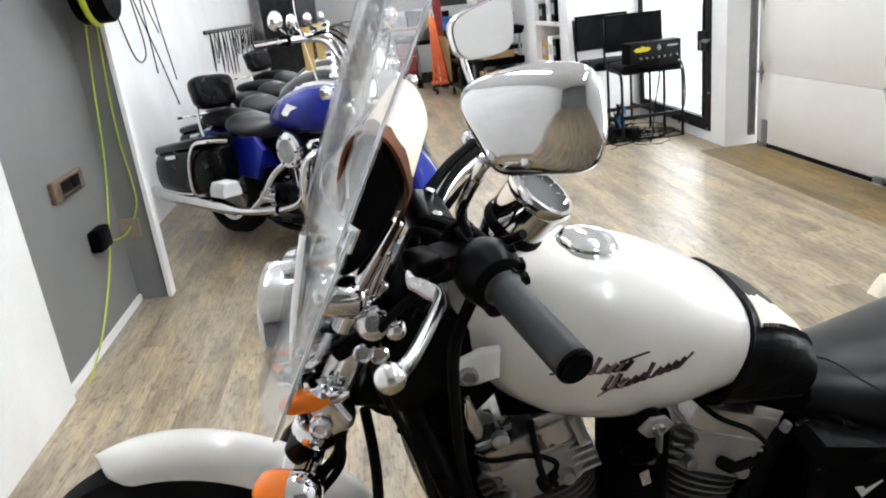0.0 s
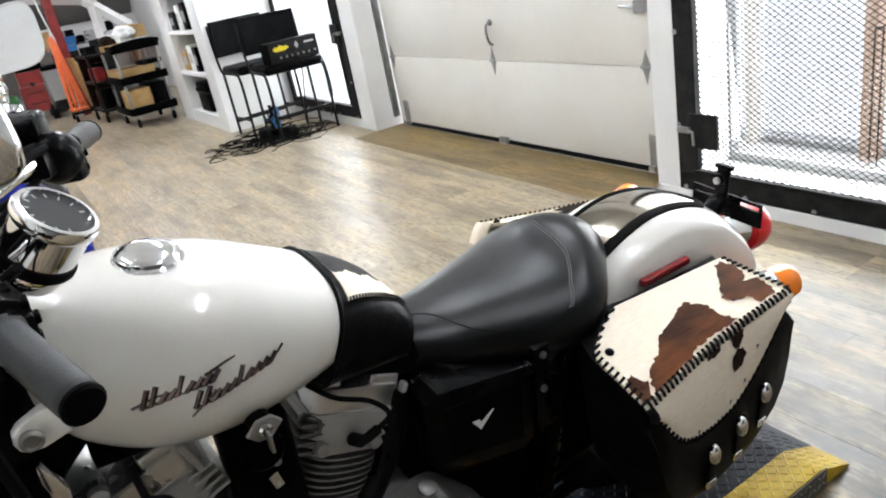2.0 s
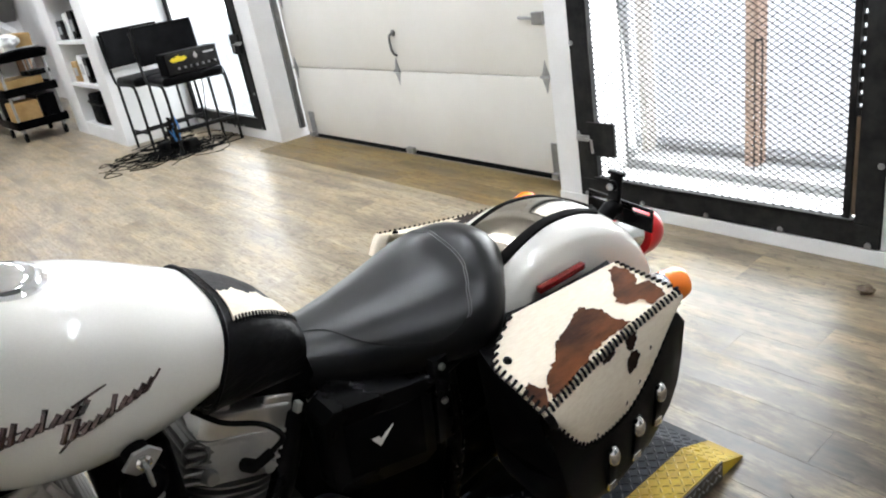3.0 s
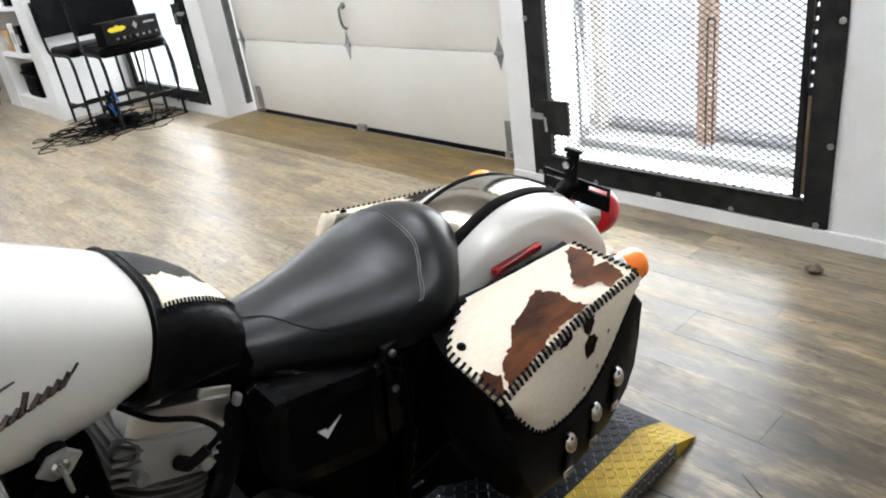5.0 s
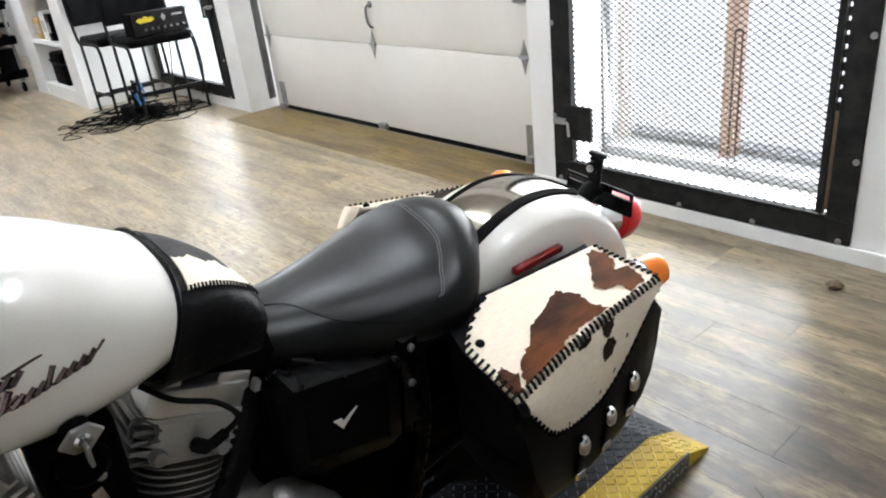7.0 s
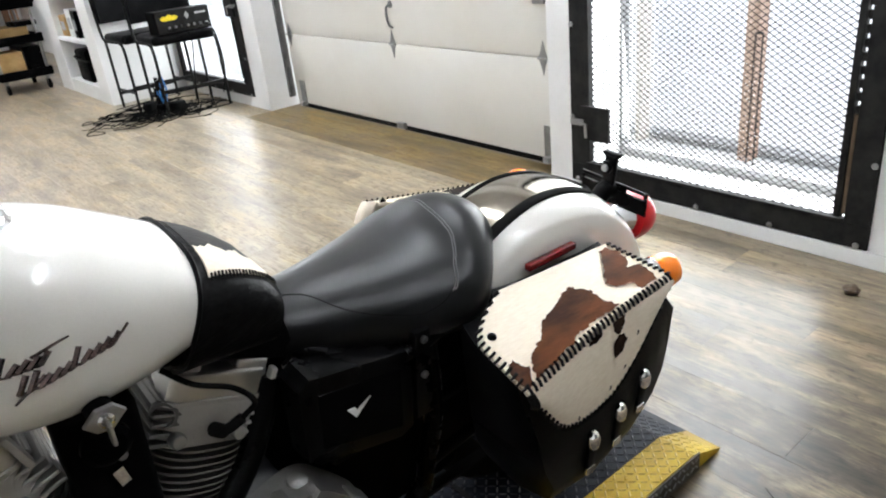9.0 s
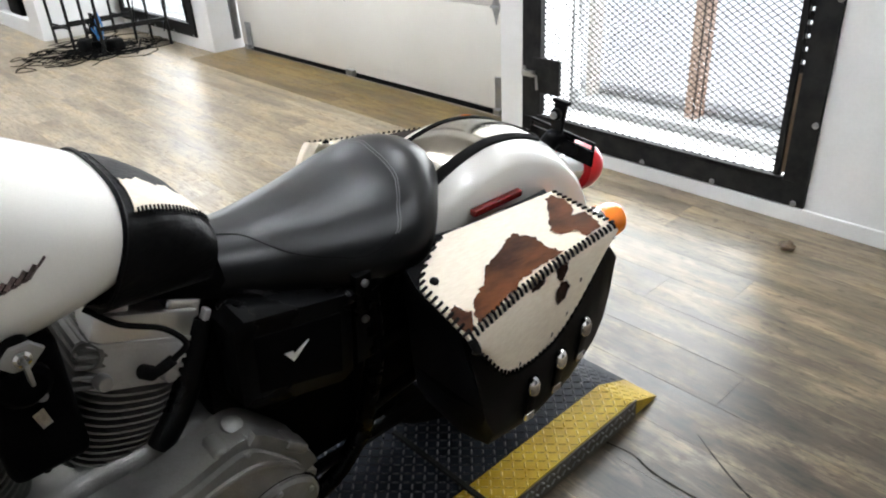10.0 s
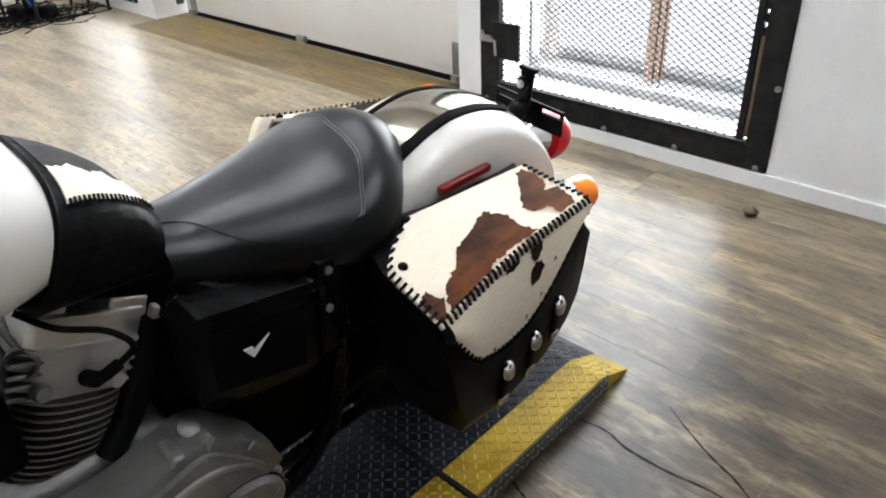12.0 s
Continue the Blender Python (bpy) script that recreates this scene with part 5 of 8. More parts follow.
for s in (-1, 1):
    bm = bm_new()
    p0, p1 = Vector((1.13, s * 0.145, 0.53)), Vector((1.24, s * 0.145, 0.36))
    pts = [p0.lerp(p1, k / 60) + 0.026 * (math.cos(k * 0.9) * Vector((0, 1, 0)) + math.sin(k * 0.9) * (p1 - p0).normalized().cross(Vector((0, 1, 0)))) for k in range(61)]
    tube(bm, pts, 0.005, 6)
    on("shock_spring", bm, M["black"], "black shock absorber spring")
# oil tank / side cover
bm = prism(bm_new(), [(0.728, 0.475), (0.725, 0.615), (0.745, 0.628), (0.915, 0.592), (0.925, 0.575), (0.925, 0.43), (0.90, 0.418), (0.745, 0.46)], Matrix(((1, 0, 0, 0), (0, 0, -1, -0.085), (0, 1, 0, 0), (0, 0, 0, 1))), 0.062, 0.007)
cover = on("side_cover", bm, M["black"], "glossy black side cover", 30)
bm = prism(bm_new(), [(0.755, 0.49), (0.755, 0.595), (0.90, 0.565), (0.90, 0.445)], Matrix(((1, 0, 0, 0), (0, 0, -1, -0.1455), (0, 1, 0, 0), (0, 0, 0, 1))), 0.004, 0.003)
on("cover_panel", bm, M["plastic"], "matt black cover panel", parent=cover)
bm = prism(bm_new(), [(0.798, 0.543), (0.812, 0.521), (0.840, 0.548), (0.826, 0.541), (0.815, 0.534), (0.812, 0.541)], Matrix(((1, 0, 0, 0), (0, 0, -1, -0.1492), (0, 1, 0, 0), (0, 0, 0, 1))), 0.0025)
on("cover_emblem", bm, M["paper"], "small silver wing-shaped emblem", parent=cover, sm=False)
for x, z in ((0.945, 0.60), (0.945, 0.53)):
    on("frame_bolt", lathe(bm_new(), ((0.0065, 0), (0.0065, 0.005), (0.004, 0.007)), axis_pose((x, -0.148, z), (0, -1, 0)), 10), M["steel_dark"])
bm = prism(bm_new(), [(0.93, 0.44), (0.93, 0.615), (0.96, 0.615), (0.965, 0.44)], Matrix(((1, 0, 0, 0), (0, 0, -1, -0.132), (0, 1, 0, 0), (0, 0, 0, 1))), 0.016, 0.003)
on("strut_plate", bm, M["black"], "black strut plate")
# battery box area, belt guard and swingarm clutter in the dark
# added black block, stands in for dark parts and shade under the seat
on("rear_fairing", box(bm_new(), (0.70, -0.098, 0.20), (1.07, 0.09, 0.60), 0.02, 2), M["plastic"], "added black filler for dark parts and shade below the seat")
bm = lathe(bm_new(), ((0.10, -0.006), (0.10, 0.006)), Matrix.Translation((RX, -0.105, RW)) @ Matrix.Rotation(radians(90), 4, "X"), 40)
on("belt_pulley", bm, M["black"], "black belt pulley")
bm = box(bm_new(), (0.78, -0.125, 0.415), (1.28, -0.10, 0.43), 0.005)
box(bm, (0.78, -0.125, 0.20), (1.28, -0.10, 0.21), 0.003)
on("drive_belt", bm, M["rubber"], "black drive belt")
# key switch and its bracket
bm = prism(bm_new(), [(-0.024, 0), (-0.008, 0.016), (0.012, 0.016), (0.024, 0.002), (0.006, -0.016), (-0.012, -0.014)], Matrix(((1, 0, 0, 0.490), (0, 0, -1, -0.150), (0, 1, 0, 0.722), (0, 0, 0, 1))), 0.006, 0.002)
ks = on("ignition_switch", bm, M["zinc"], "chrome ignition switch plate", 30)
on("key_ring", lathe(bm_new(), ((0.0095, 0), (0.0095, 0.004), (0.006, 0.006), (0.005, 0.002), (0, 0.002)), axis_pose((0.490, -0.156, 0.724), (0, -1, 0.1)), 16), M["chrome"], "chrome lock barrel", parent=ks)
on("key", box(bm_new(), (0.4875, -0.172, 0.694), (0.4925, -0.158, 0.724), 0.002), M["zinc"], "steel key", parent=ks)
bm = tube(bm_new(), [(0.490, -0.150, 0.722), (0.490, -0.05, 0.715)], 0.016, 10)
on("switch_body", bm, M["plastic"], parent=ks)
# black blocks and hoses behind the front cylinder
# added black block to hide rocker tops where the engine reads black
bm = prism(bm_new(), [(0.30, 0.735), (0.30, 0.715), (0.44, 0.700), (0.55, 0.712), (0.602, 0.692), (0.695, 0.652), (0.745, 0.622), (0.765, 0.632), (0.755, 0.69), (0.64, 0.72), (0.5, 0.735)], Matrix(((1, 0, 0, 0), (0, 0, -1, 0.07), (0, 1, 0, 0), (0, 0, 0, 1))), 0.147, 0.004)
on("wiring_tray", bm, M["plastic"], "added black block hiding the tops of the rocker covers", 35)
bm = bm_new()
for pts in (((0.335, -0.10, 0.72), (0.338, -0.12, 0.68), (0.345, -0.125, 0.64), (0.365, -0.115, 0.612)), ((0.46, -0.09, 0.72), (0.465, -0.10, 0.66), (0.47, -0.10, 0.58), (0.48, -0.10, 0.50))):
    on("cable", tube(bm_new(), curve(pts, 12), 0.005, 8), M["rubber"], "black cable at the engine")
# added black block, widened to mask head fins that should read dark
bm = obox(bm_new(), pose(0.488, -0.076, 0.60, 0, 0, 0), (0.096, 0.07, 0.20), 0.016, 3)
lathe(bm, ((0.030, 0), (0.030, 0.010), (0.022, 0.016), (0, 0.016)), axis_pose((0.488, -0.109, 0.655), (0, -1, 0)), 20)
on("ignition_coil", bm, M["plastic"], "added black block filling the dark gap between the cylinders", 35)
bm = prism(bm_new(), [(0.483, 0.612), (0.497, 0.617), (0.502, 0.590), (0.489, 0.586)], Matrix(((1, 0, 0, 0), (0, 0, -1, -0.118), (0, 1, 0, 0), (0, 0, 0, 1))), 0.003, 0.001)
on("metal_tab", bm, M["lever"], "small bright metal tab", 30)
on("tab_bolt", lathe(bm_new(), ((0.0065, 0), (0.0065, 0.006), (0.004, 0.008)), axis_pose((0.500, -0.116, 0.632), (0, -1, 0.1)), 10), M["zinc"], "steel bolt")
# tank mount lug
bm = prism(bm_new(), [(0.239, 0.812), (0.241, 0.823), (0.249, 0.831), (0.276, 0.842), (0.302, 0.842), (0.298, 0.800), (0.266, 0.793), (0.250, 0.794), (0.242, 0.801)], Matrix(((1, 0, 0, 0), (0, 0, -1, -0.086), (0, 1, 0, 0), (0, 0, 0, 1))), 0.014, 0.003)
on("tank_lug", bm, M["paint"], "white tank mounting lug", 30)
on("lug_bolt", lathe(bm_new(), ((0.0135, 0), (0.0135, 0.005), (0.010, 0.0075), (0.009, 0.004), (0, 0.004)), axis_pose((0.257, -0.1005, 0.812), (0, -1, 0)), 12), M["zinc"], "steel lug bolt")

# ---- front end, turned slightly to the right ----
for s in (-1, 1):
    bm = tube(bm_new(), [(0.155, s * 0.105, 0.90), (-0.02, s * 0.105, 0.60)], 0.0215, 16)
    on("fork_tube", turned(bm), M["chrome"], "chrome fork tube")
    bm = tube(bm_new(), [(-0.02, s * 0.105, 0.60), (-0.03, s * 0.105, 0.585), (-0.175, s * 0.105, 0.335), (-0.19, s * 0.105, 0.29)], [0.024, 0.029, 0.028, 0.022], 16)
    on("fork_slider", turned(bm), M["black"], "black fork slider")
bm = bm_new()
obox(bm, pose(0.145, 0, 0.885, 0, -30, 0), (0.075, 0.27, 0.028), 0.010, 2)
on("upper_clamp", turned(bm), M["black"], "black upper fork clamp")
bm = bm_new()
obox(bm, pose(0.07, 0, 0.74, 0, -30, 0), (0.09, 0.27, 0.035), 0.012, 2)
on("lower_clamp", turned(bm), M["black"], "black lower fork clamp")
on("front_fender", turned(sheet(bm_new(), rounded_tip(fender_grid(FX, FW, 0.351, 2, 113, 0.043, 44, 0.016, 0.034), 5), 0.003)), M["paint"], "pearl white front fender", 60)
for s in (-1, 1):
    bm = tube(bm_new(), [(-0.12, s * 0.085, 0.50), (-0.155, s * 0.09, 0.40)], 0.01, 8)
    on("fender_bracket", turned(bm), M["chrome"])
# steering neck, its gusset and the fittings before the tank
bm = prism(bm_new(), [(0.10, 0.752), (0.128, 0.81), (0.158, 0.888), (0.20, 0.895), (0.30, 0.845), (0.31, 0.745), (0.262, 0.70), (0.225, 0.705), (0.18, 0.738), (0.135, 0.742)], Matrix(((1, 0, 0, 0), (0, 0, -1, 0.055), (0, 1, 0, 0), (0, 0, 0, 1))), 0.11, 0.012)
on("neck_gusset", bm, M["black"], "black steering neck casting", 35)
bm = loft(bm_new(), [[(x0 + a_ * hw, v_, w_) for a_, v_ in ((-1, -0.05), (-0.6, -0.062), (0.6, -0.062), (1, -0.05), (1, 0.05), (-1, 0.05))] for x0, hw, w_ in ((0.226, 0.034, 0.75), (0.222, 0.036, 0.70), (0.226, 0.036, 0.62), (0.240, 0.038, 0.54), (0.262, 0.040, 0.47))])
on("regulator", bm, M["plastic"], "black finned regulator on the frame", 30)
for k in range(7):
    w_ = 0.50 + k * 0.032
    on("regulator_fin", box(bm_new(), (0.196, -0.070, w_), (0.262, -0.062, w_ + 0.006), 0.001), M["plastic"], sm=False)
bm = tube(bm_new(), curve([(0.168, -0.055, 0.705), (0.176, -0.058, 0.66), (0.190, -0.06, 0.60), (0.212, -0.06, 0.52), (0.245, -0.055, 0.44)], 18), 0.014, 12)
on("header_pipe", bm, M["chrome"], "chrome pipe before the frame")
bm = prism(bm_new(), [(0.248, 0.788), (0.256, 0.790), (0.262, 0.765), (0.270, 0.742), (0.268, 0.722), (0.258, 0.718), (0.250, 0.742), (0.246, 0.765)], Matrix(((1, 0, 0, 0), (0, 0, -1, -0.098), (0, 1, 0, -0.01), (0, 0, 0, 1))), 0.010, 0.003)
on("horn_bracket", bm, M["lever"], "bent bright metal bracket", 30)
bm = lathe(bm_new(), ((0.012, 0), (0.012, 0.012), (0.007, 0.016)), axis_pose((0.292, -0.098, 0.70), (0, -1, 0)), 12)
on("bracket_bolt", bm, M["zinc"], "steel bolt")
for x_, v_, w_, d_, r_, L_ in ((0.139, -0.157, 0.959, (0.8, 0.25, -0.25), 0.025, 0.062), (0.172, -0.147, 0.918, (0.2, -1, 0.3), 0.020, 0.03), (0.197, -0.141, 0.905, (0.1, -1, 0.2), 0.0125, 0.03)):
    bm = lathe(bm_new(), ((r_ * 0.15, -L_ * 0.5), (r_ * 0.7, -L_ * 0.42), (r_, -L_ * 0.15), (r_, L_ * 0.3), (r_ * 0.85, L_ * 0.42), (r_ * 0.45, L_ * 0.5)), axis_pose((x_, v_, w_), d_), 20)
    on("screen_fitting", turned(bm), M["chrome"], "chrome windshield fitting", 45)
bm = tube(bm_new(), curve([(0.135, -0.150, 0.915), (0.160, -0.154, 0.96), (0.186, -0.154, 1.00), (0.215, -0.152, 1.042)], 14), [0.012] * 5 + [0.010] * 10, 10)
on("screen_bracket", turned(bm), M["chrome"], "chrome windshield bracket")
bm = obox(bm_new(), pose(0.163, -0.140, 0.945, 8, -35, 12), (0.070, 0.014, 0.020), 0.006, 3)
obox(bm, pose(0.185, -0.138, 0.975, 8, -60, 12), (0.060, 0.012, 0.014), 0.005, 3)
on("screen_bracket", turned(bm), M["chrome"], "chrome windshield bracket")
for x_, w_ in ((0.156, 0.879), (0.174, 0.876)):
    bm = lathe(bm_new(), ((0.0125, -0.008), (0.0125, 0.004), (0.010, 0.008), (0.0085, 0.008), (0.008, 0.002), (0, 0.002)), axis_pose((x_, -0.147, w_), (0.1, -1, 0.15)), 18)
    on("ring_bolt", turned(bm), M["chrome"], "chrome ring bolt", 30)
bm = obox(bm_new(), pose(0.100, -0.135, 0.800, 0, -28, 0), (0.042, 0.040, 0.070), 0.012, 3)
on("fork_cover", turned(bm), M["chrome"], "chrome fork clamp cover")
bm = lathe(bm_new(), ((0.014, 0), (0.014, 0.006), (0.009, 0.010), (0.006, 0.007)), axis_pose((0.092, -0.158, 0.785), (0, -1, 0.1)), 14)
on("clamp_bolt", turned(bm), M["chrome"], "chrome clamp bolt")
bm = lathe(bm_new(), ((0.031, -0.011), (0.033, -0.008), (0.033, 0.008), (0.031, 0.011)), axis_pose((0.070, -0.105, 0.748), (0.5, 0, 0.866)), 20)
on("fork_clamp_ring", turned(bm), M["chrome"], "chrome fork clamp ring")
bm = tube(bm_new(), curve([(0.262, -0.19, 0.985), (0.235, -0.19, 0.92), (0.232, -0.155, 0.80), (0.238, -0.12, 0.66), (0.27, -0.11, 0.50)], 22), 0.0075, 8)
on("clutch_cable", bm, M["rubber"], "black clutch cable")
bm = tube(bm_new(), curve([(0.115, -0.14, 0.80), (0.105, -0.145, 0.74), (0.075, -0.14, 0.70), (0.05, -0.13, 0.64)], 14), 0.0075, 8)
on("brake_hose", turned(bm), M["rubber"], "black brake hose")
bm = tube(bm_new(), curve([(0.135, -0.10, 0.77), (0.140, -0.11, 0.70), (0.135, -0.11, 0.62), (0.12, -0.10, 0.55)], 14), 0.0075, 8)
on("brake_hose", turned(bm), M["rubber"], "black brake hose")

# headlamp
hp = axis_pose((0.062, 0, 0.855), (-1, 0, -0.08))
hl = on("headlamp", turned(lathe(bm_new(), ((0.012, -0.085), (0.045, -0.075), (0.072, -0.045), (0.085, 0.0), (0.086, 0.03), (0.089, 0.035), (0.089, 0.048), (0.080, 0.052)), hp, 36)), M["chrome"], "round chrome headlamp")
on("headlamp_lens", turned(lathe(bm_new(), ((0.080, 0.050), (0.06, 0.058), (0.03, 0.063), (0.0, 0.064)), hp, 36)), M["lens_clear"], "clear headlamp lens", parent=hl)
on("headlamp_reflector", turned(lathe(bm_new(), ((0.078, 0.045), (0.05, 0.01), (0.0, -0.01)), hp, 36)), M["chrome"], parent=hl)
on("headlamp_bracket", turned(obox(bm_new(), pose(0.10, 0, 0.955, 0, -10, 0), (0.13, 0.06, 0.02), 0.006)), M["chrome"], "chrome headlamp bracket")
signal(0.050, -0.180, 0.706, (-1, 0.1, 0), True, 0.029)
signal(0.050, 0.180, 0.706, (-1, -0.1, 0), True, 0.029)
for s in (-1, 1):
    on("signal_stalk", turned(tube(bm_new(), [(0.07, s * 0.10, 0.72), (0.068, s * 0.175, 0.71)], 0.008, 8)), M["chrome"])
# auxiliary amber lamp bracket above
signal(0.072, -0.124, 0.830, (-1, -0.1, 0), False, 0.013, 0.5)
on("signal_stalk", turned(tube(bm_new(), [(0.115, -0.085, 0.80), (0.105, -0.110, 0.791)], 0.008, 8)), M["chrome"])

# handlebar, given as it stands with the front turned
ENDS = {-1: (Vector((0.326, -0.340, 0.988)), Vector((0.288, -0.222, 1.006))), 1: (Vector((0.465, 0.392, 0.986)), Vector((0.418, 0.272, 1.004)))}
la, lb_ = ENDS[-1]
ra, rb = ENDS[1]
BAR = [la, lb_, Vector((0.262, -0.15, 1.025)), Vector((0.232, -0.085, 1.015)), Vector((0.232, -0.04, 0.99)), Vector((0.242, 0.03, 0.99)), Vector((0.285, 0.09, 1.015)), Vector((0.36, 0.17, 1.025)), rb, ra]
on("handlebar", tube(bm_new(), curve(BAR, 60), 0.0127, 12), M["chrome"], "chrome handlebar")
for s in (-1, 1):
    on("riser", turned(tube(bm_new(), [(0.185, s * 0.05, 0.89), (0.237, s * 0.05, 0.99)], [0.021, 0.017], 14)), M["black"], "black handlebar riser")
    a, b2 = ENDS[s]
    bm = bm_new()
    n = 26
    tube(bm, [a.lerp(b2, k / n) for k in range(n + 1)], [0.0165, 0.0185] + [0.0186] * (n - 3) + [0.0186, 0.0215], 20)
    on("grip", bm, M["grip"], "dark grey rubber grip")
    on("grip_end", lathe(bm_new(), ((0.0187, 0), (0.0187, 0.004), (0.016, 0.007), (0, 0.007)), axis_pose(a, a - b2), 20), M["plastic"], "black grip end")
    c = a.lerp(b2, 1.20 if s < 0 else 1.38)
    d = (b2 - a).normalized()
    bm = lathe(bm_new(), ((0.022, -0.022), (0.031, -0.018), (0.036, 0.0), (0.035, 0.020), (0.027, 0.034), (0.016, 0.040)), axis_pose(c, d), 24)
    obox(bm, Matrix.Translation(c + Vector((0.008, 0, -0.016))) @ d.to_track_quat("Y", "Z").to_matrix().to_4x4(), (0.046, 0.044, 0.046), 0.008, 2)
    sw = on("switch_housing", bm, M["black"], "glossy black switch housing", 35)
    for k, (dx, dw) in enumerate(((0.030, 0.012), (0.034, -0.006), (0.030, -0.026))):
        on("switch_button", obox(bm_new(), Matrix.Translation(c + Vector((dx, 0.006 * s, dw))), (0.010, 0.016, 0.009), 0.002), M["plastic"], parent=sw)
    p = c + d * 0.040
    bm = obox(bm_new(), Matrix.Translation(p + Vector((-0.022, 0, 0.0))) @ d.to_track_quat("Y", "Z").to_matrix().to_4x4(), (0.055, 0.036, 0.036), 0.008, 2)
    on("lever_perch", bm, M["black"], "black lever perch", 35)
    if s < 0:
        lev = [(0.196, -0.182, 1.010), (0.212, -0.198, 1.004), (0.224, -0.214, 1.0), (0.216, -0.240, 1.0), (0.199, -0.280, 1.0), (0.184, -0.312, 1.0), (0.174, -0.326, 1.0), (0.164, -0.334, 1.0)]
    else:
        q = p + Vector((-0.050, 0, -0.004))
        lev = [q, q - d * 0.03 + Vector((-0.014, 0, -0.004)), q - d * 0.07 + Vector((-0.022, 0, -0.010)), q - d * 0.125 + Vector((-0.030, 0, -0.014)), q - d * 0.155 + Vector((-0.040, 0, -0.015)), q - d * 0.175 + Vector((-0.052, 0, -0.016))]
    pts = curve(lev, 30)
    rings = []
    for k, c_ in enumerate(pts):
        dd = (pts[min(k + 1, 30)] - pts[max(k - 1, 0)]).normalized()
        up = Vector((0, 0, 1))
        sd = dd.cross(up).normalized()
        hw, hh = 0.0055, 0.0125 - 0.0045 * k / 30
        rings.append([c_ + sd * hw * math.cos(2 * math.pi * i / 14) + up * hh * math.copysign(abs(math.sin(2 * math.pi * i / 14)) ** 0.7, math.sin(2 * math.pi * i / 14)) for i in range(14)])
    bm = loft(bm_new(), rings)
    bmesh.ops.create_uvsphere(bm, u_segments=16, v_segments=12, radius=0.0145, matrix=Matrix.Translation(pts[-1]))
    on("clutch_lever" if s < 0 else "brake_lever", bm, M["lever"], "polished hand lever", 60)
    if s < 0:
        bm = obox(bm_new(), pose(0.212, -0.172, 1.022, 0, 8, 25), (0.036, 0.042, 0.026), 0.009, 3)
        on("lever_clamp", bm, M["black"], "black lever clamp")

bm = obox(bm_new(), pose(0.372, 0.245, 1.045, 0, 0, -20), (0.055, 0.060, 0.055), 0.008, 3)
on("brake_reservoir", bm, M["black"], "black brake fluid reservoir")

# mirrors


def mirror(c, yaw, pitch, s, hw, hh, base):
    c = Vector(c)
    ymat = Matrix.Translation(c) @ Matrix.Rotation(radians(yaw), 4, "Z") @ Matrix.Rotation(radians(pitch), 4, "Y")
    prof = []
    for k in range(96):
        a = 2 * math.pi * k / 96
        w_ = math.copysign(abs(math.cos(a)) ** 0.55, math.cos(a))
        h_ = math.copysign(abs(math.sin(a)) ** 0.55, math.sin(a))
        # taller outboard, pinched towards the stem
        prof.append((hw * w_ * (1 + 0.06 * h_), hh * (h_ * (1 + 0.16 * w_ * s) + 0.10 * w_ * s)))
    if s < 0:
        prof = rounded(((0.048, 0.026), (0.006, 0.045), (-0.044, 0.052), (-0.064, 0.044), (-0.071, 0.019), (-0.070, -0.012), (-0.058, -0.032), (-0.016, -0.040), (0.018, -0.041), (0.036, -0.012)), 9)
    rings = [[(0.0, w_, h_) for w_, h_ in prof]]
    for dx, f_ in [(-0.003, 1.015)] + [(-0.003 - 0.034 * math.sin(radians(a)), 1.015 * math.cos(radians(a)) ** 0.62) for a in (12, 24, 36, 47, 57, 66, 74, 80, 85, 88.5)]:
        rings.append([(dx, w_ * f_, h_ * f_) for w_, h_ in prof])
    sh = on("mirror", loft(bm_new(), [[ymat @ Vector(p) for p in r] for r in rings]), M["chrome"], "chrome rear-view mirror", 50)
    bm = loft(bm_new(), [[ymat @ Vector((0.0012, w_ * 0.955, h_ * 0.945)) for w_, h_ in prof], [ymat @ Vector((0.003, w_ * 0.95, h_ * 0.94)) for w_, h_ in prof]])
    on("mirror_glass", bm, M["mirror"], "mirror glass", parent=sh, sm=False)
    foot = ymat @ Vector((-0.034, -0.02 * s, -hh * 0.45))
    base = Vector(base)
    bm = tube(bm_new(), curve([base, base.lerp(foot, 0.4) + Vector((-0.012, 0, 0.0)), foot + Vector((-0.006, 0, -0.012)), foot], 16), 0.0058, 10)
    on("mirror_stem", bm, M["chrome"], "chrome mirror stem", parent=sh)
    bm = bm_new()
    for dv in (-0.018, 0.012):
        lathe(bm, ((0.0048, 0), (0.0048, 0.005), (0.002, 0.007)), axis_pose(ymat @ Vector((-0.031, dv, -hh * 0.42)), ymat.to_3x3() @ Vector((-1, 0, 0))), 10)
    on("mirror_bolt", bm, M["chrome"], parent=sh)


mirror((0.301, -0.291, 1.200), 50, -6, -1, 0.060, 0.043, (0.262, -0.185, 1.055))
mirror((0.393, 0.395, 1.146), -58, -6, 1, 0.070, 0.044, (0.375, 0.255, 1.03))

# gauge
gp = axis_pose((0.363, -0.086, 1.044), (0.58, -0.25, 0.77))
ga = on("speedometer", lathe(bm_new(), ((0.012, -0.088), (0.030, -0.082), (0.037, -0.062), (0.039, -0.03), (0.040, -0.004)), gp, 36), M["chrome"], "round chrome speedometer with a chrome bezel", 60)
on("gauge_bezel", lathe(bm_new(), ((0.0405, -0.008), (0.0435, -0.003), (0.0435, 0.004), (0.041, 0.008), (0.0365, 0.0085), (0.0365, 0.003)), gp, 36, False), M["chrome"], parent=ga)
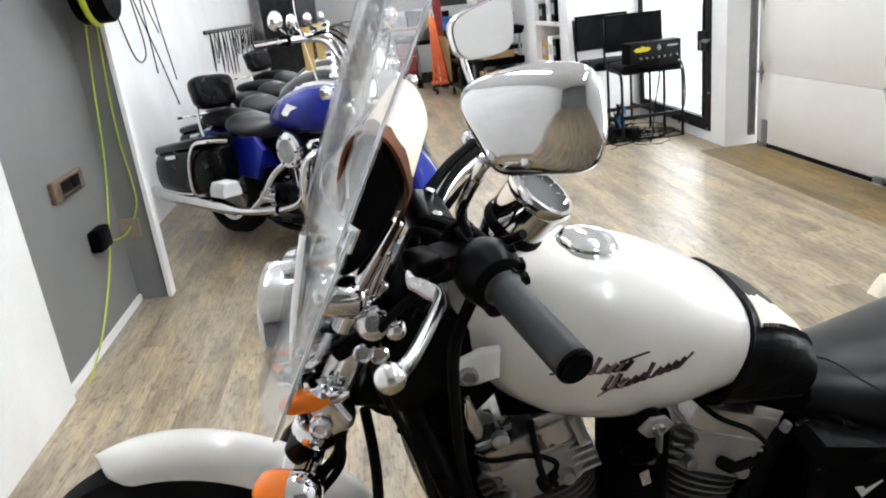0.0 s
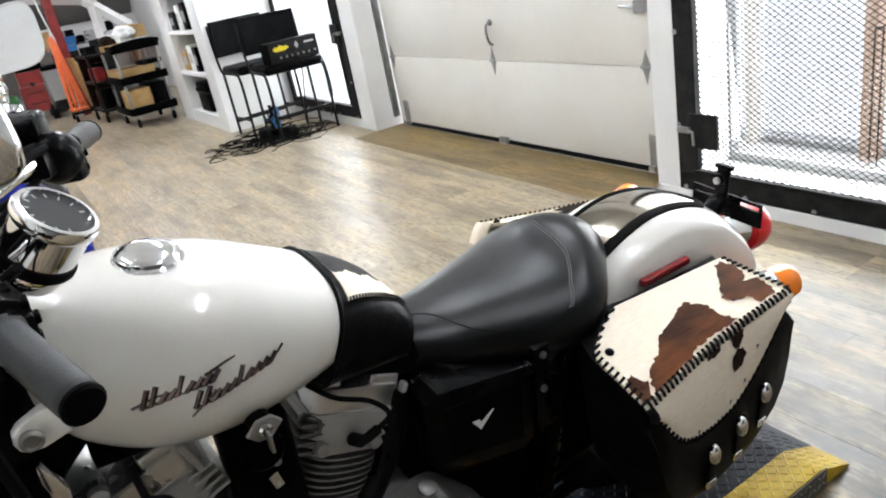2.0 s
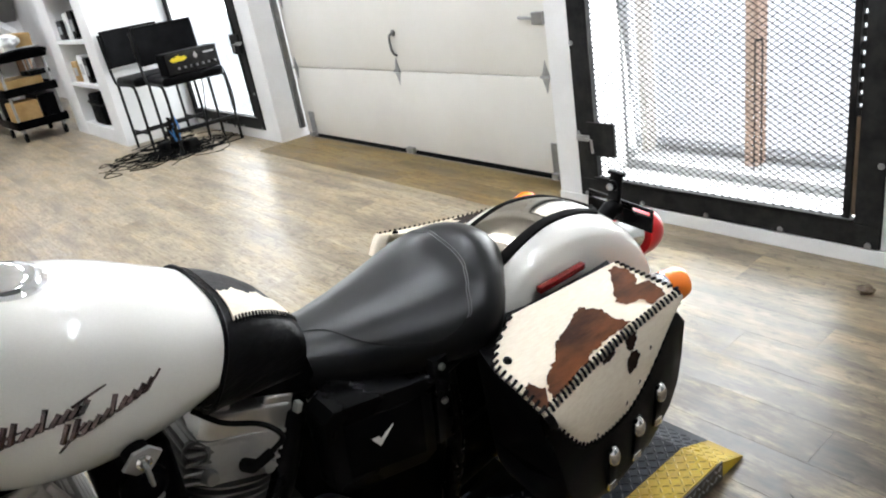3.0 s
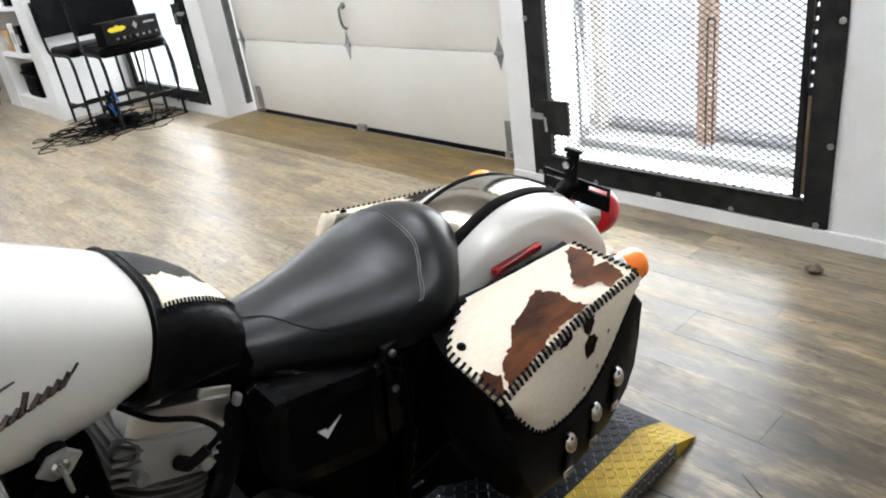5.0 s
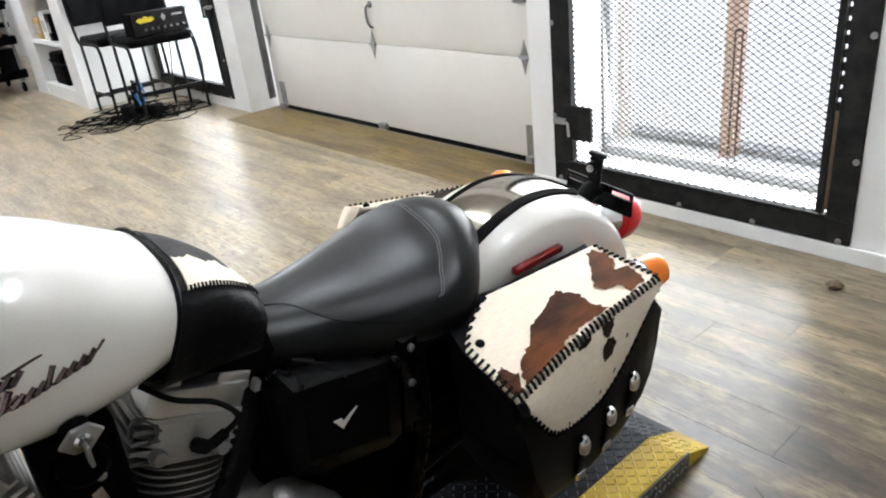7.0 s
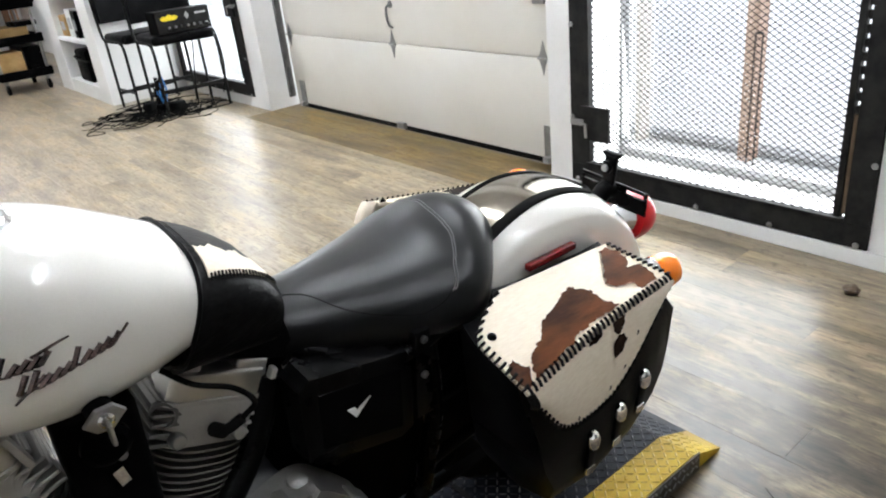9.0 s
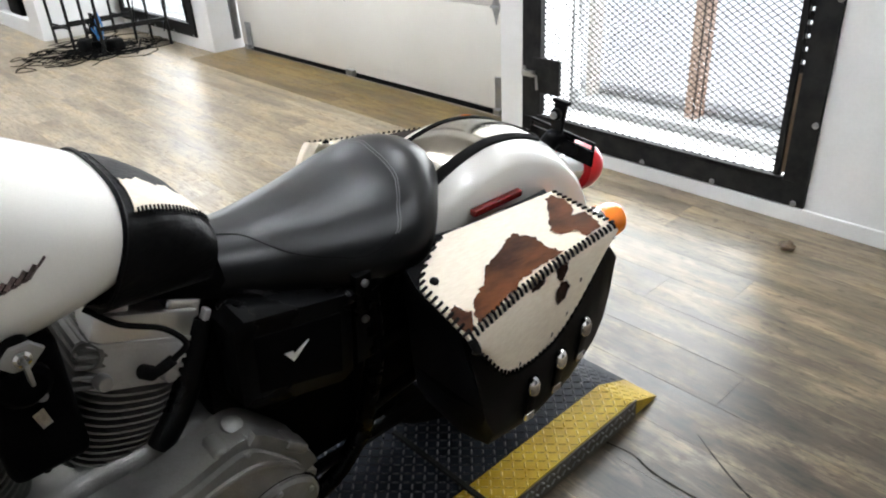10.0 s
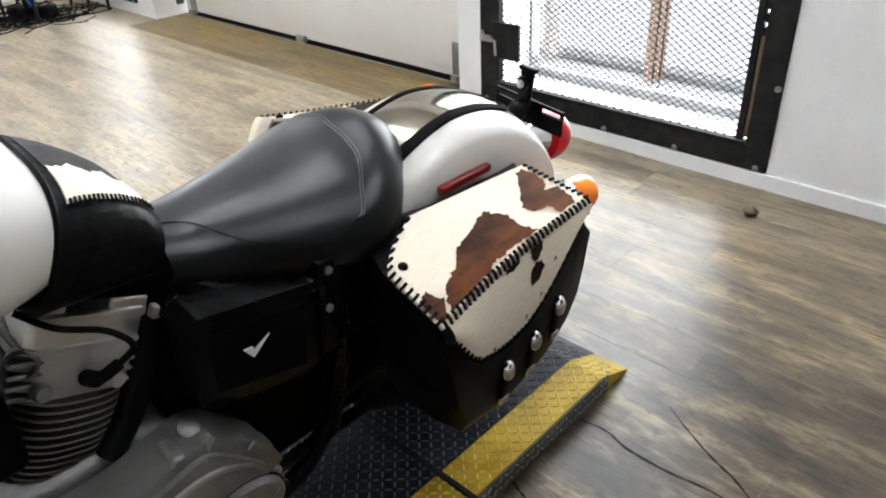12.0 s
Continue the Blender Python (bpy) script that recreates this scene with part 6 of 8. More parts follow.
on("gauge_seal", lathe(bm_new(), ((0.0385, -0.060), (0.0405, -0.056), (0.0405, -0.050), (0.0392, -0.046)), gp, 36), M["rubber"], "black rubber ring", parent=ga)
on("gauge_face", lathe(bm_new(), ((0.0375, 0.0), (0.0375, 0.004), (0.0, 0.0045)), gp, 36), M["glass_dial"], "dark dial", parent=ga)
bm = tube(bm_new(), [gp @ Vector((0, 0, -0.085)), (0.262, -0.035, 0.975)], 0.012, 10)
on("gauge_bracket", bm, M["black"], parent=ga)
bm = bm_new()
for k in range(11):
    a = radians(-40 + k * 26)
    obox(bm, gp @ Matrix.Rotation(a, 4, "Z") @ Matrix.Translation((0.030, 0, 0.0048)), (0.006, 0.0014, 0.0005))
on("dial_marks", bm, M["greylab"], "grey dial marks", parent=ga, sm=False)
# wiring strapped along the bar and the clamp over the risers
for k, (dv, dw) in enumerate(((0.012, 0.013), (-0.006, 0.017), (-0.018, 0.004))):
    on("bar_cable", tube(bm_new(), curve([p_ + Vector((dv, 0, dw)) for p_ in BAR[1:9]], 44), 0.0058, 8), M["rubber"], "black cable strapped along the bar")
on("bar_clamp", obox(bm_new(), pose(0.236, -0.006, 0.996, 0, 18, 6), (0.052, 0.125, 0.040), 0.012, 3), M["black"], "black handlebar clamp", 35)
for v_ in (-0.045, 0.033):
    on("clamp_bolt", lathe(bm_new(), ((0.007, 0), (0.007, 0.006), (0.004, 0.008)), axis_pose((0.243, v_, 1.014), (0.3, 0, 1)), 12), M["chrome"], "chrome clamp bolt")
for k in (14, 30):
    p_, d_ = curve(BAR, 60)[k], (curve(BAR, 60)[k + 1] - curve(BAR, 60)[k - 1]).normalized()
    on("cable_tie", lathe(bm_new(), ((0.0215, -0.004), (0.0225, 0.0), (0.0215, 0.004)), axis_pose(p_ + Vector((-0.002, 0, 0.005)), d_), 16), M["plastic"], "black cable tie")

# windshield: upper and lower clear panels with a metal band


def screen(w0, w1, n, out=0.0):
    grid = []
    for i in range(n + 1):
        w = w0 + (w1 - w0) * i / n
        k = (w - 0.80) / 0.55
        half = 0.255 * (0.72 + 0.55 * k - 0.45 * k * k)
        row_ = []
        for j in range(17):
            s_ = -1 + 2 * j / 16
            x = -0.017 + 0.44 * (w - 0.80) + 0.055 * s_ * s_ - (0.008 + 0.042 * k) * s_ + out
            row_.append((x, half * s_, w))
        grid.append(row_)
    return grid


ws = on("windshield", turned(sheet(bm_new(), screen(0.785, 1.06, 12), 0.005)), M["acrylic"], "tall clear windshield", 60)
on("upper_screen", turned(sheet(bm_new(), screen(1.045, 1.42, 16, -0.008), 0.005)), M["acrylic"], "clear upper screen", 60, parent=ws)
for grid, nm in ((screen(0.785, 1.06, 24), "screen_edge"), (screen(1.045, 1.42, 24, -0.008), "screen_edge")):
    for col in (0, -1):
        on(nm, turned(tube(bm_new(), [r[col] for r in grid], 0.0020, 6)), M["acrylic_edge"], "polished screen edge", parent=ws)
band = [screen(w, w + 0.001, 1, 0.006)[0] for w in (1.035, 1.048, 1.061)]
on("screen_band", turned(sheet(bm_new(), band, 0.003)), M["chrome"], "chrome band across the windshield", parent=ws)
for w in (0.90, 0.97, 1.048):
    for s in (0, 16):
        p = Vector(screen(w, w + 0.001, 1, 0.004)[0][1 if s == 0 else 15])
        on("screen_bolt", turned(lathe(bm_new(), ((0.008, 0), (0.008, 0.004), (0.004, 0.008)), axis_pose(p, (1, 0, 0)), 10)), M["chrome"], parent=ws)
for s in (-1, 1):
    bm = tube(bm_new(), curve([(0.06, s * 0.115, 0.76), (0.07, s * 0.15, 0.84), (0.085, s * 0.155, 0.93), (0.11, s * 0.14, 1.03)], 14), 0.007, 8)
    on("screen_mount", turned(bm), M["chrome"], "chrome windshield mount")
    bm = obox(bm_new(), pose(0.095, s * 0.12, 0.80, 0, -30, 0), (0.03, 0.035, 0.05), 0.006)
    on("mount_clamp", turned(bm), M["chrome"], "chrome clamp")

# pouch inside the windshield with a hide cover
def pouch_ring(v, e, grow=0.0):
    """Egg-shaped section of the pouch, open side down and forwards."""
    ring = []
    for i in range(28):
        a = 2 * math.pi * i / 28
        c_, s_ = math.cos(a), math.sin(a)
        up = (0.066 if s_ > 0 else 0.095) * e + grow
        ring.append((0.199 + (0.030 * e + grow) * c_ + (0.045 * s_ if s_ < 0 else 0.0), v, 1.075 + up * s_))
    return ring


rings = [pouch_ring(-0.176 + 0.345 * k / 12, 1 - 0.12 * abs(k / 6 - 1) ** 8) for k in range(13)]
pouch = on("windshield_pouch", turned(loft(bm_new(), rings)), M["leather"], "black leather windshield pouch with a cowhide cover", 50)


def pouch_skin(a, v, out):
    c_, s_ = math.cos(a), math.sin(a)
    return (0.199 + (0.032 + out) * c_ + (0.045 * s_ if s_ < 0 else 0.0), v, 1.075 + ((0.068 if s_ > 0 else 0.095) + out) * s_)


grid = [[pouch_skin(radians(-14 + i * 11.5), -0.150 + 0.33 * k / 14, 0.003) for k in range(15)] for i in range(18)]
on("pouch_cover", turned(sheet(bm_new(), grid, 0.005)), M["hide_pale"], "cream hide pouch cover", 60, parent=pouch)
grid = [[pouch_skin(radians(-40 + i * 9), -0.176 + (0.040 + 0.014 * (i / 25) + 0.010 * math.sin(i * 1.9) + 0.006 * math.sin(i * 4.3)) * k / 5, 0.006) for k in range(6)] for i in range(26)]
on("pouch_cover", turned(sheet(bm_new(), grid, 0.004)), M["brownhide"], "reddish brown hide edge of the cover", 60, parent=pouch)
grid = [[pouch_skin(radians(100 + i * 9), -0.148 + (0.10 + 0.02 * math.sin(i * 1.3)) * k / 5, 0.0095) for k in range(6)] for i in range(7)]
on("hide_marking", turned(sheet(bm_new(), grid, 0.001)), M["brownhide"], "brown hair marking on the hide", 60, parent=pouch)
# cables from the bars
for pts in (((0.34, -0.20, 1.02), (0.24, -0.20, 0.98), (0.16, -0.13, 0.86), (0.20, -0.12, 0.70), (0.24, -0.13, 0.50)), ((0.35, -0.19, 1.03), (0.26, -0.10, 0.96), (0.20, -0.05, 0.86), (0.26, 0.0, 0.76)), ((0.35, 0.19, 1.03), (0.25, 0.12, 0.96), (0.18, 0.06, 0.85), (0.25, 0.05, 0.75)),
            ((0.33, 0.2, 1.01), (0.2, 0.2, 0.95), (0.12, 0.14, 0.82), (0.0, 0.12, 0.6)), ((0.08, -0.13, 0.84), (0.11, -0.15, 0.74), (0.06, -0.14, 0.66), (0.02, -0.12, 0.58))):
    on("control_cable", turned(tube(bm_new(), curve(pts, 24), 0.0055, 8)), M["rubber"], "black control cable")
# side stand
bm = tube(bm_new(), [(0.62, -0.13, 0.17), (0.50, -0.33, -0.022)], 0.011, 10)
obox(bm, pose(0.495, -0.335, -0.044, -8, 0, 0), (0.07, 0.05, 0.008), 0.002)
on("side_stand", bm, M["black"], "black side stand")
bm = tube(bm_new(), [(0.44, -0.12, 0.26), (0.44, -0.26, 0.26)], 0.013, 10)
tube(bm, [(0.44, -0.20, 0.26), (0.44, -0.32, 0.265)], 0.021, 12)
on("footpeg", bm, M["rubber"], "black rubber footpeg")
bm = tube(bm_new(), curve([(0.36, -0.17, 0.33), (0.45, -0.19, 0.38), (0.56, -0.2, 0.36)], 10), 0.006, 8)
tube(bm, [(0.36, -0.17, 0.33), (0.36, -0.25, 0.33)], 0.012, 10)
on("shift_lever", bm, M["chrome"], "chrome shift lever")
# exhaust on the far side
bm = tube(bm_new(), curve([(0.30, 0.06, 0.60), (0.25, 0.12, 0.50), (0.30, 0.17, 0.30), (0.50, 0.19, 0.22), (0.85, 0.20, 0.22), (1.45, 0.20, 0.25)], 40), [0.022] * 20 + [0.022 + 0.018 * min(1, k / 4) for k in range(21)], 14)
on("exhaust", bm, M["chrome"], "chrome exhaust pipe")

# ---- lift plate under the motorcycle ----
lift = thing("lift_platform", "low chequer-plate motorcycle lift with yellow edge stripes", "platform", "", pose(0, 1.30, 0))
PA, PB, PE = -0.55, 1.585, 1.70        # start, where the ramp begins, ramp end
NEAR, FAR, STRIPE = -0.322, 0.44, 0.092


def plate_z(x):
    return 0.058 if x < PB else 0.058 - (x - PB) / (PE - PB) * 0.05


for name, v0, v1, m, lab in (("deck", NEAR + STRIPE, FAR - STRIPE, M["plate"], "dark chequer-plate deck"), ("edge_stripe", NEAR, NEAR + STRIPE - 0.001, M["plate_yellow"], "yellow painted chequer-plate edge"), ("edge_stripe", FAR - STRIPE + 0.001, FAR, M["plate_yellow"], "yellow painted chequer-plate edge")):
    bm = bm_new()
    for a, b2 in ((PA, PB), (PB, PE)):
        vs = [bm.verts.new((x, v, z)) for x, v, z in ((a, v0, plate_z(a)), (b2, v0, plate_z(b2)), (b2, v1, plate_z(b2)), (a, v1, plate_z(a)), (a, v0, 0.004), (b2, v0, 0.003), (b2, v1, 0.003), (a, v1, 0.004))]
        for f_ in ((0, 1, 2, 3), (7, 6, 5, 4), (0, 4, 5, 1), (1, 5, 6, 2), (2, 6, 7, 3), (3, 7, 4, 0)):
            bm.faces.new([vs[i] for i in f_])
    part(name, bm, m, lift, lab, sm=False)


def treads(v0, v1, x0, side=False):
    """Raised lozenge treads in the two crossed directions."""
    bm = bm_new()
    p = 0.0172
    nx, nv = int((PE - x0 - 0.02) / p), max(1, int((v1 - v0) / p))
    for i in range(nx):
        for j in range(nv):
            x, v = x0 + (i + 0.5) * p, v0 + (j + 0.5) * (v1 - v0) / nv
            a = 45 if (i + j) % 2 else -45
            if side:
                if x > 1.60:
                    continue
                c = Matrix(((1, 0, 0, x), (0, 0, -1, NEAR - 0.004), (0, 1, 0, 0.010 + (j + 0.5) * 0.0215), (0, 0, 0, 1))) @ Matrix.Rotation(radians(a), 4, "Z")
            else:
                tilt = math.atan2(0.05, PE - PB) if x > PB else 0
                c = Matrix.Translation((x, v, plate_z(x))) @ Matrix.Rotation(tilt, 4, "Y") @ Matrix.Rotation(radians(a), 4, "Z")
            L, W, Hh = 0.0092, 0.0025, 0.0024
            q = [(-L, 0, 0), (-L * 0.5, -W, 0), (L * 0.5, -W, 0), (L, 0, 0), (L * 0.5, W, 0), (-L * 0.5, W, 0), (-L * 0.6, 0, Hh), (L * 0.6, 0, Hh)]
            vs = [bm.verts.new(c @ Vector(z)) for z in q]
            for f_ in ((0, 1, 6), (1, 2, 7, 6), (2, 3, 7), (3, 4, 7), (4, 5, 6, 7), (5, 0, 6)):
                bm.faces.new([vs[k] for k in f_])
    return bm


part("deck_tread", treads(NEAR + STRIPE, 0.30, 0.62), M["plate_glint"], lift, "raised dark treads", sm=False)["kind"] = "stuff"
part("stripe_tread", treads(NEAR, NEAR + STRIPE, 0.62), M["yellow_glint"], lift, "raised yellow treads", sm=False)["kind"] = "stuff"
part("side_tread", treads(0, 0.047, 0.62, True), M["plate_worn"], lift, "raised treads on the plate's side", sm=False)["kind"] = "stuff"
bm = box(bm_new(), (PA, NEAR - 0.004, 0.003), (PB + 0.02, NEAR - 0.0005, 0.055))
part("side_skirt", bm, M["skirt"], lift, "worn dark steel side skirt", sm=False)
bm = box(bm_new(), (1.128, NEAR - 0.008, 0.050), (1.140, 0.0, 0.0665), 0.002)
part("joint_bar", bm, M["steel_black"], lift, "black bar over the deck joint", sm=False)

# ---- parked motorcycles along the left wall ----


def tourer(name, label, at, body, rack, bags, screen_on, tag=False):
    """A heavy touring motorcycle; x forwards, y to its left, the rear tyre's contact at the origin."""
    b = thing(name, label, "motorcycle", "parked motorcycles")
    P = lambda n, bm, m, lab="", par=None, ang=45: part(n, bm, m, par or b, lab, ang)
    RXX = Matrix.Rotation(radians(-90), 4, "X")
    for bx, r, w in ((0.0, 0.315, 0.15), (1.40, 0.325, 0.12)):
        m = Matrix.Translation((bx, 0, r)) @ RXX
        wh = P("wheel", lathe(bm_new(), ((0.05, -0.06), (0.055, 0.06)), m, 18), M["alloy"], "alloy wheel with black tyre")
        P("tyre", lathe(bm_new(), [(r * 0.68, -w * 0.42), (r * 0.8, -w * 0.5), (r * 0.93, -w * 0.44), (r, 0), (r * 0.93, w * 0.44), (r * 0.8, w * 0.5), (r * 0.68, w * 0.42)], m, 44, False), M["rubber"], "", wh)
        P("rim", lathe(bm_new(), ((r * 0.7, -w * 0.4), (r * 0.6, -w * 0.3), (r * 0.6, w * 0.3), (r * 0.7, w * 0.4)), m, 40, False), M["chrome"], "", wh)
        bm = bm_new()
        for k in range(9):
            a = 2 * math.pi * k / 9
            tube(bm, [m @ Vector((0.05 * math.cos(a), 0.05 * math.sin(a), 0)), m @ Vector((r * 0.62 * math.cos(a), r * 0.62 * math.sin(a), 0))], 0.010, 6)
        P("spokes", bm, M["alloy"], "", wh)
        P("brake_disc", lathe(bm_new(), ((0.14, -0.09), (0.14, -0.085), (0.09, -0.085), (0.09, -0.09)), m, 32), M["zinc"], "", wh)
    P("rear_fender", sheet(bm_new(), fender_grid(0.0, 0.32, 0.40, 20, 190, 0.12, 24, 0.10, 0.05), 0.004), body, "painted rear fender", None, 60)
    P("front_fender", sheet(bm_new(), fender_grid(1.40, 0.325, 0.375, -5, 165, 0.085, 26, 0.09, 0.05), 0.004), body, "painted front fender", None, 60)
    # tank, seat, side covers
    rows_ = ((0.56, 0.07, 0.72, 0.80), (0.63, 0.11, 0.70, 0.855), (0.75, 0.145, 0.69, 0.91), (0.85, 0.155, 0.69, 0.935), (0.98, 0.165, 0.69, 0.95), (1.10, 0.15, 0.70, 0.945), (1.19, 0.11, 0.74, 0.92), (1.23, 0.06, 0.79, 0.88))
    P("fuel_tank", loft(bm_new(), [hull_ring(*r, 32) for r in smooth_rows(rows_, 24)]), body, "glossy painted fuel tank", None, 60)
    P("tank_emblem", prism(bm_new(), [(0.80, 0.80), (0.86, 0.85), (0.95, 0.83), (0.88, 0.815), (0.84, 0.77)], Matrix(((1, 0, 0, 0), (0, 0, -1, -0.148), (0, 1, 0, 0.01), (0, 0, 0, 1))), 0.012, 0.002), M["chrome"], "chrome tank emblem")
    P("tank_console", loft(bm_new(), [hull_ring(x, 0.035, z - 0.02, z + 0.018, 16) for x, z in ((0.74, 0.895), (0.85, 0.94), (1.0, 0.955), (1.12, 0.945))]), M["chrome"], "chrome tank console")
    rows_ = ((0.20, 0.13, 0.69, 0.79), (0.25, 0.16, 0.67, 0.79), (0.32, 0.17, 0.665, 0.765), (0.45, 0.175, 0.655, 0.745), (0.58, 0.15, 0.66, 0.755), (0.70, 0.09, 0.70, 0.79))
    P("seat", loft(bm_new(), [hull_ring(*r, 32) for r in smooth_rows(rows_, 20)]), M["leather_seat"], "black leather seat", None, 60)
    rows_ = ((-0.08, 0.12, 0.72, 0.79), (0.0, 0.15, 0.71, 0.805), (0.13, 0.155, 0.705, 0.81), (0.24, 0.14, 0.70, 0.79))
    P("pillion_seat", loft(bm_new(), [hull_ring(*r, 28) for r in smooth_rows(rows_, 14)]), M["leather"], "black leather pillion seat", None, 60)
    if rack:
        bm = loft(bm_new(), [[pose(-0.09, 0, 0.915, 0, -12, 0) @ Vector((x_, f_ * 0.145 * math.copysign(abs(math.cos(q)) ** 0.5, math.cos(q)) * (1 + 0.08 * math.sin(q)), f_ * 0.105 * math.copysign(abs(math.sin(q)) ** 0.5, math.sin(q)))) for q in [2 * math.pi * i / 40 for i in range(40)]] for x_, f_ in ((-0.040, 0.80), (-0.046, 0.90), (-0.038, 0.97), (-0.01, 1.0), (0.025, 0.99), (0.045, 0.94), (0.055, 0.84), (0.058, 0.6), (0.058, 0.2))])
        P("backrest", bm, M["gloss_black"], "padded black backrest", None, 60)
        bm = bm_new()
        for s in (-1, 1):
            tube(bm, curve([(0.0, s * 0.15, 0.60), (-0.05, s * 0.15, 0.72), (-0.11, s * 0.11, 0.88), (-0.12, s * 0.08, 0.95)], 12), 0.010, 8)
            tube(bm, [(-0.09, s * 0.10, 0.76), (-0.33, s * 0.10, 0.76)], 0.008, 8)
        tube(bm, [(-0.33, -0.14, 0.76), (-0.33, 0.14, 0.76)], 0.010, 8)
        P("luggage_rack", bm, M["chrome"], "chrome luggage rack")
    for s in (-1, 1):
        P("side_cover", prism(bm_new(), [(0.28, 0.44), (0.30, 0.66), (0.52, 0.68), (0.60, 0.60), (0.50, 0.42)], Matrix(((1, 0, 0, 0), (0, 0, -1, s * 0.14 + (0.03 if s > 0 else 0)), (0, 1, 0, 0), (0, 0, 0, 1))), 0.03, 0.01), body, "painted side cover")
        if bags:
            B = 0.14
            rings = []
            for x, lo, hi, w in ((-0.43, 0.40, 0.52, 0.07), (-0.42, 0.35, 0.56, 0.10), (-0.39, 0.33, 0.58, 0.11), (-0.25, 0.33, 0.605, 0.112), (0.0, 0.33, 0.64, 0.108), (0.15, 0.35, 0.66, 0.10), (0.22, 0.39, 0.645, 0.08), (0.235, 0.44, 0.61, 0.06)):
                rings.append([(x + B, s * 0.27 + w * c_, (lo + hi) / 2 + (hi - lo) / 2 * z_) for c_, z_ in [(math.copysign(abs(math.cos(q)) ** 0.6, math.cos(q)), math.copysign(abs(math.sin(q)) ** 0.6, math.sin(q))) for q in [2 * math.pi * i / 28 for i in range(28)]]])
            bag = P("pannier", loft(bm_new(), rings), M["gloss_black"], "black leather-covered pannier", None, 60)
            P("pannier_lid", loft(bm_new(), [[(x + B, s * 0.27 + w * c_, 0.582 + 0.15 * (x + 0.42) + h_ * z_) for c_, z_ in [(math.copysign(abs(math.cos(q)) ** 0.6, math.cos(q)), math.copysign(abs(math.sin(q)) ** 0.6, math.sin(q))) for q in [2 * math.pi * i / 24 for i in range(24)]]] for x, w, h_ in ((-0.42, 0.07, 0.02), (-0.38, 0.105, 0.030), (0.0, 0.112, 0.034), (0.2, 0.10, 0.030), (0.24, 0.06, 0.02))]), M["gloss_black"], "curved pannier lid", bag, 60)
            for yy in (-0.045, 0.045):
                P("buckle", tube(bm_new(), [Vector((-0.445 + B, s * 0.27 + yy + 0.024 * math.cos(q), 0.46 + 0.034 * math.sin(q))) for q in [2 * math.pi * i / 16 for i in range(16)]], 0.008, 6, closed=True), M["chrome"], "chrome ring buckle", bag)
            P("pannier_badge", obox(bm_new(), pose(-0.20 + B, s * 0.380, 0.560, 0, -8, 0), (0.12, 0.006, 0.022), 0.004), M["chrome"], "chrome pannier badge", bag)
            bm = tube(bm_new(), curve([(0.16, s * 0.30, 0.34), (0.14, s * 0.375, 0.36), (0.16, s * 0.39, 0.52), (0.24, s * 0.39, 0.645), (0.38, s * 0.385, 0.675), (0.46, s * 0.30, 0.67)], 30), 0.011, 10)
            P("pannier_guard", bm, M["chrome"], "chrome pannier guard")
            bm = tube(bm_new(), curve([(0.26, s * 0.20, 0.34), (0.0, s * 0.33, 0.33), (-0.3, s * 0.32, 0.33)], 16), 0.009, 8)
            P("pannier_rail", bm, M["chrome"], "chrome lower rail")
        # exhaust, footboards, guards
        bm = tube(bm_new(), curve([(0.70, s * 0.20, 0.27), (0.45, s * 0.26, 0.25), (0.2, s * 0.28, 0.27), (-0.1, s * 0.285, 0.285), (-0.50, s * 0.285, 0.29)], 34), [0.024] * 10 + [0.024 + 0.022 * min(1, k / 5) for k in range(25)], 16)
        P("exhaust", bm, M["chrome"], "long chrome exhaust pipe")
        P("footboard", box(bm_new(), (0.86, s * 0.32 - 0.05, 0.27), (1.14, s * 0.32 + 0.05, 0.29), 0.008), M["black"], "black footboard")
        P("pillion_step", loft(bm_new(), [[(x_, s * 0.38 + v_, 0.375 + (z_ - 0.375) * h_) for v_, z_ in ((-0.06, 0.375), (0.06, 0.375), (0.06, 0.415), (0.045, 0.455), (-0.045, 0.455), (-0.06, 0.415))] for x_, h_ in ((0.425, 0.9), (0.435, 1.0), (0.545, 1.0), (0.555, 0.9))]), M["paper"], "pale passenger step")
        bm = tube(bm_new(), curve([(1.20, s * 0.06, 0.66), (1.20, s * 0.30, 0.63), (1.17, s * 0.36, 0.52), (1.17, s * 0.34, 0.34), (1.16, s * 0.14, 0.22)], 30), 0.016, 12)
        P("engine_guard", bm, M["chrome"], "chrome engine guard")
        bm = tube(bm_new(), [(1.30, s * 0.13, 0.86), (1.41, s * 0.12, 0.34)], [0.026, 0.032], 14)
        P("fork_leg", bm, M["chrome"], "chrome fork leg")
    # engine
    for dx, tilt in ((-0.11, -22), (0.11, 22)):
        m = Matrix.Translation((0.86 + dx * 0.4, 0, 0.36)) @ Matrix.Rotation(radians(tilt), 4, "Y")
        bm = bm_new()
        for k in range(9):
            obox(bm, m @ Matrix.Translation((0, 0, 0.05 + k * 0.017)), (0.155, 0.17, 0.008), 0.003, 1)
        P("cooling_fins", bm, M["black"], "black finned cylinder")
        P("rocker_box", obox(bm_new(), m @ Matrix.Translation((0, 0, 0.245)), (0.165, 0.18, 0.075), 0.02, 3), M["chrome"], "chrome rocker cover")
    P("crankcase", box(bm_new(), (0.58, -0.14, 0.17), (1.06, 0.15, 0.40), 0.04, 3), M["black"], "black crankcase")
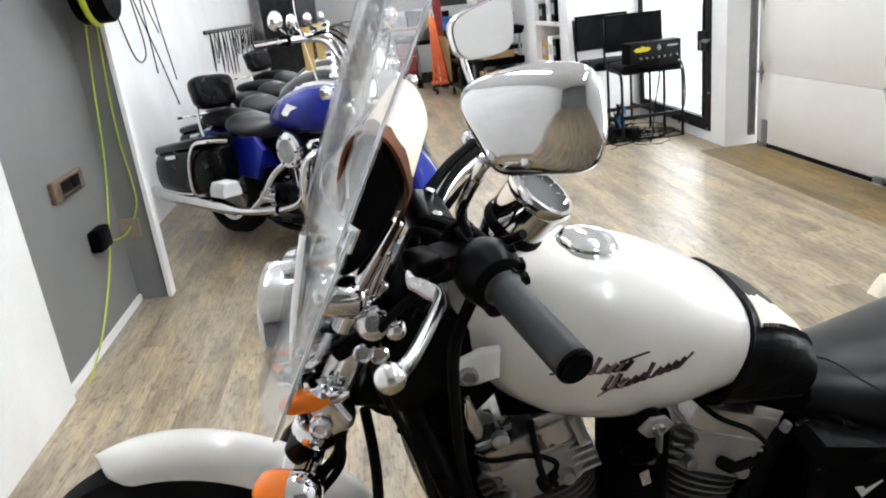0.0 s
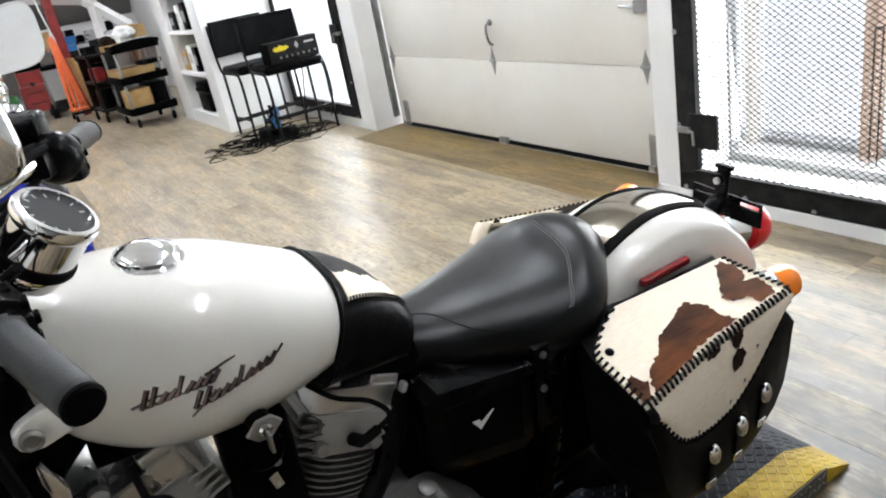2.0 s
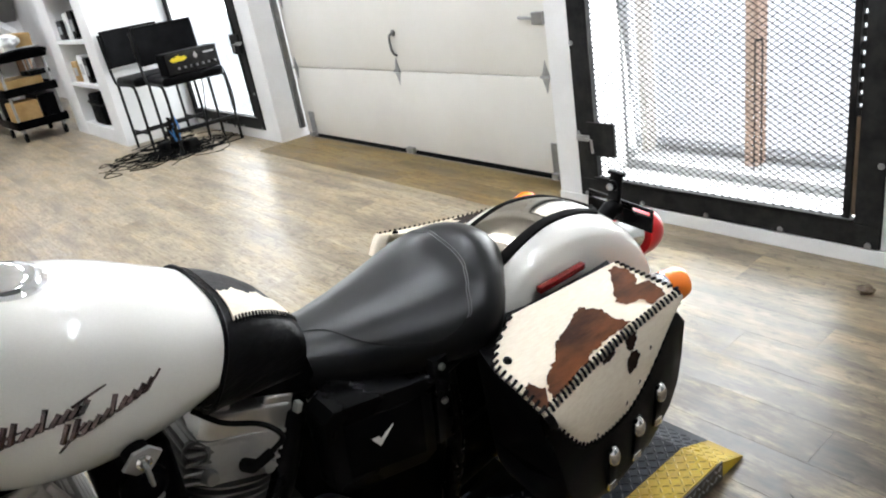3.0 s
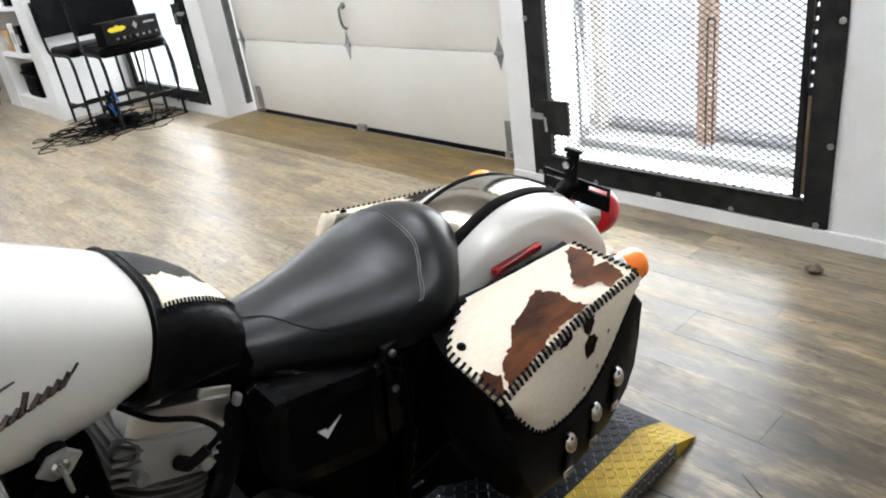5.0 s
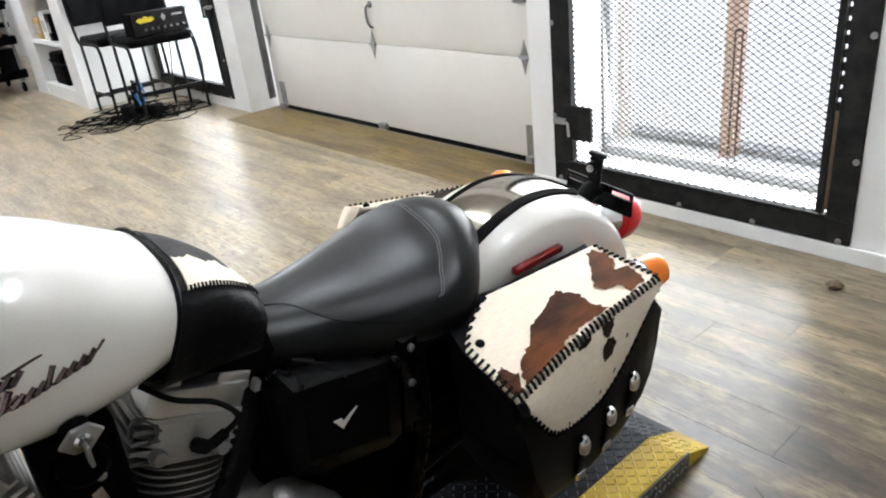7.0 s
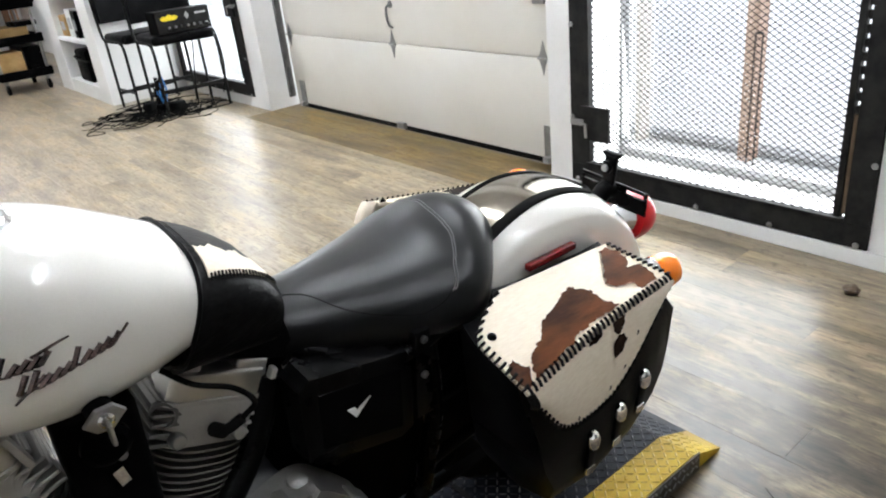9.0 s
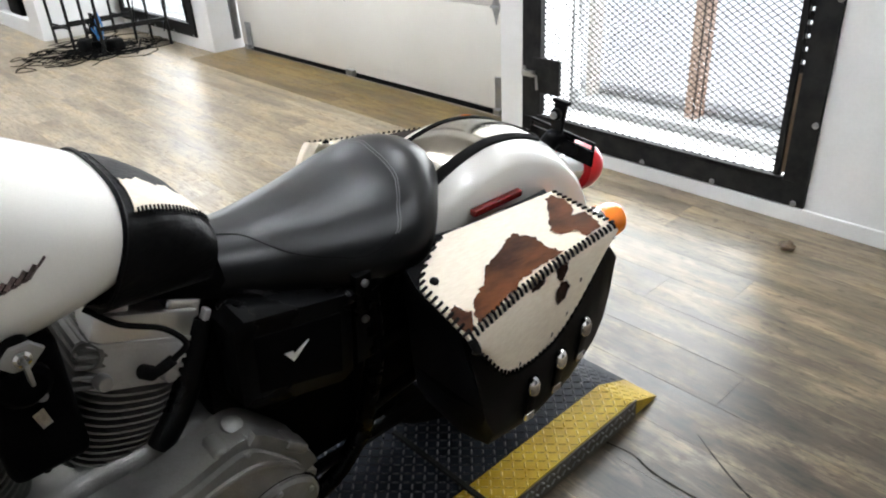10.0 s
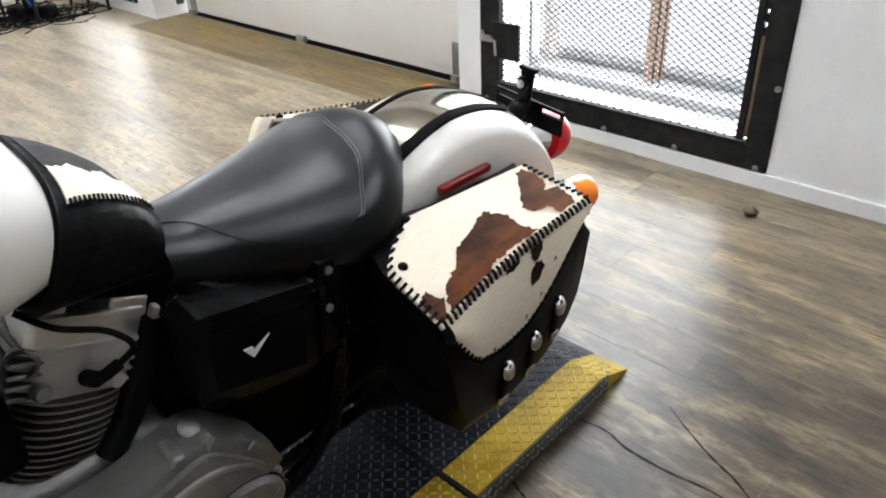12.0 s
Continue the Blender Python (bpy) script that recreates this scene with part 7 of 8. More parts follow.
    for pts, r_ in ((((0.92, -0.13, 0.55), (0.97, -0.19, 0.47), (0.93, -0.20, 0.34), (0.74, -0.20, 0.27)), 0.022), (((0.80, -0.13, 0.55), (0.70, -0.19, 0.47), (0.60, -0.21, 0.34), (0.52, -0.24, 0.26)), 0.022)):
        P("header_pipe", tube(bm_new(), curve(pts, 16), r_, 12), M["chrome"], "chrome header pipe")
    for x_, tilt_ in ((0.82, -12), (0.845, -5), (0.885, 5), (0.91, 12)):
        P("pushrod_tube", tube(bm_new(), [(x_, -0.115, 0.36), (x_ + 0.22 * math.sin(radians(tilt_)), -0.105, 0.58)], 0.009, 8), M["chrome"], "chrome pushrod tube")
    P("cam_cover", lathe(bm_new(), ((0.09, 0), (0.09, 0.02), (0.075, 0.03), (0, 0.034)), axis_pose((0.93, -0.14, 0.32), (0, -1, 0)), 28), M["chrome"], "round chrome cover")
    P("starter", tube(bm_new(), [(0.66, -0.16, 0.33), (0.58, -0.20, 0.34)], 0.04, 16), M["chrome"], "chrome starter end")
    ac = P("air_cleaner", lathe(bm_new(), ((0.10, 0), (0.10, 0.05), (0.088, 0.065), (0.06, 0.068), (0.055, 0.075), (0, 0.078)), axis_pose((0.85, -0.13, 0.61), (0, -1, 0)), 32), M["chrome"], "round chrome air cleaner", None, 30)
    P("cleaner_ring", lathe(bm_new(), ((0.1005, 0), (0.1035, 0.01), (0.1035, 0.022), (0.1005, 0.03)), axis_pose((0.85, -0.13, 0.61), (0, -1, 0)), 32), M["rubber"], "black ring", ac)
    P("cleaner_insert", lathe(bm_new(), ((0.066, 0.069), (0.062, 0.0755), (0.050, 0.077), (0, 0.0785)), axis_pose((0.85, -0.13, 0.61), (0, -1, 0)), 32), M["zinc"], "brushed round insert", ac)
    for k in range(6):
        a = 2 * math.pi * k / 6
        P("cleaner_bolt", lathe(bm_new(), ((0.006, 0), (0.006, 0.004), (0, 0.006)), axis_pose((0.85 + 0.078 * math.cos(a), -0.196, 0.61 + 0.078 * math.sin(a)), (0, -1, 0)), 10), M["black"], "dark bolt", ac)
    P("frame", tube(tube(tube(bm_new(), curve([(1.28, 0, 0.88), (1.0, 0, 0.70), (0.6, 0, 0.64), (0.3, 0, 0.60)], 16), 0.025, 10), curve([(1.26, 0.08, 0.80), (1.16, 0.12, 0.5), (1.10, 0.12, 0.2), (0.7, 0.12, 0.15), (0.4, 0.12, 0.22)], 20), 0.02, 10), curve([(1.26, -0.08, 0.80), (1.16, -0.12, 0.5), (1.10, -0.12, 0.2), (0.7, -0.12, 0.15), (0.4, -0.12, 0.22)], 20), 0.02, 10), M["black"], "black frame")
    # front end
    hl_ = P("headlamp", lathe(bm_new(), ((0.03, -0.12), (0.08, -0.10), (0.11, -0.03), (0.115, 0.0), (0.115, 0.03), (0.10, 0.035), (0.06, 0.045), (0, 0.048)), axis_pose((1.44, 0, 0.90), (1, 0, -0.05)), 30), M["chrome"], "chrome headlamp")
    for s in (-1, 1):
        P("spot_lamp", lathe(bm_new(), ((0.02, -0.06), (0.055, -0.03), (0.062, 0.0), (0.05, 0.012), (0, 0.018)), axis_pose((1.44, s * 0.20, 0.83), (1, 0, 0)), 22), M["chrome"], "chrome spot lamp")
        P("grip", tube(bm_new(), [(1.02, s * 0.42, 1.17), (1.13, s * 0.36, 1.18)], 0.019, 12), M["grip"], "black grip")
        P("mirror", lathe(bm_new(), ((0, -0.030), (0.022, -0.026), (0.040, -0.014), (0.047, 0.0), (0.045, 0.004), (0, 0.005)), axis_pose((1.16, s * 0.39, 1.275), (-1, s * 0.15, 0.1)), 24), M["chrome"], "round chrome mirror")
        P("mirror_stem", tube(bm_new(), [(1.15, s * 0.31, 1.19), (1.165, s * 0.38, 1.25)], 0.006, 8), M["chrome"])
        P("hand_lever", tube(bm_new(), curve([(1.18, s * 0.30, 1.19), (1.15, s * 0.38, 1.18), (1.06, s * 0.45, 1.17)], 12), 0.0085, 8), M["lever"], "polished hand lever")
        P("switch_housing", obox(bm_new(), pose(1.15, s * 0.33, 1.185, 0, 0, s * 60), (0.05, 0.06, 0.055), 0.012, 2), M["black"], "black switch housing")
        P("turn_signal", lathe(bm_new(), ((0.01, -0.035), (0.030, -0.02), (0.034, 0.01), (0.025, 0.02), (0, 0.024)), axis_pose((1.36, s * 0.30, 0.93), (-1, 0, 0)), 18), M["chrome"], "chrome turn signal")
        P("control_cable", tube(bm_new(), curve([(1.17, s * 0.28, 1.18), (1.33, s * 0.20, 1.20), (1.38, s * 0.10, 1.05), (1.30, s * 0.06, 0.85)], 16), 0.006, 6), M["rubber"], "black cable")
    P("riser_clamp", obox(bm_new(), pose(1.28, 0, 1.0), (0.06, 0.20, 0.05), 0.014, 3), M["chrome"], "chrome handlebar clamp")
    P("handlebar", tube(bm_new(), curve([(1.02, -0.42, 1.17), (1.15, -0.34, 1.18), (1.26, -0.18, 1.16), (1.28, -0.08, 1.0), (1.28, 0.08, 1.0), (1.26, 0.18, 1.16), (1.15, 0.34, 1.18), (1.02, 0.42, 1.17)], 40), 0.0127, 10), M["chrome"], "chrome handlebar")
    P("nacelle", loft(bm_new(), [hull_ring(x, w, 0.90 - h_, 0.90 + h_, 24) for x, w, h_ in ((1.26, 0.07, 0.09), (1.32, 0.11, 0.13), (1.40, 0.12, 0.13))]), M["chrome"], "chrome headlamp nacelle", None, 60)
    P("tail_lamp", obox(bm_new(), pose(-0.39, 0, 0.55), (0.05, 0.10, 0.07), 0.015, 3), M["red"], "red tail lamp")
    if screen_on:
        grid = [[(1.36 - 0.35 * (z - 0.98) - 0.10 * (s_ ** 2), s_ * (0.26 - 0.25 * max(0, z - 1.28)), z) for s_ in [-1 + k / 5 for k in range(11)]] for z in [0.98 + 0.055 * i for i in range(10)]]
        sc = P("windshield", sheet(bm_new(), grid, 0.004), M["lens_clear"], "clear windshield", None, 60)
        for col in (0, -1):
            P("screen_edge", tube(bm_new(), [r[col] for r in grid], 0.003, 6), M["acrylic_edge"], "", sc)
    if tag:
        P("paper_tag", obox(bm_new(), pose(1.12, -0.25, 1.10, 0, 8, -50), (0.004, 0.065, 0.27), 0.001), M["tag"], "yellow paper price tag")
    b.matrix_world = at
    return b


M["tag"] = vary(mat("yellow_paper", (0.72, 0.46, 0.08), 0.7), (0.68, 0.36, 0.05), (0.78, 0.62, 0.22), 12)
M["charcoal"] = vary(mat("charcoal_paint", (0.03, 0.03, 0.033), 0.3, 0.0, 0.15, 0.3), (0.010, 0.010, 0.011), (0.035, 0.035, 0.038), 5)
tourer("touring_motorcycle", "blue touring motorcycle with black panniers and chrome trim", pose(-0.745, 4.967, 0, 0, 0, -47) @ pose(0, 0, 0, -3), M["blue"], True, True, True)
dk = tourer("touring_motorcycle", "charcoal cruiser motorcycle with a yellow paper tag", pose(-0.80, 6.0, 0, 0, 0, -42), M["charcoal"], False, True, False, True)
copy_thing(dk, pose(-0.80, 7.0, 0, 0, 0, -40))["label"] = "dark cruiser motorcycle parked in a row"
tourer("touring_motorcycle", "black touring motorcycle with panniers and backrest", pose(-0.78, 8.0, 0, 0, 0, -38), M["black"], True, True, False)

# ---- chairs by the window ----


def stool_chair(at, first=None):
    if first:
        return copy_thing(first, at)
    c = thing("chair", "tall black vinyl chair with a black tubular steel frame", "chair", "black chairs by the window")
    # x across, the sitter looks along -y
    part("seat", obox(bm_new(), pose(0, 0.0, 0.585), (0.50, 0.46, 0.075), 0.03, 4), M["leather"], c, "padded black vinyl seat", 60)
    bm = bm_new()
    grid = [[(x, 0.275 - 0.03 * (1 - (x / 0.25) ** 2) * -1, z) for x in [-0.25 + k * 0.05 for k in range(11)]] for z in (0.70, 0.705, 0.73, 0.85, 0.98, 1.005, 1.01)]
    part("backrest", sheet(bm, grid, 0.045), M["leather"], c, "padded black vinyl backrest", 60)
    for s in (-1, 1):
        x = s * 0.255
        part("side_frame", tube(bm_new(), curve([(x, -0.21, 0.0), (x, -0.215, 0.3), (x, -0.21, 0.50), (x, -0.14, 0.56), (x, 0.18, 0.565), (x, 0.25, 0.62), (x, 0.285, 0.80), (x, 0.30, 0.98)], 40), 0.0115, 10), M["steel_black"], c, "bent black steel tube")
        part("rear_leg", tube(bm_new(), [(x * 0.98, 0.20, 0.0), (x * 0.98, 0.205, 0.565)], 0.0115, 10), M["steel_black"], c)
        part("foot_rail", tube(bm_new(), [(x, -0.212, 0.16), (x, 0.202, 0.16)], 0.0105, 8), M["steel_black"], c)
    for y, z in ((-0.212, 0.20), (0.202, 0.12)):
        part("cross_rail", box(bm_new(), (-0.25, y - 0.010, z - 0.014), (0.25, y + 0.010, z + 0.014), 0.003), M["steel_black"], c, sm=False)
    c.matrix_world = at
    return c


CH = stool_chair(pose(2.54, 6.30, 0, 0, 0, -3))
stool_chair(pose(2.45, 6.80, 0, 0, 0, 2), CH)

# charger box on the near chair
box_m = pose(2.56, 6.17, 0.6225, 0, 0, 4)
ch = thing("battery_charger", "black battery charger box with knobs on a chair seat", "charger", "", box_m)
part("case", box(bm_new(), (-0.225, -0.07, 0.0), (0.225, 0.09, 0.17), 0.008), M["plastic"], ch, sm=False)
part("face_plate", box(bm_new(), (-0.22, -0.0745, 0.005), (0.22, -0.0705, 0.165), 0.002), M["steel_black"], ch, "black front panel", sm=False)
for k in range(7):
    x = -0.13 + k * 0.052
    part("knob", lathe(bm_new(), ((0.010, 0), (0.010, 0.008), (0.007, 0.014), (0, 0.015)), axis_pose((x, -0.0745, 0.045), (0, -1, 0)), 12), M["zinc"], ch, "small metal knob")
part("maker_mark", prism(bm_new(), [(-0.075, 0), (-0.045, 0.018), (-0.03, 0.012), (0.0, 0.028), (0.03, 0.014), (0.05, 0.02), (0.075, 0.0), (0.045, -0.018), (-0.05, -0.02)], Matrix(((1, 0, 0, -0.115), (0, 0, -1, -0.0750), (0, 1, 0, 0.115), (0, 0, 0, 1))), 0.001), M["yellowlab"], ch, "yellow printed mark", sm=False)
part("maker_mark", prism(bm_new(), [(-0.02, 0.0), (0.0, 0.03), (0.02, 0.0), (0.0, -0.03)], Matrix(((1, 0, 0, 0.03), (0, 0, -1, -0.0750), (0, 1, 0, 0.118), (0, 0, 0, 1))), 0.001), M["greylab"], ch, "grey printed mark", sm=False)
part("text_bar", box(bm_new(), (0.10, -0.0765, 0.118), (0.19, -0.0752, 0.132)), M["greylab"], ch, "grey text bar", sm=False)
part("lead", tube(bm_new(), curve([(-0.02, -0.075, 0.05), (-0.03, -0.16, 0.03), (-0.02, -0.175, -0.08), (-0.06, -0.18, -0.3), (-0.10, -0.20, -0.55)], 30), 0.006, 6), M["rubber"], ch, "black cable")
part("lead", tube(bm_new(), curve([(0.15, -0.075, 0.05), (0.16, -0.15, 0.03), (0.19, -0.175, -0.06), (0.20, -0.18, -0.3), (0.14, -0.19, -0.5)], 30), 0.005, 6), M["rubber"], ch, "black cable")

# heap of cables under the chairs
rg = random.Random(11)
heap = thing("cable_heap", "tangled heap of black cables on the floor under the chairs", "cables", "", pose(2.25, 6.25, 0))
for k in range(34):
    cx, cy = rg.gauss(0, 0.22), rg.gauss(0, 0.20)
    r = rg.uniform(0.08, 0.30)
    a0 = rg.uniform(0, 6.3)
    pts = []
    for i in range(9):
        a = a0 + i * rg.uniform(0.5, 0.9)
        pts.append((cx + r * math.cos(a) * (1 + 0.2 * math.sin(3 * a)), cy + r * 0.75 * math.sin(a), 0.007 + abs(rg.gauss(0, 0.02)) * (1 if 0 < i < 8 else 0)))
    part("cable", tube(bm_new(), curve(pts, 40), rg.choice((0.003, 0.0035, 0.0045)), 5), M["rubber"], heap)
for k in range(5):
    pts = [(rg.gauss(0, 0.05), rg.gauss(0, 0.05), 0.01), (rg.uniform(-0.2, 0.3), rg.uniform(-0.25, 0.0), 0.006), (rg.uniform(0.1, 0.6), rg.uniform(-0.35, 0.1), 0.006), (rg.uniform(0.2, 0.5), rg.uniform(-0.1, 0.2), 0.006)]
    part("cable", tube(bm_new(), curve(pts, 30), 0.0045, 5), M["rubber"], heap)
pts = [(0.0, 0.0, 0.01), (-0.1, -0.15, 0.007), (-0.25, -0.25, 0.006), (-0.34, -0.20, 0.006)]
part("cable", tube(bm_new(), curve(pts, 30), 0.0045, 5), M["rubber"], heap)
for x, y, z, c in ((0.06, 0.02, 0.05, "plastic"), (0.16, 0.0, 0.045, "rubber"), (-0.02, 0.1, 0.06, "rubber")):
    part("plug_block", obox(bm_new(), pose(x, y, z, 0, 0, 30), (0.12, 0.09, 0.09), 0.02, 3), M[c], heap, "black plug block")
sprayer = thing("hanging_leads", "blue and black leads hanging from the chair frame", "cables", "", pose(2.27, 6.14, 0.12))
for k in range(8):
    part("lead", tube(bm_new(), curve([(rg.uniform(-0.03, 0.03), rg.uniform(-0.03, 0.03), 0.20), (rg.uniform(-0.06, 0.06), -0.04, 0.10), (rg.uniform(-0.05, 0.05), 0.0, 0.0), (rg.uniform(-0.06, 0.06), 0.03, 0.14)], 24), 0.007, 6), M["rubber"] if k % 3 else M["bluebox"], sprayer)

# ---- shelf block that juts from the window wall ----
SX, S0, S1 = 2.15, 7.15, 8.85
shelf = tagged(link("wall_shelf_block", slab(bm_new(), XW - 0.06, XW - 0.002, S0 + 0.30, S1 - 0.42, 0, H), M["wall"], sm=False), "white built-in wall block with open shelves", "wall", "", "structure")
for y0, y1 in ((S0, S0 + 0.30), (S1 - 0.42, S1)):
    link("pier", slab(bm_new(), SX, XW, y0, y1, 0, H), M["wall"], sm=False).parent = shelf
for z in (0.13, 0.545, 0.955, 1.37, 1.79):
    bm = box(bm_new(), (SX + 0.004, S0 + 0.30, z - (0.13 if z == 0.13 else 0.035)), (XW - 0.06, S1 - 0.42, z), 0.002)
    ob = link("shelf_board", bm, M["wall"], sm=False)
    ob.parent = shelf
case = thing("tool_case", "dark grey plastic tool case on a low shelf", "case", "", pose(2.37, 7.98, 0.13))
part("body", obox(bm_new(), pose(0, 0, 0.15), (0.36, 0.38, 0.30), 0.025, 3), M["plastic"], case)
part("lid_band", obox(bm_new(), pose(0, 0, 0.20), (0.366, 0.386, 0.02), 0.004), M["steel_black"], case)
part("handle", tube(bm_new(), curve([(-0.185, -0.08, 0.24), (-0.215, -0.06, 0.24), (-0.215, 0.06, 0.24), (-0.185, 0.08, 0.24)], 16), 0.01, 8), M["rubber"], case)


def carton(name, label, cat, at, size, material, extra=None):
    c = thing(name, label, cat, "", at)
    part("body", obox(bm_new(), pose(0, 0, size[2] / 2), size, min(size) * 0.06, 2), M[material], c, sm=False)
    if extra:
        m_, (ax, ay, az), (bx, by, bz) = extra
        part("panel", box(bm_new(), (ax, ay, az), (bx, by, bz), 0.001), M[m_], c, sm=False)
    return c


for y, z, c, w, h_ in ((7.62, 0.545, "black", 0.11, 0.24), (7.78, 0.545, "paper", 0.16, 0.26), (8.05, 0.545, "card", 0.18, 0.2), (7.60, 0.955, "black", 0.13, 0.26), (7.80, 0.955, "paper", 0.17, 0.24), (8.1, 0.955, "steel_black", 0.2, 0.18), (7.7, 1.37, "card", 0.25, 0.2)):
    carton("shelf_box", f"{'dark' if c in ('black', 'steel_black') else 'white' if c == 'paper' else 'brown'} carton standing on a white shelf", "box", pose(2.30, y + 0.22, z, 0, 0, rg.uniform(-6, 6)), (0.22, w, h_), c, ("greylab", (-0.112, -w * 0.3, h_ * 0.3), (-0.1105, w * 0.3, h_ * 0.7)))
jug = thing("shelf_jug", "white plastic jug with a black handle on a shelf", "jug", "", pose(2.45, 7.75, 0.955))
part("body", lathe(bm_new(), ((0.06, 0), (0.075, 0.01), (0.075, 0.17), (0.05, 0.22), (0.045, 0.24)), Matrix.Identity(4), 24), M["paper"], jug)
part("handle", tube(bm_new(), curve([(0, 0.07, 0.19), (0, 0.12, 0.18), (0, 0.12, 0.08), (0, 0.075, 0.06)], 16), 0.01, 8), M["black"], jug)

# ---- service cart with cartons ----
cart = thing("service_cart", "black three-shelf service cart on castors, loaded with boxes", "cart", "", pose(1.84, 9.28, 0, 0, 0, 3))
for z in (0.16, 0.50, 0.84):
    bm = obox(bm_new(), pose(0, 0, z), (0.52, 0.74, 0.035), 0.012, 2)
    part("tray", bm, M["plastic"], cart, "black plastic tray")
    bm = bm_new()
    for s in (-1, 1):
        obox(bm, pose(s * 0.25, 0, z + 0.035), (0.02, 0.74, 0.07), 0.006)
        obox(bm, pose(0, s * 0.36, z + 0.035), (0.52, 0.02, 0.07), 0.006)
    part("tray_lip", bm, M["plastic"], cart)
for sx in (-1, 1):
    for sy in (-1, 1):
        part("post", tube(bm_new(), [(sx * 0.22, sy * 0.32, 0.12), (sx * 0.22, sy * 0.32, 0.86)], 0.015, 10), M["zinc"], cart, "steel post")
        cw = part("castor", tube(bm_new(), [(sx * 0.20 - 0.014, sy * 0.30, 0.052), (sx * 0.20 + 0.014, sy * 0.30, 0.052)], 0.05, 18), M["rubber"], cart, "black castor")
        part("castor_fork", tube(bm_new(), [(sx * 0.20, sy * 0.30, 0.06), (sx * 0.20, sy * 0.30, 0.145)], 0.018, 8), M["zinc"], cw)
part("push_handle", tube(bm_new(), curve([(-0.25, -0.35, 0.87), (-0.22, -0.43, 0.90), (0.0, -0.46, 0.92), (0.22, -0.43, 0.90), (0.25, -0.35, 0.87)], 24), 0.022, 8), M["plastic"], cart)
CM = pose(1.84, 9.28, 0, 0, 0, 3)
carton("carton", "brown cardboard box on the cart's low tray", "box", CM @ pose(-0.10, -0.17, 0.178), (0.26, 0.30, 0.24), "card")
carton("carton", "long shallow brown cardboard box on the cart", "box", CM @ pose(-0.05, -0.05, 0.518, 0, 0, 5), (0.38, 0.50, 0.13), "card")
carton("toolbox", "dark box on the cart's low tray", "box", CM @ pose(0.13, -0.05, 0.178), (0.18, 0.54, 0.27), "black")
carton("toolbox", "black case lying on the cart's middle tray", "box", CM @ pose(0.14, -0.18, 0.649, 0, 0, 8), (0.20, 0.26, 0.05), "black")
carton("carton", "open tan cardboard box leaning on the cart", "box", CM @ pose(0.13, 0.20, 0.858, 0, 6, 20), (0.22, 0.26, 0.22), "card")
for dx, dy, sx, sy, sz, rz, c in ((-0.16, -0.10, 0.20, 0.22, 0.06, 20, "card"), (0.02, -0.16, 0.26, 0.20, 0.05, -12, "paper"), (0.14, -0.20, 0.18, 0.18, 0.08, 10, "greylab"), (-0.04, 0.05, 0.18, 0.20, 0.16, 35, "paper"), (-0.17, 0.16, 0.14, 0.18, 0.13, 12, "black"), (-0.02, 0.25, 0.22, 0.16, 0.20, -8, "greylab")):
    carton("parcel", f"{ {'paper': 'white', 'card': 'brown', 'black': 'black', 'greylab': 'grey'}[c]} parcel heaped on top of the cart", "parcel", CM @ pose(dx, dy, 0.858, 0, 0, rz), (sx, sy, sz), c)
# crumpled dark cloth and a pale plastic bag on the heap
for nm, lab, cat, at_, sz, c, sd in (("cloth", "crumpled dark red and black cloth on the cart", "cloth", CM @ pose(-0.19, -0.02, 0.92), (0.09, 0.11, 0.09), "darkhide", 3.0), ("plastic_bag", "crumpled pale plastic bag on the cart", "bag", CM @ pose(0.02, 0.02, 1.01), (0.11, 0.12, 0.08), "paper", 7.0)):
    bm = bm_new()
    bmesh.ops.create_icosphere(bm, subdivisions=4, radius=1.0)
    for v in bm.verts:
        k_ = 1 + 0.28 * noise.noise(v.co * 2.2 + Vector((sd, 0, 0))) + 0.10 * noise.noise(v.co * 6.0 + Vector((0, sd, 0)))
        v.co = Vector((v.co.x * sz[0] * k_, v.co.y * sz[1] * k_, max(-0.6, v.co.z) * sz[2] * k_))
    ob = link(nm, bm, M[c])
    ob.matrix_world = at_
    tagged(ob, lab, cat)

# ---- second cart and orange hoist beyond ----
c2 = thing("tool_trolley", "black metal tool trolley heaped with dark tools", "trolley", "", pose(1.63, 10.36, 0, 0, 0, 4))
for z in (0.14, 0.48, 0.80):
    part("shelf", obox(bm_new(), pose(0, 0, z), (0.34, 0.60, 0.03), 0.006), M["steel_black"], c2, sm=False)
for sx in (-1, 1):
    for sy in (-1, 1):
        part("post", box(bm_new(), (sx * 0.16 - 0.013, sy * 0.28 - 0.013, 0.085), (sx * 0.16 + 0.013, sy * 0.28 + 0.013, 0.86), 0.003), M["steel_black"], c2, sm=False)
        part("castor", tube(bm_new(), [(sx * 0.16 - 0.014, sy * 0.28, 0.045), (sx * 0.16 + 0.014, sy * 0.28, 0.045)], 0.044, 16), M["rubber"], c2)
part("side_panel", box(bm_new(), (0.0, -0.315, 0.16), (0.17, -0.306, 0.84), 0.002), M["steel_black"], c2, "black side panel", sm=False)
part("back_panel", box(bm_new(), (-0.16, 0.306, 0.16), (0.17, 0.315, 0.78), 0.002), M["darkhide"], c2, "dark maroon back panel", sm=False)
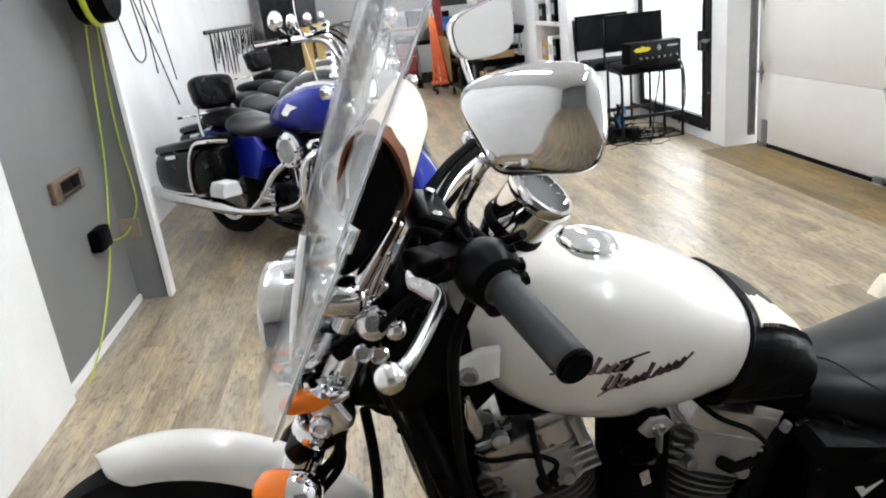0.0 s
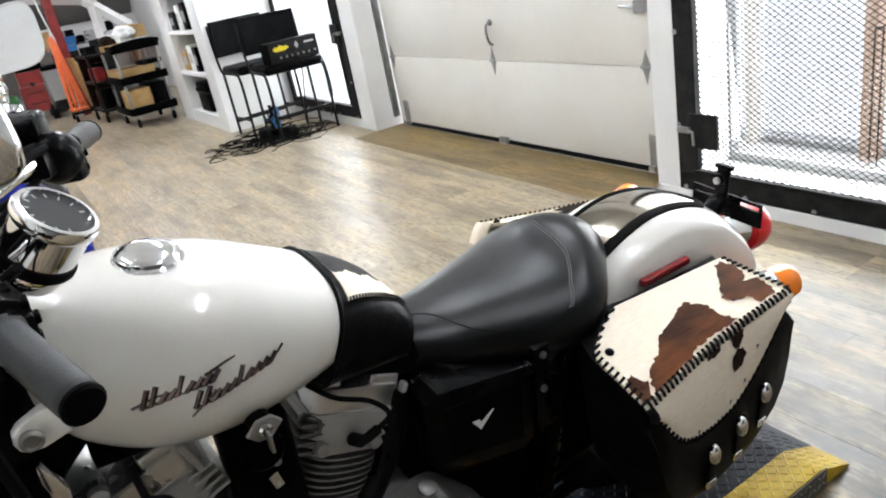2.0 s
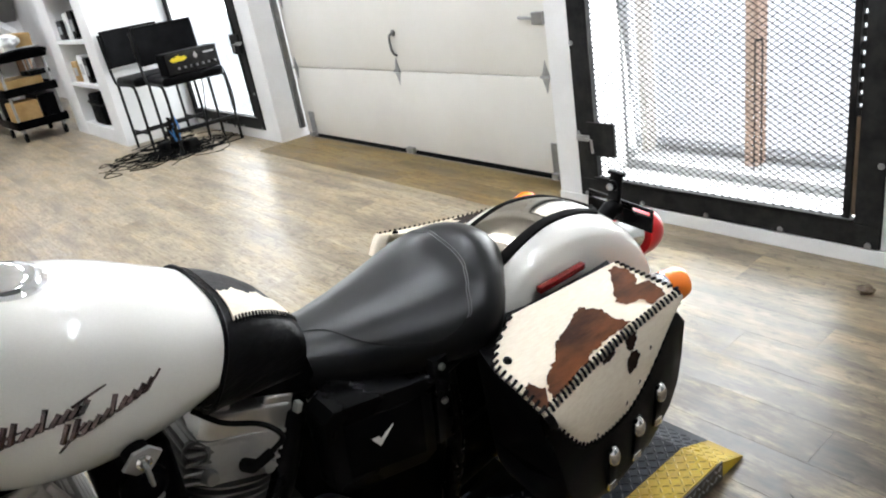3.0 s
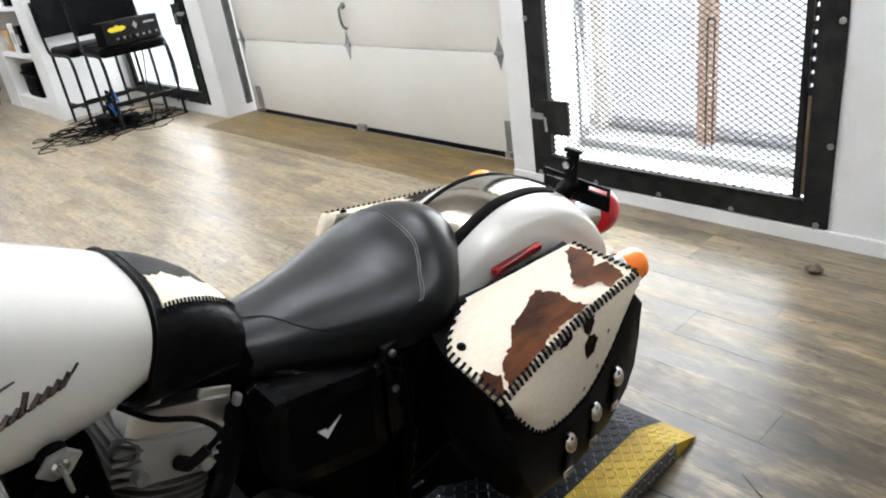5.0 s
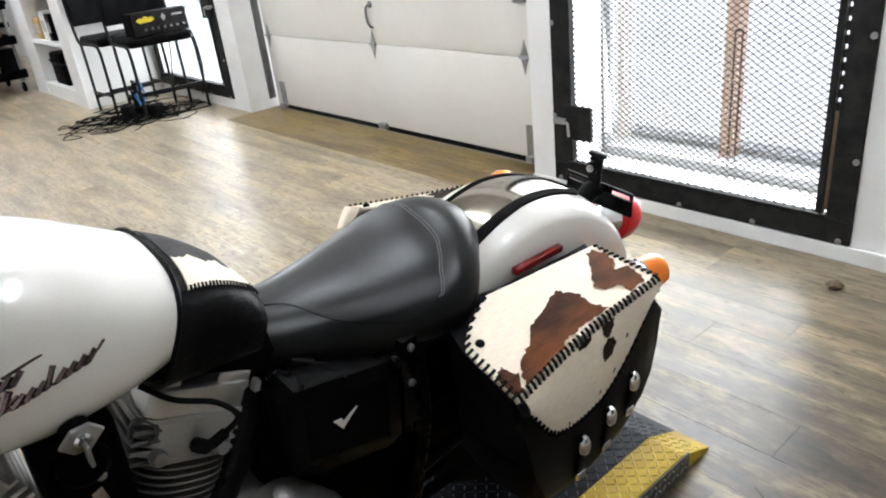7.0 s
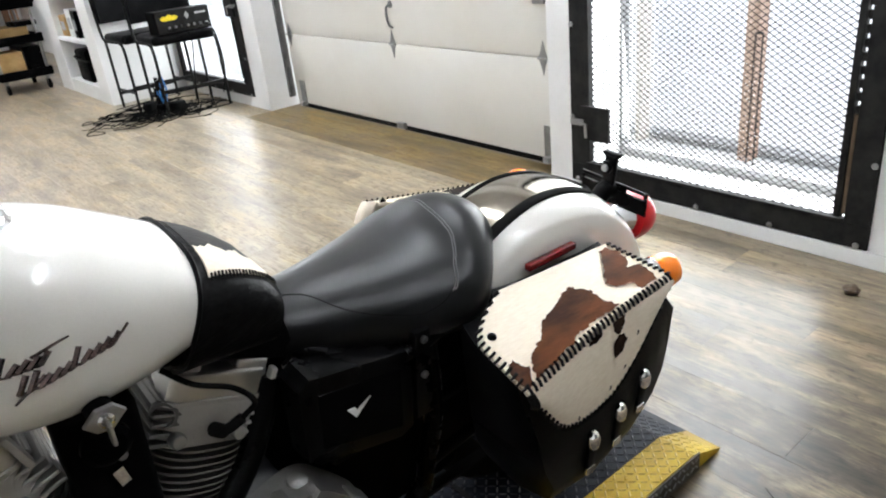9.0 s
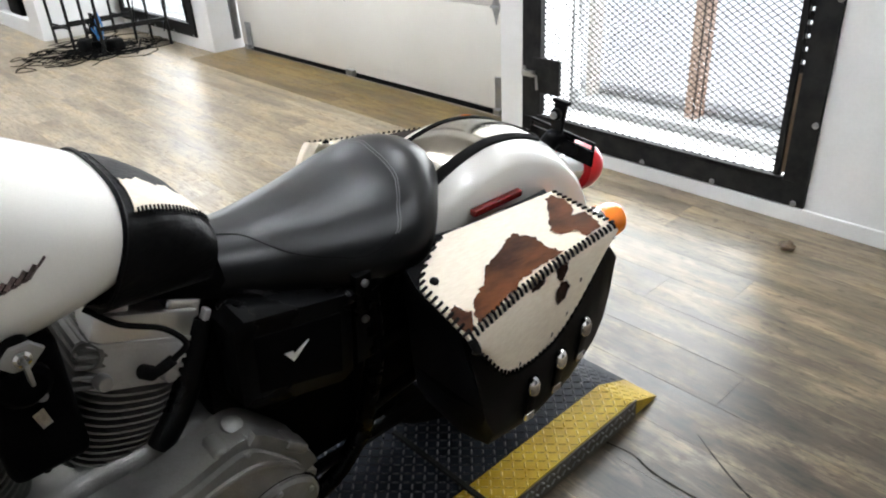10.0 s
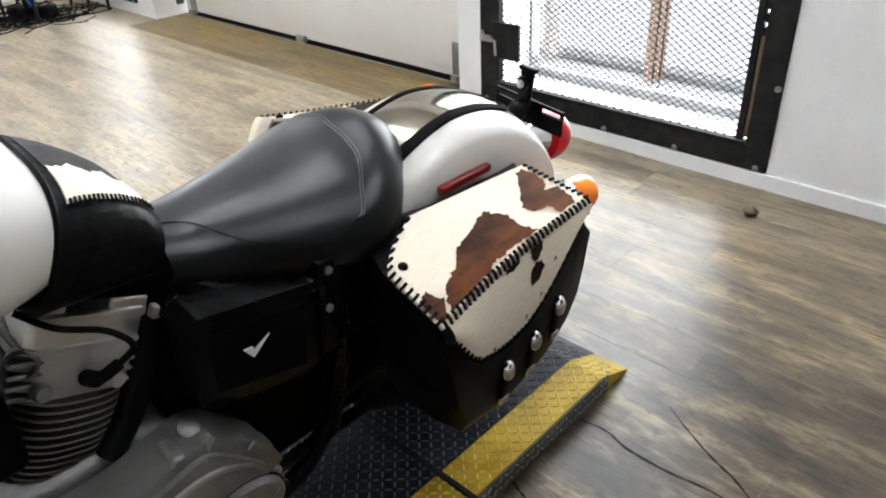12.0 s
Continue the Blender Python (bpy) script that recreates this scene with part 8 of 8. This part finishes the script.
for dx, dy, z, sx, sy, sz, rz, c in ((-0.06, -0.10, 0.495, 0.12, 0.20, 0.16, 15, "redpaint"), (0.05, 0.12, 0.495, 0.14, 0.20, 0.20, -8, "black"), (-0.04, -0.12, 0.155, 0.18, 0.24, 0.24, 6, "black"), (-0.08, -0.14, 0.815, 0.12, 0.16, 0.10, 22, "black"), (0.05, -0.05, 0.815, 0.14, 0.16, 0.16, -14, "steel_black"), (-0.05, 0.14, 0.815, 0.16, 0.18, 0.13, 8, "greylab")):
    carton("tool_case", f"{ {'redpaint': 'dark red', 'black': 'black', 'steel_black': 'black steel', 'greylab': 'grey'}[c]} case on the tool trolley", "case", pose(1.63 + dx, 10.36 + dy, z, 0, 0, rz), (sx, sy, sz), c)
ht = thing("engine_hoist", "orange steel engine hoist folded upright on a black dolly", "engine hoist", "", pose(1.38, 11.08, 0))
part("dolly_frame", box(box(box(box(bm_new(), (-0.17, -0.23, 0.10), (0.24, -0.19, 0.135), 0.006), (-0.17, 0.19, 0.10), (0.24, 0.23, 0.135), 0.006), (-0.17, -0.189, 0.10), (-0.13, 0.189, 0.135), 0.006), (0.20, -0.189, 0.10), (0.24, 0.189, 0.135), 0.006), M["steel_black"], ht, "black dolly frame", sm=False)
part("foot_plate", box(bm_new(), (-0.19, -0.16, 0.1355), (0.04, 0.12, 0.165), 0.006), M["orangepaint"], ht, "orange foot plate", sm=False)
for x0, y0, x1, y1, z1 in ((-0.165, -0.12, -0.115, 0.02, 1.07), (-0.10, -0.06, -0.098, 0.03, 1.09), (-0.04, -0.10, -0.088, 0.025, 1.06), (0.02, -0.02, -0.07, 0.05, 1.04)):
    rings = [[(xc + a * 0.019, yc + b_ * 0.016, zc) for a, b_ in ((-1, -1), (1, -1), (1, 1), (-1, 1))] for xc, yc, zc in ((x0, y0, 0.1655), (x1, y1, z1))]
    part("leg", loft(bm_new(), rings), M["orangepaint"], ht, "orange steel leg", sm=False)
part("cross_bar", box(bm_new(), (-0.165, -0.135, 0.24), (0.0, -0.115, 0.27), 0.004), M["orangepaint"], ht, sm=False)
part("top_pin", tube(bm_new(), [(-0.135, 0.025, 1.045), (-0.055, 0.045, 1.045)], 0.012, 10), M["zinc"], ht, "steel pin")
for x_ in (-0.15, 0.22):
    for y_ in (-0.21, 0.21):
        cw = part("castor", tube(bm_new(), [(x_ - 0.016, y_, 0.045), (x_ + 0.016, y_, 0.045)], 0.044, 16), M["rubber"], ht, "black castor")
        part("castor_fork", tube(bm_new(), [(x_, y_, 0.05), (x_, y_, 0.105)], 0.018, 8), M["zinc"], cw)
for k, (x_, c, h_) in enumerate(((0.075, "card", 0.66), (0.125, "post_pale", 0.60), (0.17, "card", 0.46), (0.215, "paper", 0.40))):
    bm = obox(bm_new(), pose(1.38 + x_, 11.02 + 0.05 * k, 0.1365 + h_ / 2, 0, -9, 12), (0.012, 0.30, h_), 0.003)
    tagged(link("leaning_board", bm, M[c], sm=False), f"{'tan' if c == 'card' else 'white' if c == 'paper' else 'pale wooden'} board leaning upright on the dolly", "board")
tagged(link("post", box(bm_new(), (1.36, 11.50, 0), (1.48, 11.62, H), 0.006), M["redpaint"], sm=False), "dark red painted steel post", "post", "", "structure")
tagged(link("conduit", tube(bm_new(), curve([(1.30, 11.5, 2.2), (1.30, 11.48, 1.5), (1.33, 11.47, 1.2), (1.36, 11.46, 0.9), (1.36, 11.46, 0.0)], 30), 0.012, 8), M["paper"]), "thin white conduit beside the red post", "conduit")
cab = thing("machine_cabinet", "black steel machine cabinet with tools on top", "cabinet", "", pose(1.62, 12.05, 0))
part("body", box(bm_new(), (-0.30, -0.22, 0.05), (0.34, 0.26, 0.84), 0.012), M["steel_black"], cab, sm=False)
part("plinth", box(bm_new(), (-0.27, -0.19, 0.0), (0.31, 0.23, 0.049), 0.004), M["black"], cab, sm=False)
part("door", box(bm_new(), (-0.27, -0.232, 0.10), (0.31, -0.2205, 0.78), 0.006), M["steel_black"], cab, "black door", sm=False)
bk = thing("bucket", "bright blue plastic bucket on the machine cabinet", "bucket", "", pose(1.575, 11.95, 0.84))
part("shell", lathe(bm_new(), ((0.0, 0.004), (0.068, 0.004), (0.070, 0.0), (0.088, 0.18), (0.093, 0.19), (0.088, 0.195), (0.066, 0.012)), Matrix.Identity(4), 28), M["bluebox"], bk)
part("wire_handle", tube(bm_new(), curve([(-0.09, 0, 0.18), (-0.07, -0.05, 0.11), (0.0, -0.10, 0.07), (0.07, -0.05, 0.11), (0.09, 0, 0.18)], 20), 0.003, 6), M["zinc"], bk, "wire handle")
for dx, dy, r_, h_, c in ((0.06, -0.05, 0.05, 0.13, "steel_black"), (0.15, 0.05, 0.06, 0.17, "black"), (0.22, -0.08, 0.045, 0.10, "zinc"), (0.12, -0.12, 0.035, 0.08, "steel_dark"), (0.26, 0.10, 0.05, 0.15, "greylab")):
    m_ = pose(1.62 + dx - 0.03, 12.05 + dy, 0.84)
    tin = thing("tin", f"{'pale metal' if c in ('zinc', 'steel_dark') else 'grey' if c == 'greylab' else 'black'} tin standing on the machine cabinet", "tin", "", m_)
    part("body", lathe(bm_new(), ((0, 0), (r_, 0), (r_, h_), (r_ * 0.92, h_ + 0.004)), Matrix.Identity(4), 18), M[c], tin)
    part("lid", lathe(bm_new(), ((r_ * 0.9, h_ + 0.0045), (r_ * 0.5, h_ + 0.012), (0, h_ + 0.02)), Matrix.Identity(4), 18), M["steel_black"], tin)
rc = thing("tool_chest", "dark red steel tool chest with a black cover on wheels", "tool chest", "", pose(0.93, 12.15, 0))
part("body", box(bm_new(), (-0.17, -0.22, 0.14), (0.14, 0.22, 0.50), 0.014), M["redpaint"], rc, sm=False)
part("top_box", box(bm_new(), (-0.15, -0.20, 0.505), (0.15, 0.20, 0.70), 0.014), M["redpaint"], rc, "red upper box", sm=False)
part("cover", box(bm_new(), (-0.16, -0.205, 0.7015), (0.19, 0.21, 0.80), 0.03, 3), M["plastic"], rc, "black soft cover")
for k in range(2):
    part("drawer_pull", box(bm_new(), (-0.10, -0.232, 0.26 + k * 0.14), (0.09, -0.2205, 0.272 + k * 0.14), 0.003), M["steel_black"], rc, "dark drawer pull", sm=False)
part("latch", box(bm_new(), (-0.03, -0.212, 0.49), (0.03, -0.2005, 0.55), 0.004), M["steel_black"], rc, "black latch", sm=False)
for sx in (-1, 1):
    for sy in (-1, 1):
        part("wheel", tube(bm_new(), [(sx * 0.13 - 0.02, sy * 0.225, 0.105), (sx * 0.13 + 0.02, sy * 0.225, 0.105)], 0.104, 20), M["rubber"], rc, "black wheel")
bn = thing("wheeled_bin", "grey-white wheeled bin with a black lid", "bin", "", pose(1.20, 11.95, 0))
part("body", loft(bm_new(), [[(a * w_, b_ * w_ * 1.1, z_) for a, b_ in ((-1, -1), (1, -1), (1, 1), (-1, 1))] for w_, z_ in ((0.085, 0.10), (0.088, 0.12), (0.10, 0.64), (0.10, 0.66))]), M["greylab"], bn, "grey plastic body", sm=False)
part("lid", box(bm_new(), (-0.11, -0.12, 0.6605), (0.11, 0.12, 0.72), 0.012), M["plastic"], bn, "black lid", sm=False)
part("base", box(bm_new(), (-0.092, -0.10, 0.075), (0.092, 0.10, 0.25), 0.006), M["steel_black"], bn, "black base", sm=False)
for sx in (-1, 1):
    part("wheel", tube(bm_new(), [(sx * 0.10 - 0.012, -0.06, 0.07), (sx * 0.10 + 0.012, -0.06, 0.07)], 0.069, 18), M["rubber"], bn, "black wheel")
# workbench with clutter along the back
wb = thing("workbench", "long wooden workbench piled with boxes and tools", "workbench", "", pose(0.6, 13.1, 0))
part("top", box(bm_new(), (-1.9, -0.38, 0.86), (2.1, 0.38, 0.91), 0.006), M["wood"], wb, sm=False)
for x in (-1.8, 0.0, 2.0):
    for y in (-0.32, 0.32):
        part("leg", box(bm_new(), (x - 0.04, y - 0.04, 0), (x + 0.04, y + 0.04, 0.859), 0.004), M["wood"], wb, sm=False)
names = {"paper": "white", "card": "brown", "black": "black", "greylab": "grey", "steel_black": "dark steel", "green": "green", "redpaint": "dark red", "bluebox": "blue"}
for k in range(26):
    c = rg.choice(("paper", "card", "black", "greylab", "steel_black"))
    x = -1.2 + k * 0.145
    carton("bench_box", f"{names[c]} box standing on the cluttered workbench", "box", pose(x, 13.1 + rg.uniform(-0.2, 0.2), 0.91, 0, 0, rg.uniform(-20, 20)), (rg.uniform(0.1, 0.16), rg.uniform(0.12, 0.3), rg.uniform(0.08, 0.26)), c)
for k in range(7):
    c = rg.choice(("green", "black", "black", "redpaint", "steel_black"))
    carton("floor_crate", f"{names[c]} crate on the floor before the workbench", "crate", pose(-1.3 + k * 0.30 + rg.uniform(-0.05, 0.05), 12.3 + rg.uniform(-0.15, 0.3), 0, 0, 0, rg.uniform(-15, 15)), (0.26, 0.3, rg.uniform(0.3, 0.55)), c)
# white braces of the roof truss near the back
for (x0, z0, x1, z1) in ((1.97, 0.0, 1.97, 2.9), (1.50, 1.80, 2.36, 1.02), (1.10, 1.62, 1.90, 1.46)):
    bm = tube(bm_new(), [(x0, 11.6, z0), (x1, 11.6, z1)], 0.075, 4)
    tagged(link("trim_brace", bm, M["wall"], sm=False), "white painted timber post and brace", "brace", "", "structure")
bm = sheet(bm_new(), [[(0.3, 12.0, 2.9), (0.3, 13.59, 1.2)], [(2.8, 12.0, 2.9), (2.8, 13.59, 1.2)]], 0.04)
tagged(link("ceiling_slope", bm, M["wall_grey"], sm=False), "sloping grey underside of a stair", "ceiling", "", "structure")

# ---- left wall: hose, outlets, hooks with cables ----
reel = thing("hose_reel", "black hose reel with a lime green rim on the wall", "hose reel", "", pose(-0.93, 3.78, 1.53))
part("drum", lathe(bm_new(), ((0.02, -0.07), (0.15, -0.07), (0.16, -0.055), (0.16, 0.055), (0.15, 0.07), (0.02, 0.07)), Matrix.Rotation(radians(90), 4, "Y"), 32), M["plastic"], reel)
part("rim", tube(bm_new(), [(-0.01, 0.160 * math.cos(a), 0.160 * math.sin(a)) for a in [2 * math.pi * k / 32 for k in range(32)]], 0.014, 8, closed=True), M["lime"], reel, "lime green rim")
part("bracket", box(bm_new(), (-0.08, -0.05, -0.05), (0.0, 0.05, 0.20), 0.006), M["steel_black"], reel, sm=False)
hose = thing("air_hose", "thin yellow-green air hose hanging down the grey wall", "hose", "", pose(-1.115, 3.6, 0))
part("strand", tube(bm_new(), curve([(0.12, 0.32, 1.62), (0.074, 0.318, 1.39), (0.034, 0.316, 1.085), (0.012, 0.275, 0.766), (0.012, 0.121, 0.50), (0.012, -0.022, 0.307), (0.012, -0.272, 0.105), (0.024, -0.485, 0.03), (0.03, -0.59, 0.006)], 60), 0.0042, 8), M["lime"], hose)
part("strand", tube(bm_new(), curve([(0.14, 0.314, 1.60), (0.119, 0.318, 1.366), (0.093, 0.318, 1.03), (0.087, 0.318, 0.815), (0.097, 0.318, 0.624), (0.087, 0.318, 0.501), (0.021, 0.315, 0.384), (0.012, 0.158, 0.388), (0.014, 0.01, 0.44), (0.02, -0.01, 0.49)], 60), 0.0042, 8), M["lime"], hose)
th_ = thing("wall_thermostat", "small brown wall unit with a dark display", "thermostat", "", pose(-1.135, 3.43, 0.738))
part("body", box(bm_new(), (0.0, -0.165, -0.045), (0.024, 0.165, 0.045), 0.006), M["stained"], th_, sm=False)
part("display", box(bm_new(), (0.0285, -0.10, -0.018), (0.031, 0.10, 0.032), 0.002), M["black"], th_, sm=False)
part("louvre", box(bm_new(), (0.0285, -0.10, -0.036), (0.031, 0.10, -0.026), 0.001), M["steel_black"], th_, sm=False)
sk = thing("wall_socket", "tan wall socket plate with a black plug adapter", "socket", "", pose(-1.135, 3.74, 0.42))
part("plate", box(bm_new(), (0.004, 0.182, -0.078), (0.098, 0.1895, 0.022), 0.003), M["tan_plate"], sk, "tan cover plate on the wall", sm=False)
part("adapter", obox(bm_new(), pose(0.028, -0.165, 0.03, 0, 0, 0), (0.056, 0.15, 0.10), 0.012, 2), M["plastic"], sk, "black plug adapter")
rail = thing("hook_rail", "wall rail of hooks hung with black cables", "hook rail", "", pose(XL, 10.4, 1.24))
part("rail", box(bm_new(), (0.0, -1.9, -0.02), (0.02, 1.9, 0.02), 0.003), M["steel_black"], rail, sm=False)
for k in range(16):
    y = -1.85 + k * 0.245
    part("hook", tube(bm_new(), curve([(0.02, y, 0.0), (0.09, y, 0.0), (0.10, y, 0.03)], 8), 0.005, 6), M["zinc"], rail)
    for q in range(2):
        L = rg.uniform(0.25, 0.55)
        part("cable", tube(bm_new(), curve([(0.06, y, 0.01), (0.07, y + rg.uniform(-0.06, 0.06), -L * 0.5), (0.06, y + rg.uniform(-0.08, 0.08), -L), (0.05, y + rg.uniform(-0.05, 0.05), -L * 0.5), (0.06, y + 0.01, 0.01)], 22), 0.0042, 5), M["rubber"], rail)
wires = thing("wall_wires", "thin black wires looping down the white wall", "wires", "", pose(XL, 5.3, 0))
for pts in (((0.01, 0.2, 2.2), (0.012, 0.3, 1.6), (0.012, 0.55, 1.15), (0.012, 0.85, 1.18), (0.012, 0.75, 1.6), (0.012, 0.55, 2.2)), ((0.01, 0.5, 2.2), (0.012, 0.8, 1.6), (0.012, 1.2, 1.1), (0.012, 1.5, 0.7)), ((0.01, 0.75, 2.2), (0.012, 1.0, 1.7), (0.012, 1.35, 1.3)), ((0.01, 0.95, 2.2), (0.012, 1.02, 1.5), (0.012, 1.05, 1.0)), ((0.01, 1.3, 2.2), (0.012, 1.35, 1.6), (0.012, 1.6, 0.9))):
    part("wire", tube(bm_new(), curve(pts, 40), 0.005, 5), M["rubber"], wires)
lk = thing("locker", "tall dark steel locker against the back wall", "locker", "", pose(-0.82, 12.6, 0))
part("body", box(bm_new(), (-0.42, -0.25, 0.05), (0.42, 0.25, 1.95), 0.008), M["steel_black"], lk, sm=False)
part("plinth", box(bm_new(), (-0.40, -0.23, 0.0), (0.40, 0.23, 0.0495), 0.004), M["black"], lk, sm=False)
for s in (-1, 1):
    dr = part("door", box(bm_new(), (min(0.003 * s, 0.412 * s), -0.264, 0.08), (max(0.003 * s, 0.412 * s), -0.2505, 1.92), 0.004), M["steel_black"], lk, "dark steel door", sm=False)
    part("handle", tube(bm_new(), [(0.04 * s, -0.275, 0.95), (0.04 * s, -0.275, 1.10)], 0.006, 8), M["zinc"], dr, "steel handle")
dirt = thing("debris", "small crumpled brown scrap on the floor", "debris", "", pose(2.64, 1.08, 0.0))
bm = bm_new()
bmesh.ops.create_icosphere(bm, subdivisions=3, radius=0.026)
for v in bm.verts:
    v.co = v.co * (1 + 0.5 * noise.noise(v.co * 60)) * 0.9
    v.co.z = max(0.0, v.co.z * 0.6 + 0.012)
part("scrap", bm, M["stained"], dirt)

# long dark cracks in the near floor
for pts in (((1.656, 0.841), (1.615, 0.775), (1.575, 0.70), (1.552, 0.643), (1.50, 0.55), (1.47, 0.42)), ((1.49, 0.985), (1.499, 0.911), (1.484, 0.848), (1.483, 0.755), (1.494, 0.651), (1.48, 0.5)), ((1.275, 1.01), (1.257, 0.982), (1.239, 0.932), (1.225, 0.87))):
    line = curve([(x, y, 0.0006) for x, y in pts], 40)
    bm = bm_new()
    prev = None
    for k, p in enumerate(line):
        h_ = 0.0016 + 0.0022 * abs(math.sin(k * 0.7)) * math.sin(math.pi * k / 40)
        a, b2 = bm.verts.new(p - Vector((h_, 0, 0))), bm.verts.new(p + Vector((h_, 0, 0)))
        if prev:
            bm.faces.new((prev[0], prev[1], b2, a))
        prev = (a, b2)
    ob = part("floor_crack", bm, M["crack"], floor, "thin dark crack in the floor", sm=False)

# ---- floor boards, the nearest as pieces, the far rest joined ----
plank_rows.sort(key=lambda p: (p[0] - 1.2) ** 2 + (p[1] - 2.6) ** 2)
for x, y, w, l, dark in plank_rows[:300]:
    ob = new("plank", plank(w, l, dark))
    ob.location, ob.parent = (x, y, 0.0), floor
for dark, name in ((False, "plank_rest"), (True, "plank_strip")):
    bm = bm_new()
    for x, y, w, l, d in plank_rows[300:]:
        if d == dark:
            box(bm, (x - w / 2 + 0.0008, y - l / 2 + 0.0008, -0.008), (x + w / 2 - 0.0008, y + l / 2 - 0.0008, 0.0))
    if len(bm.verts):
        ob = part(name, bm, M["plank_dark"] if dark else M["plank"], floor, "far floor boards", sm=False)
        ob["kind"] = "stuff"
    else:
        bm.free()
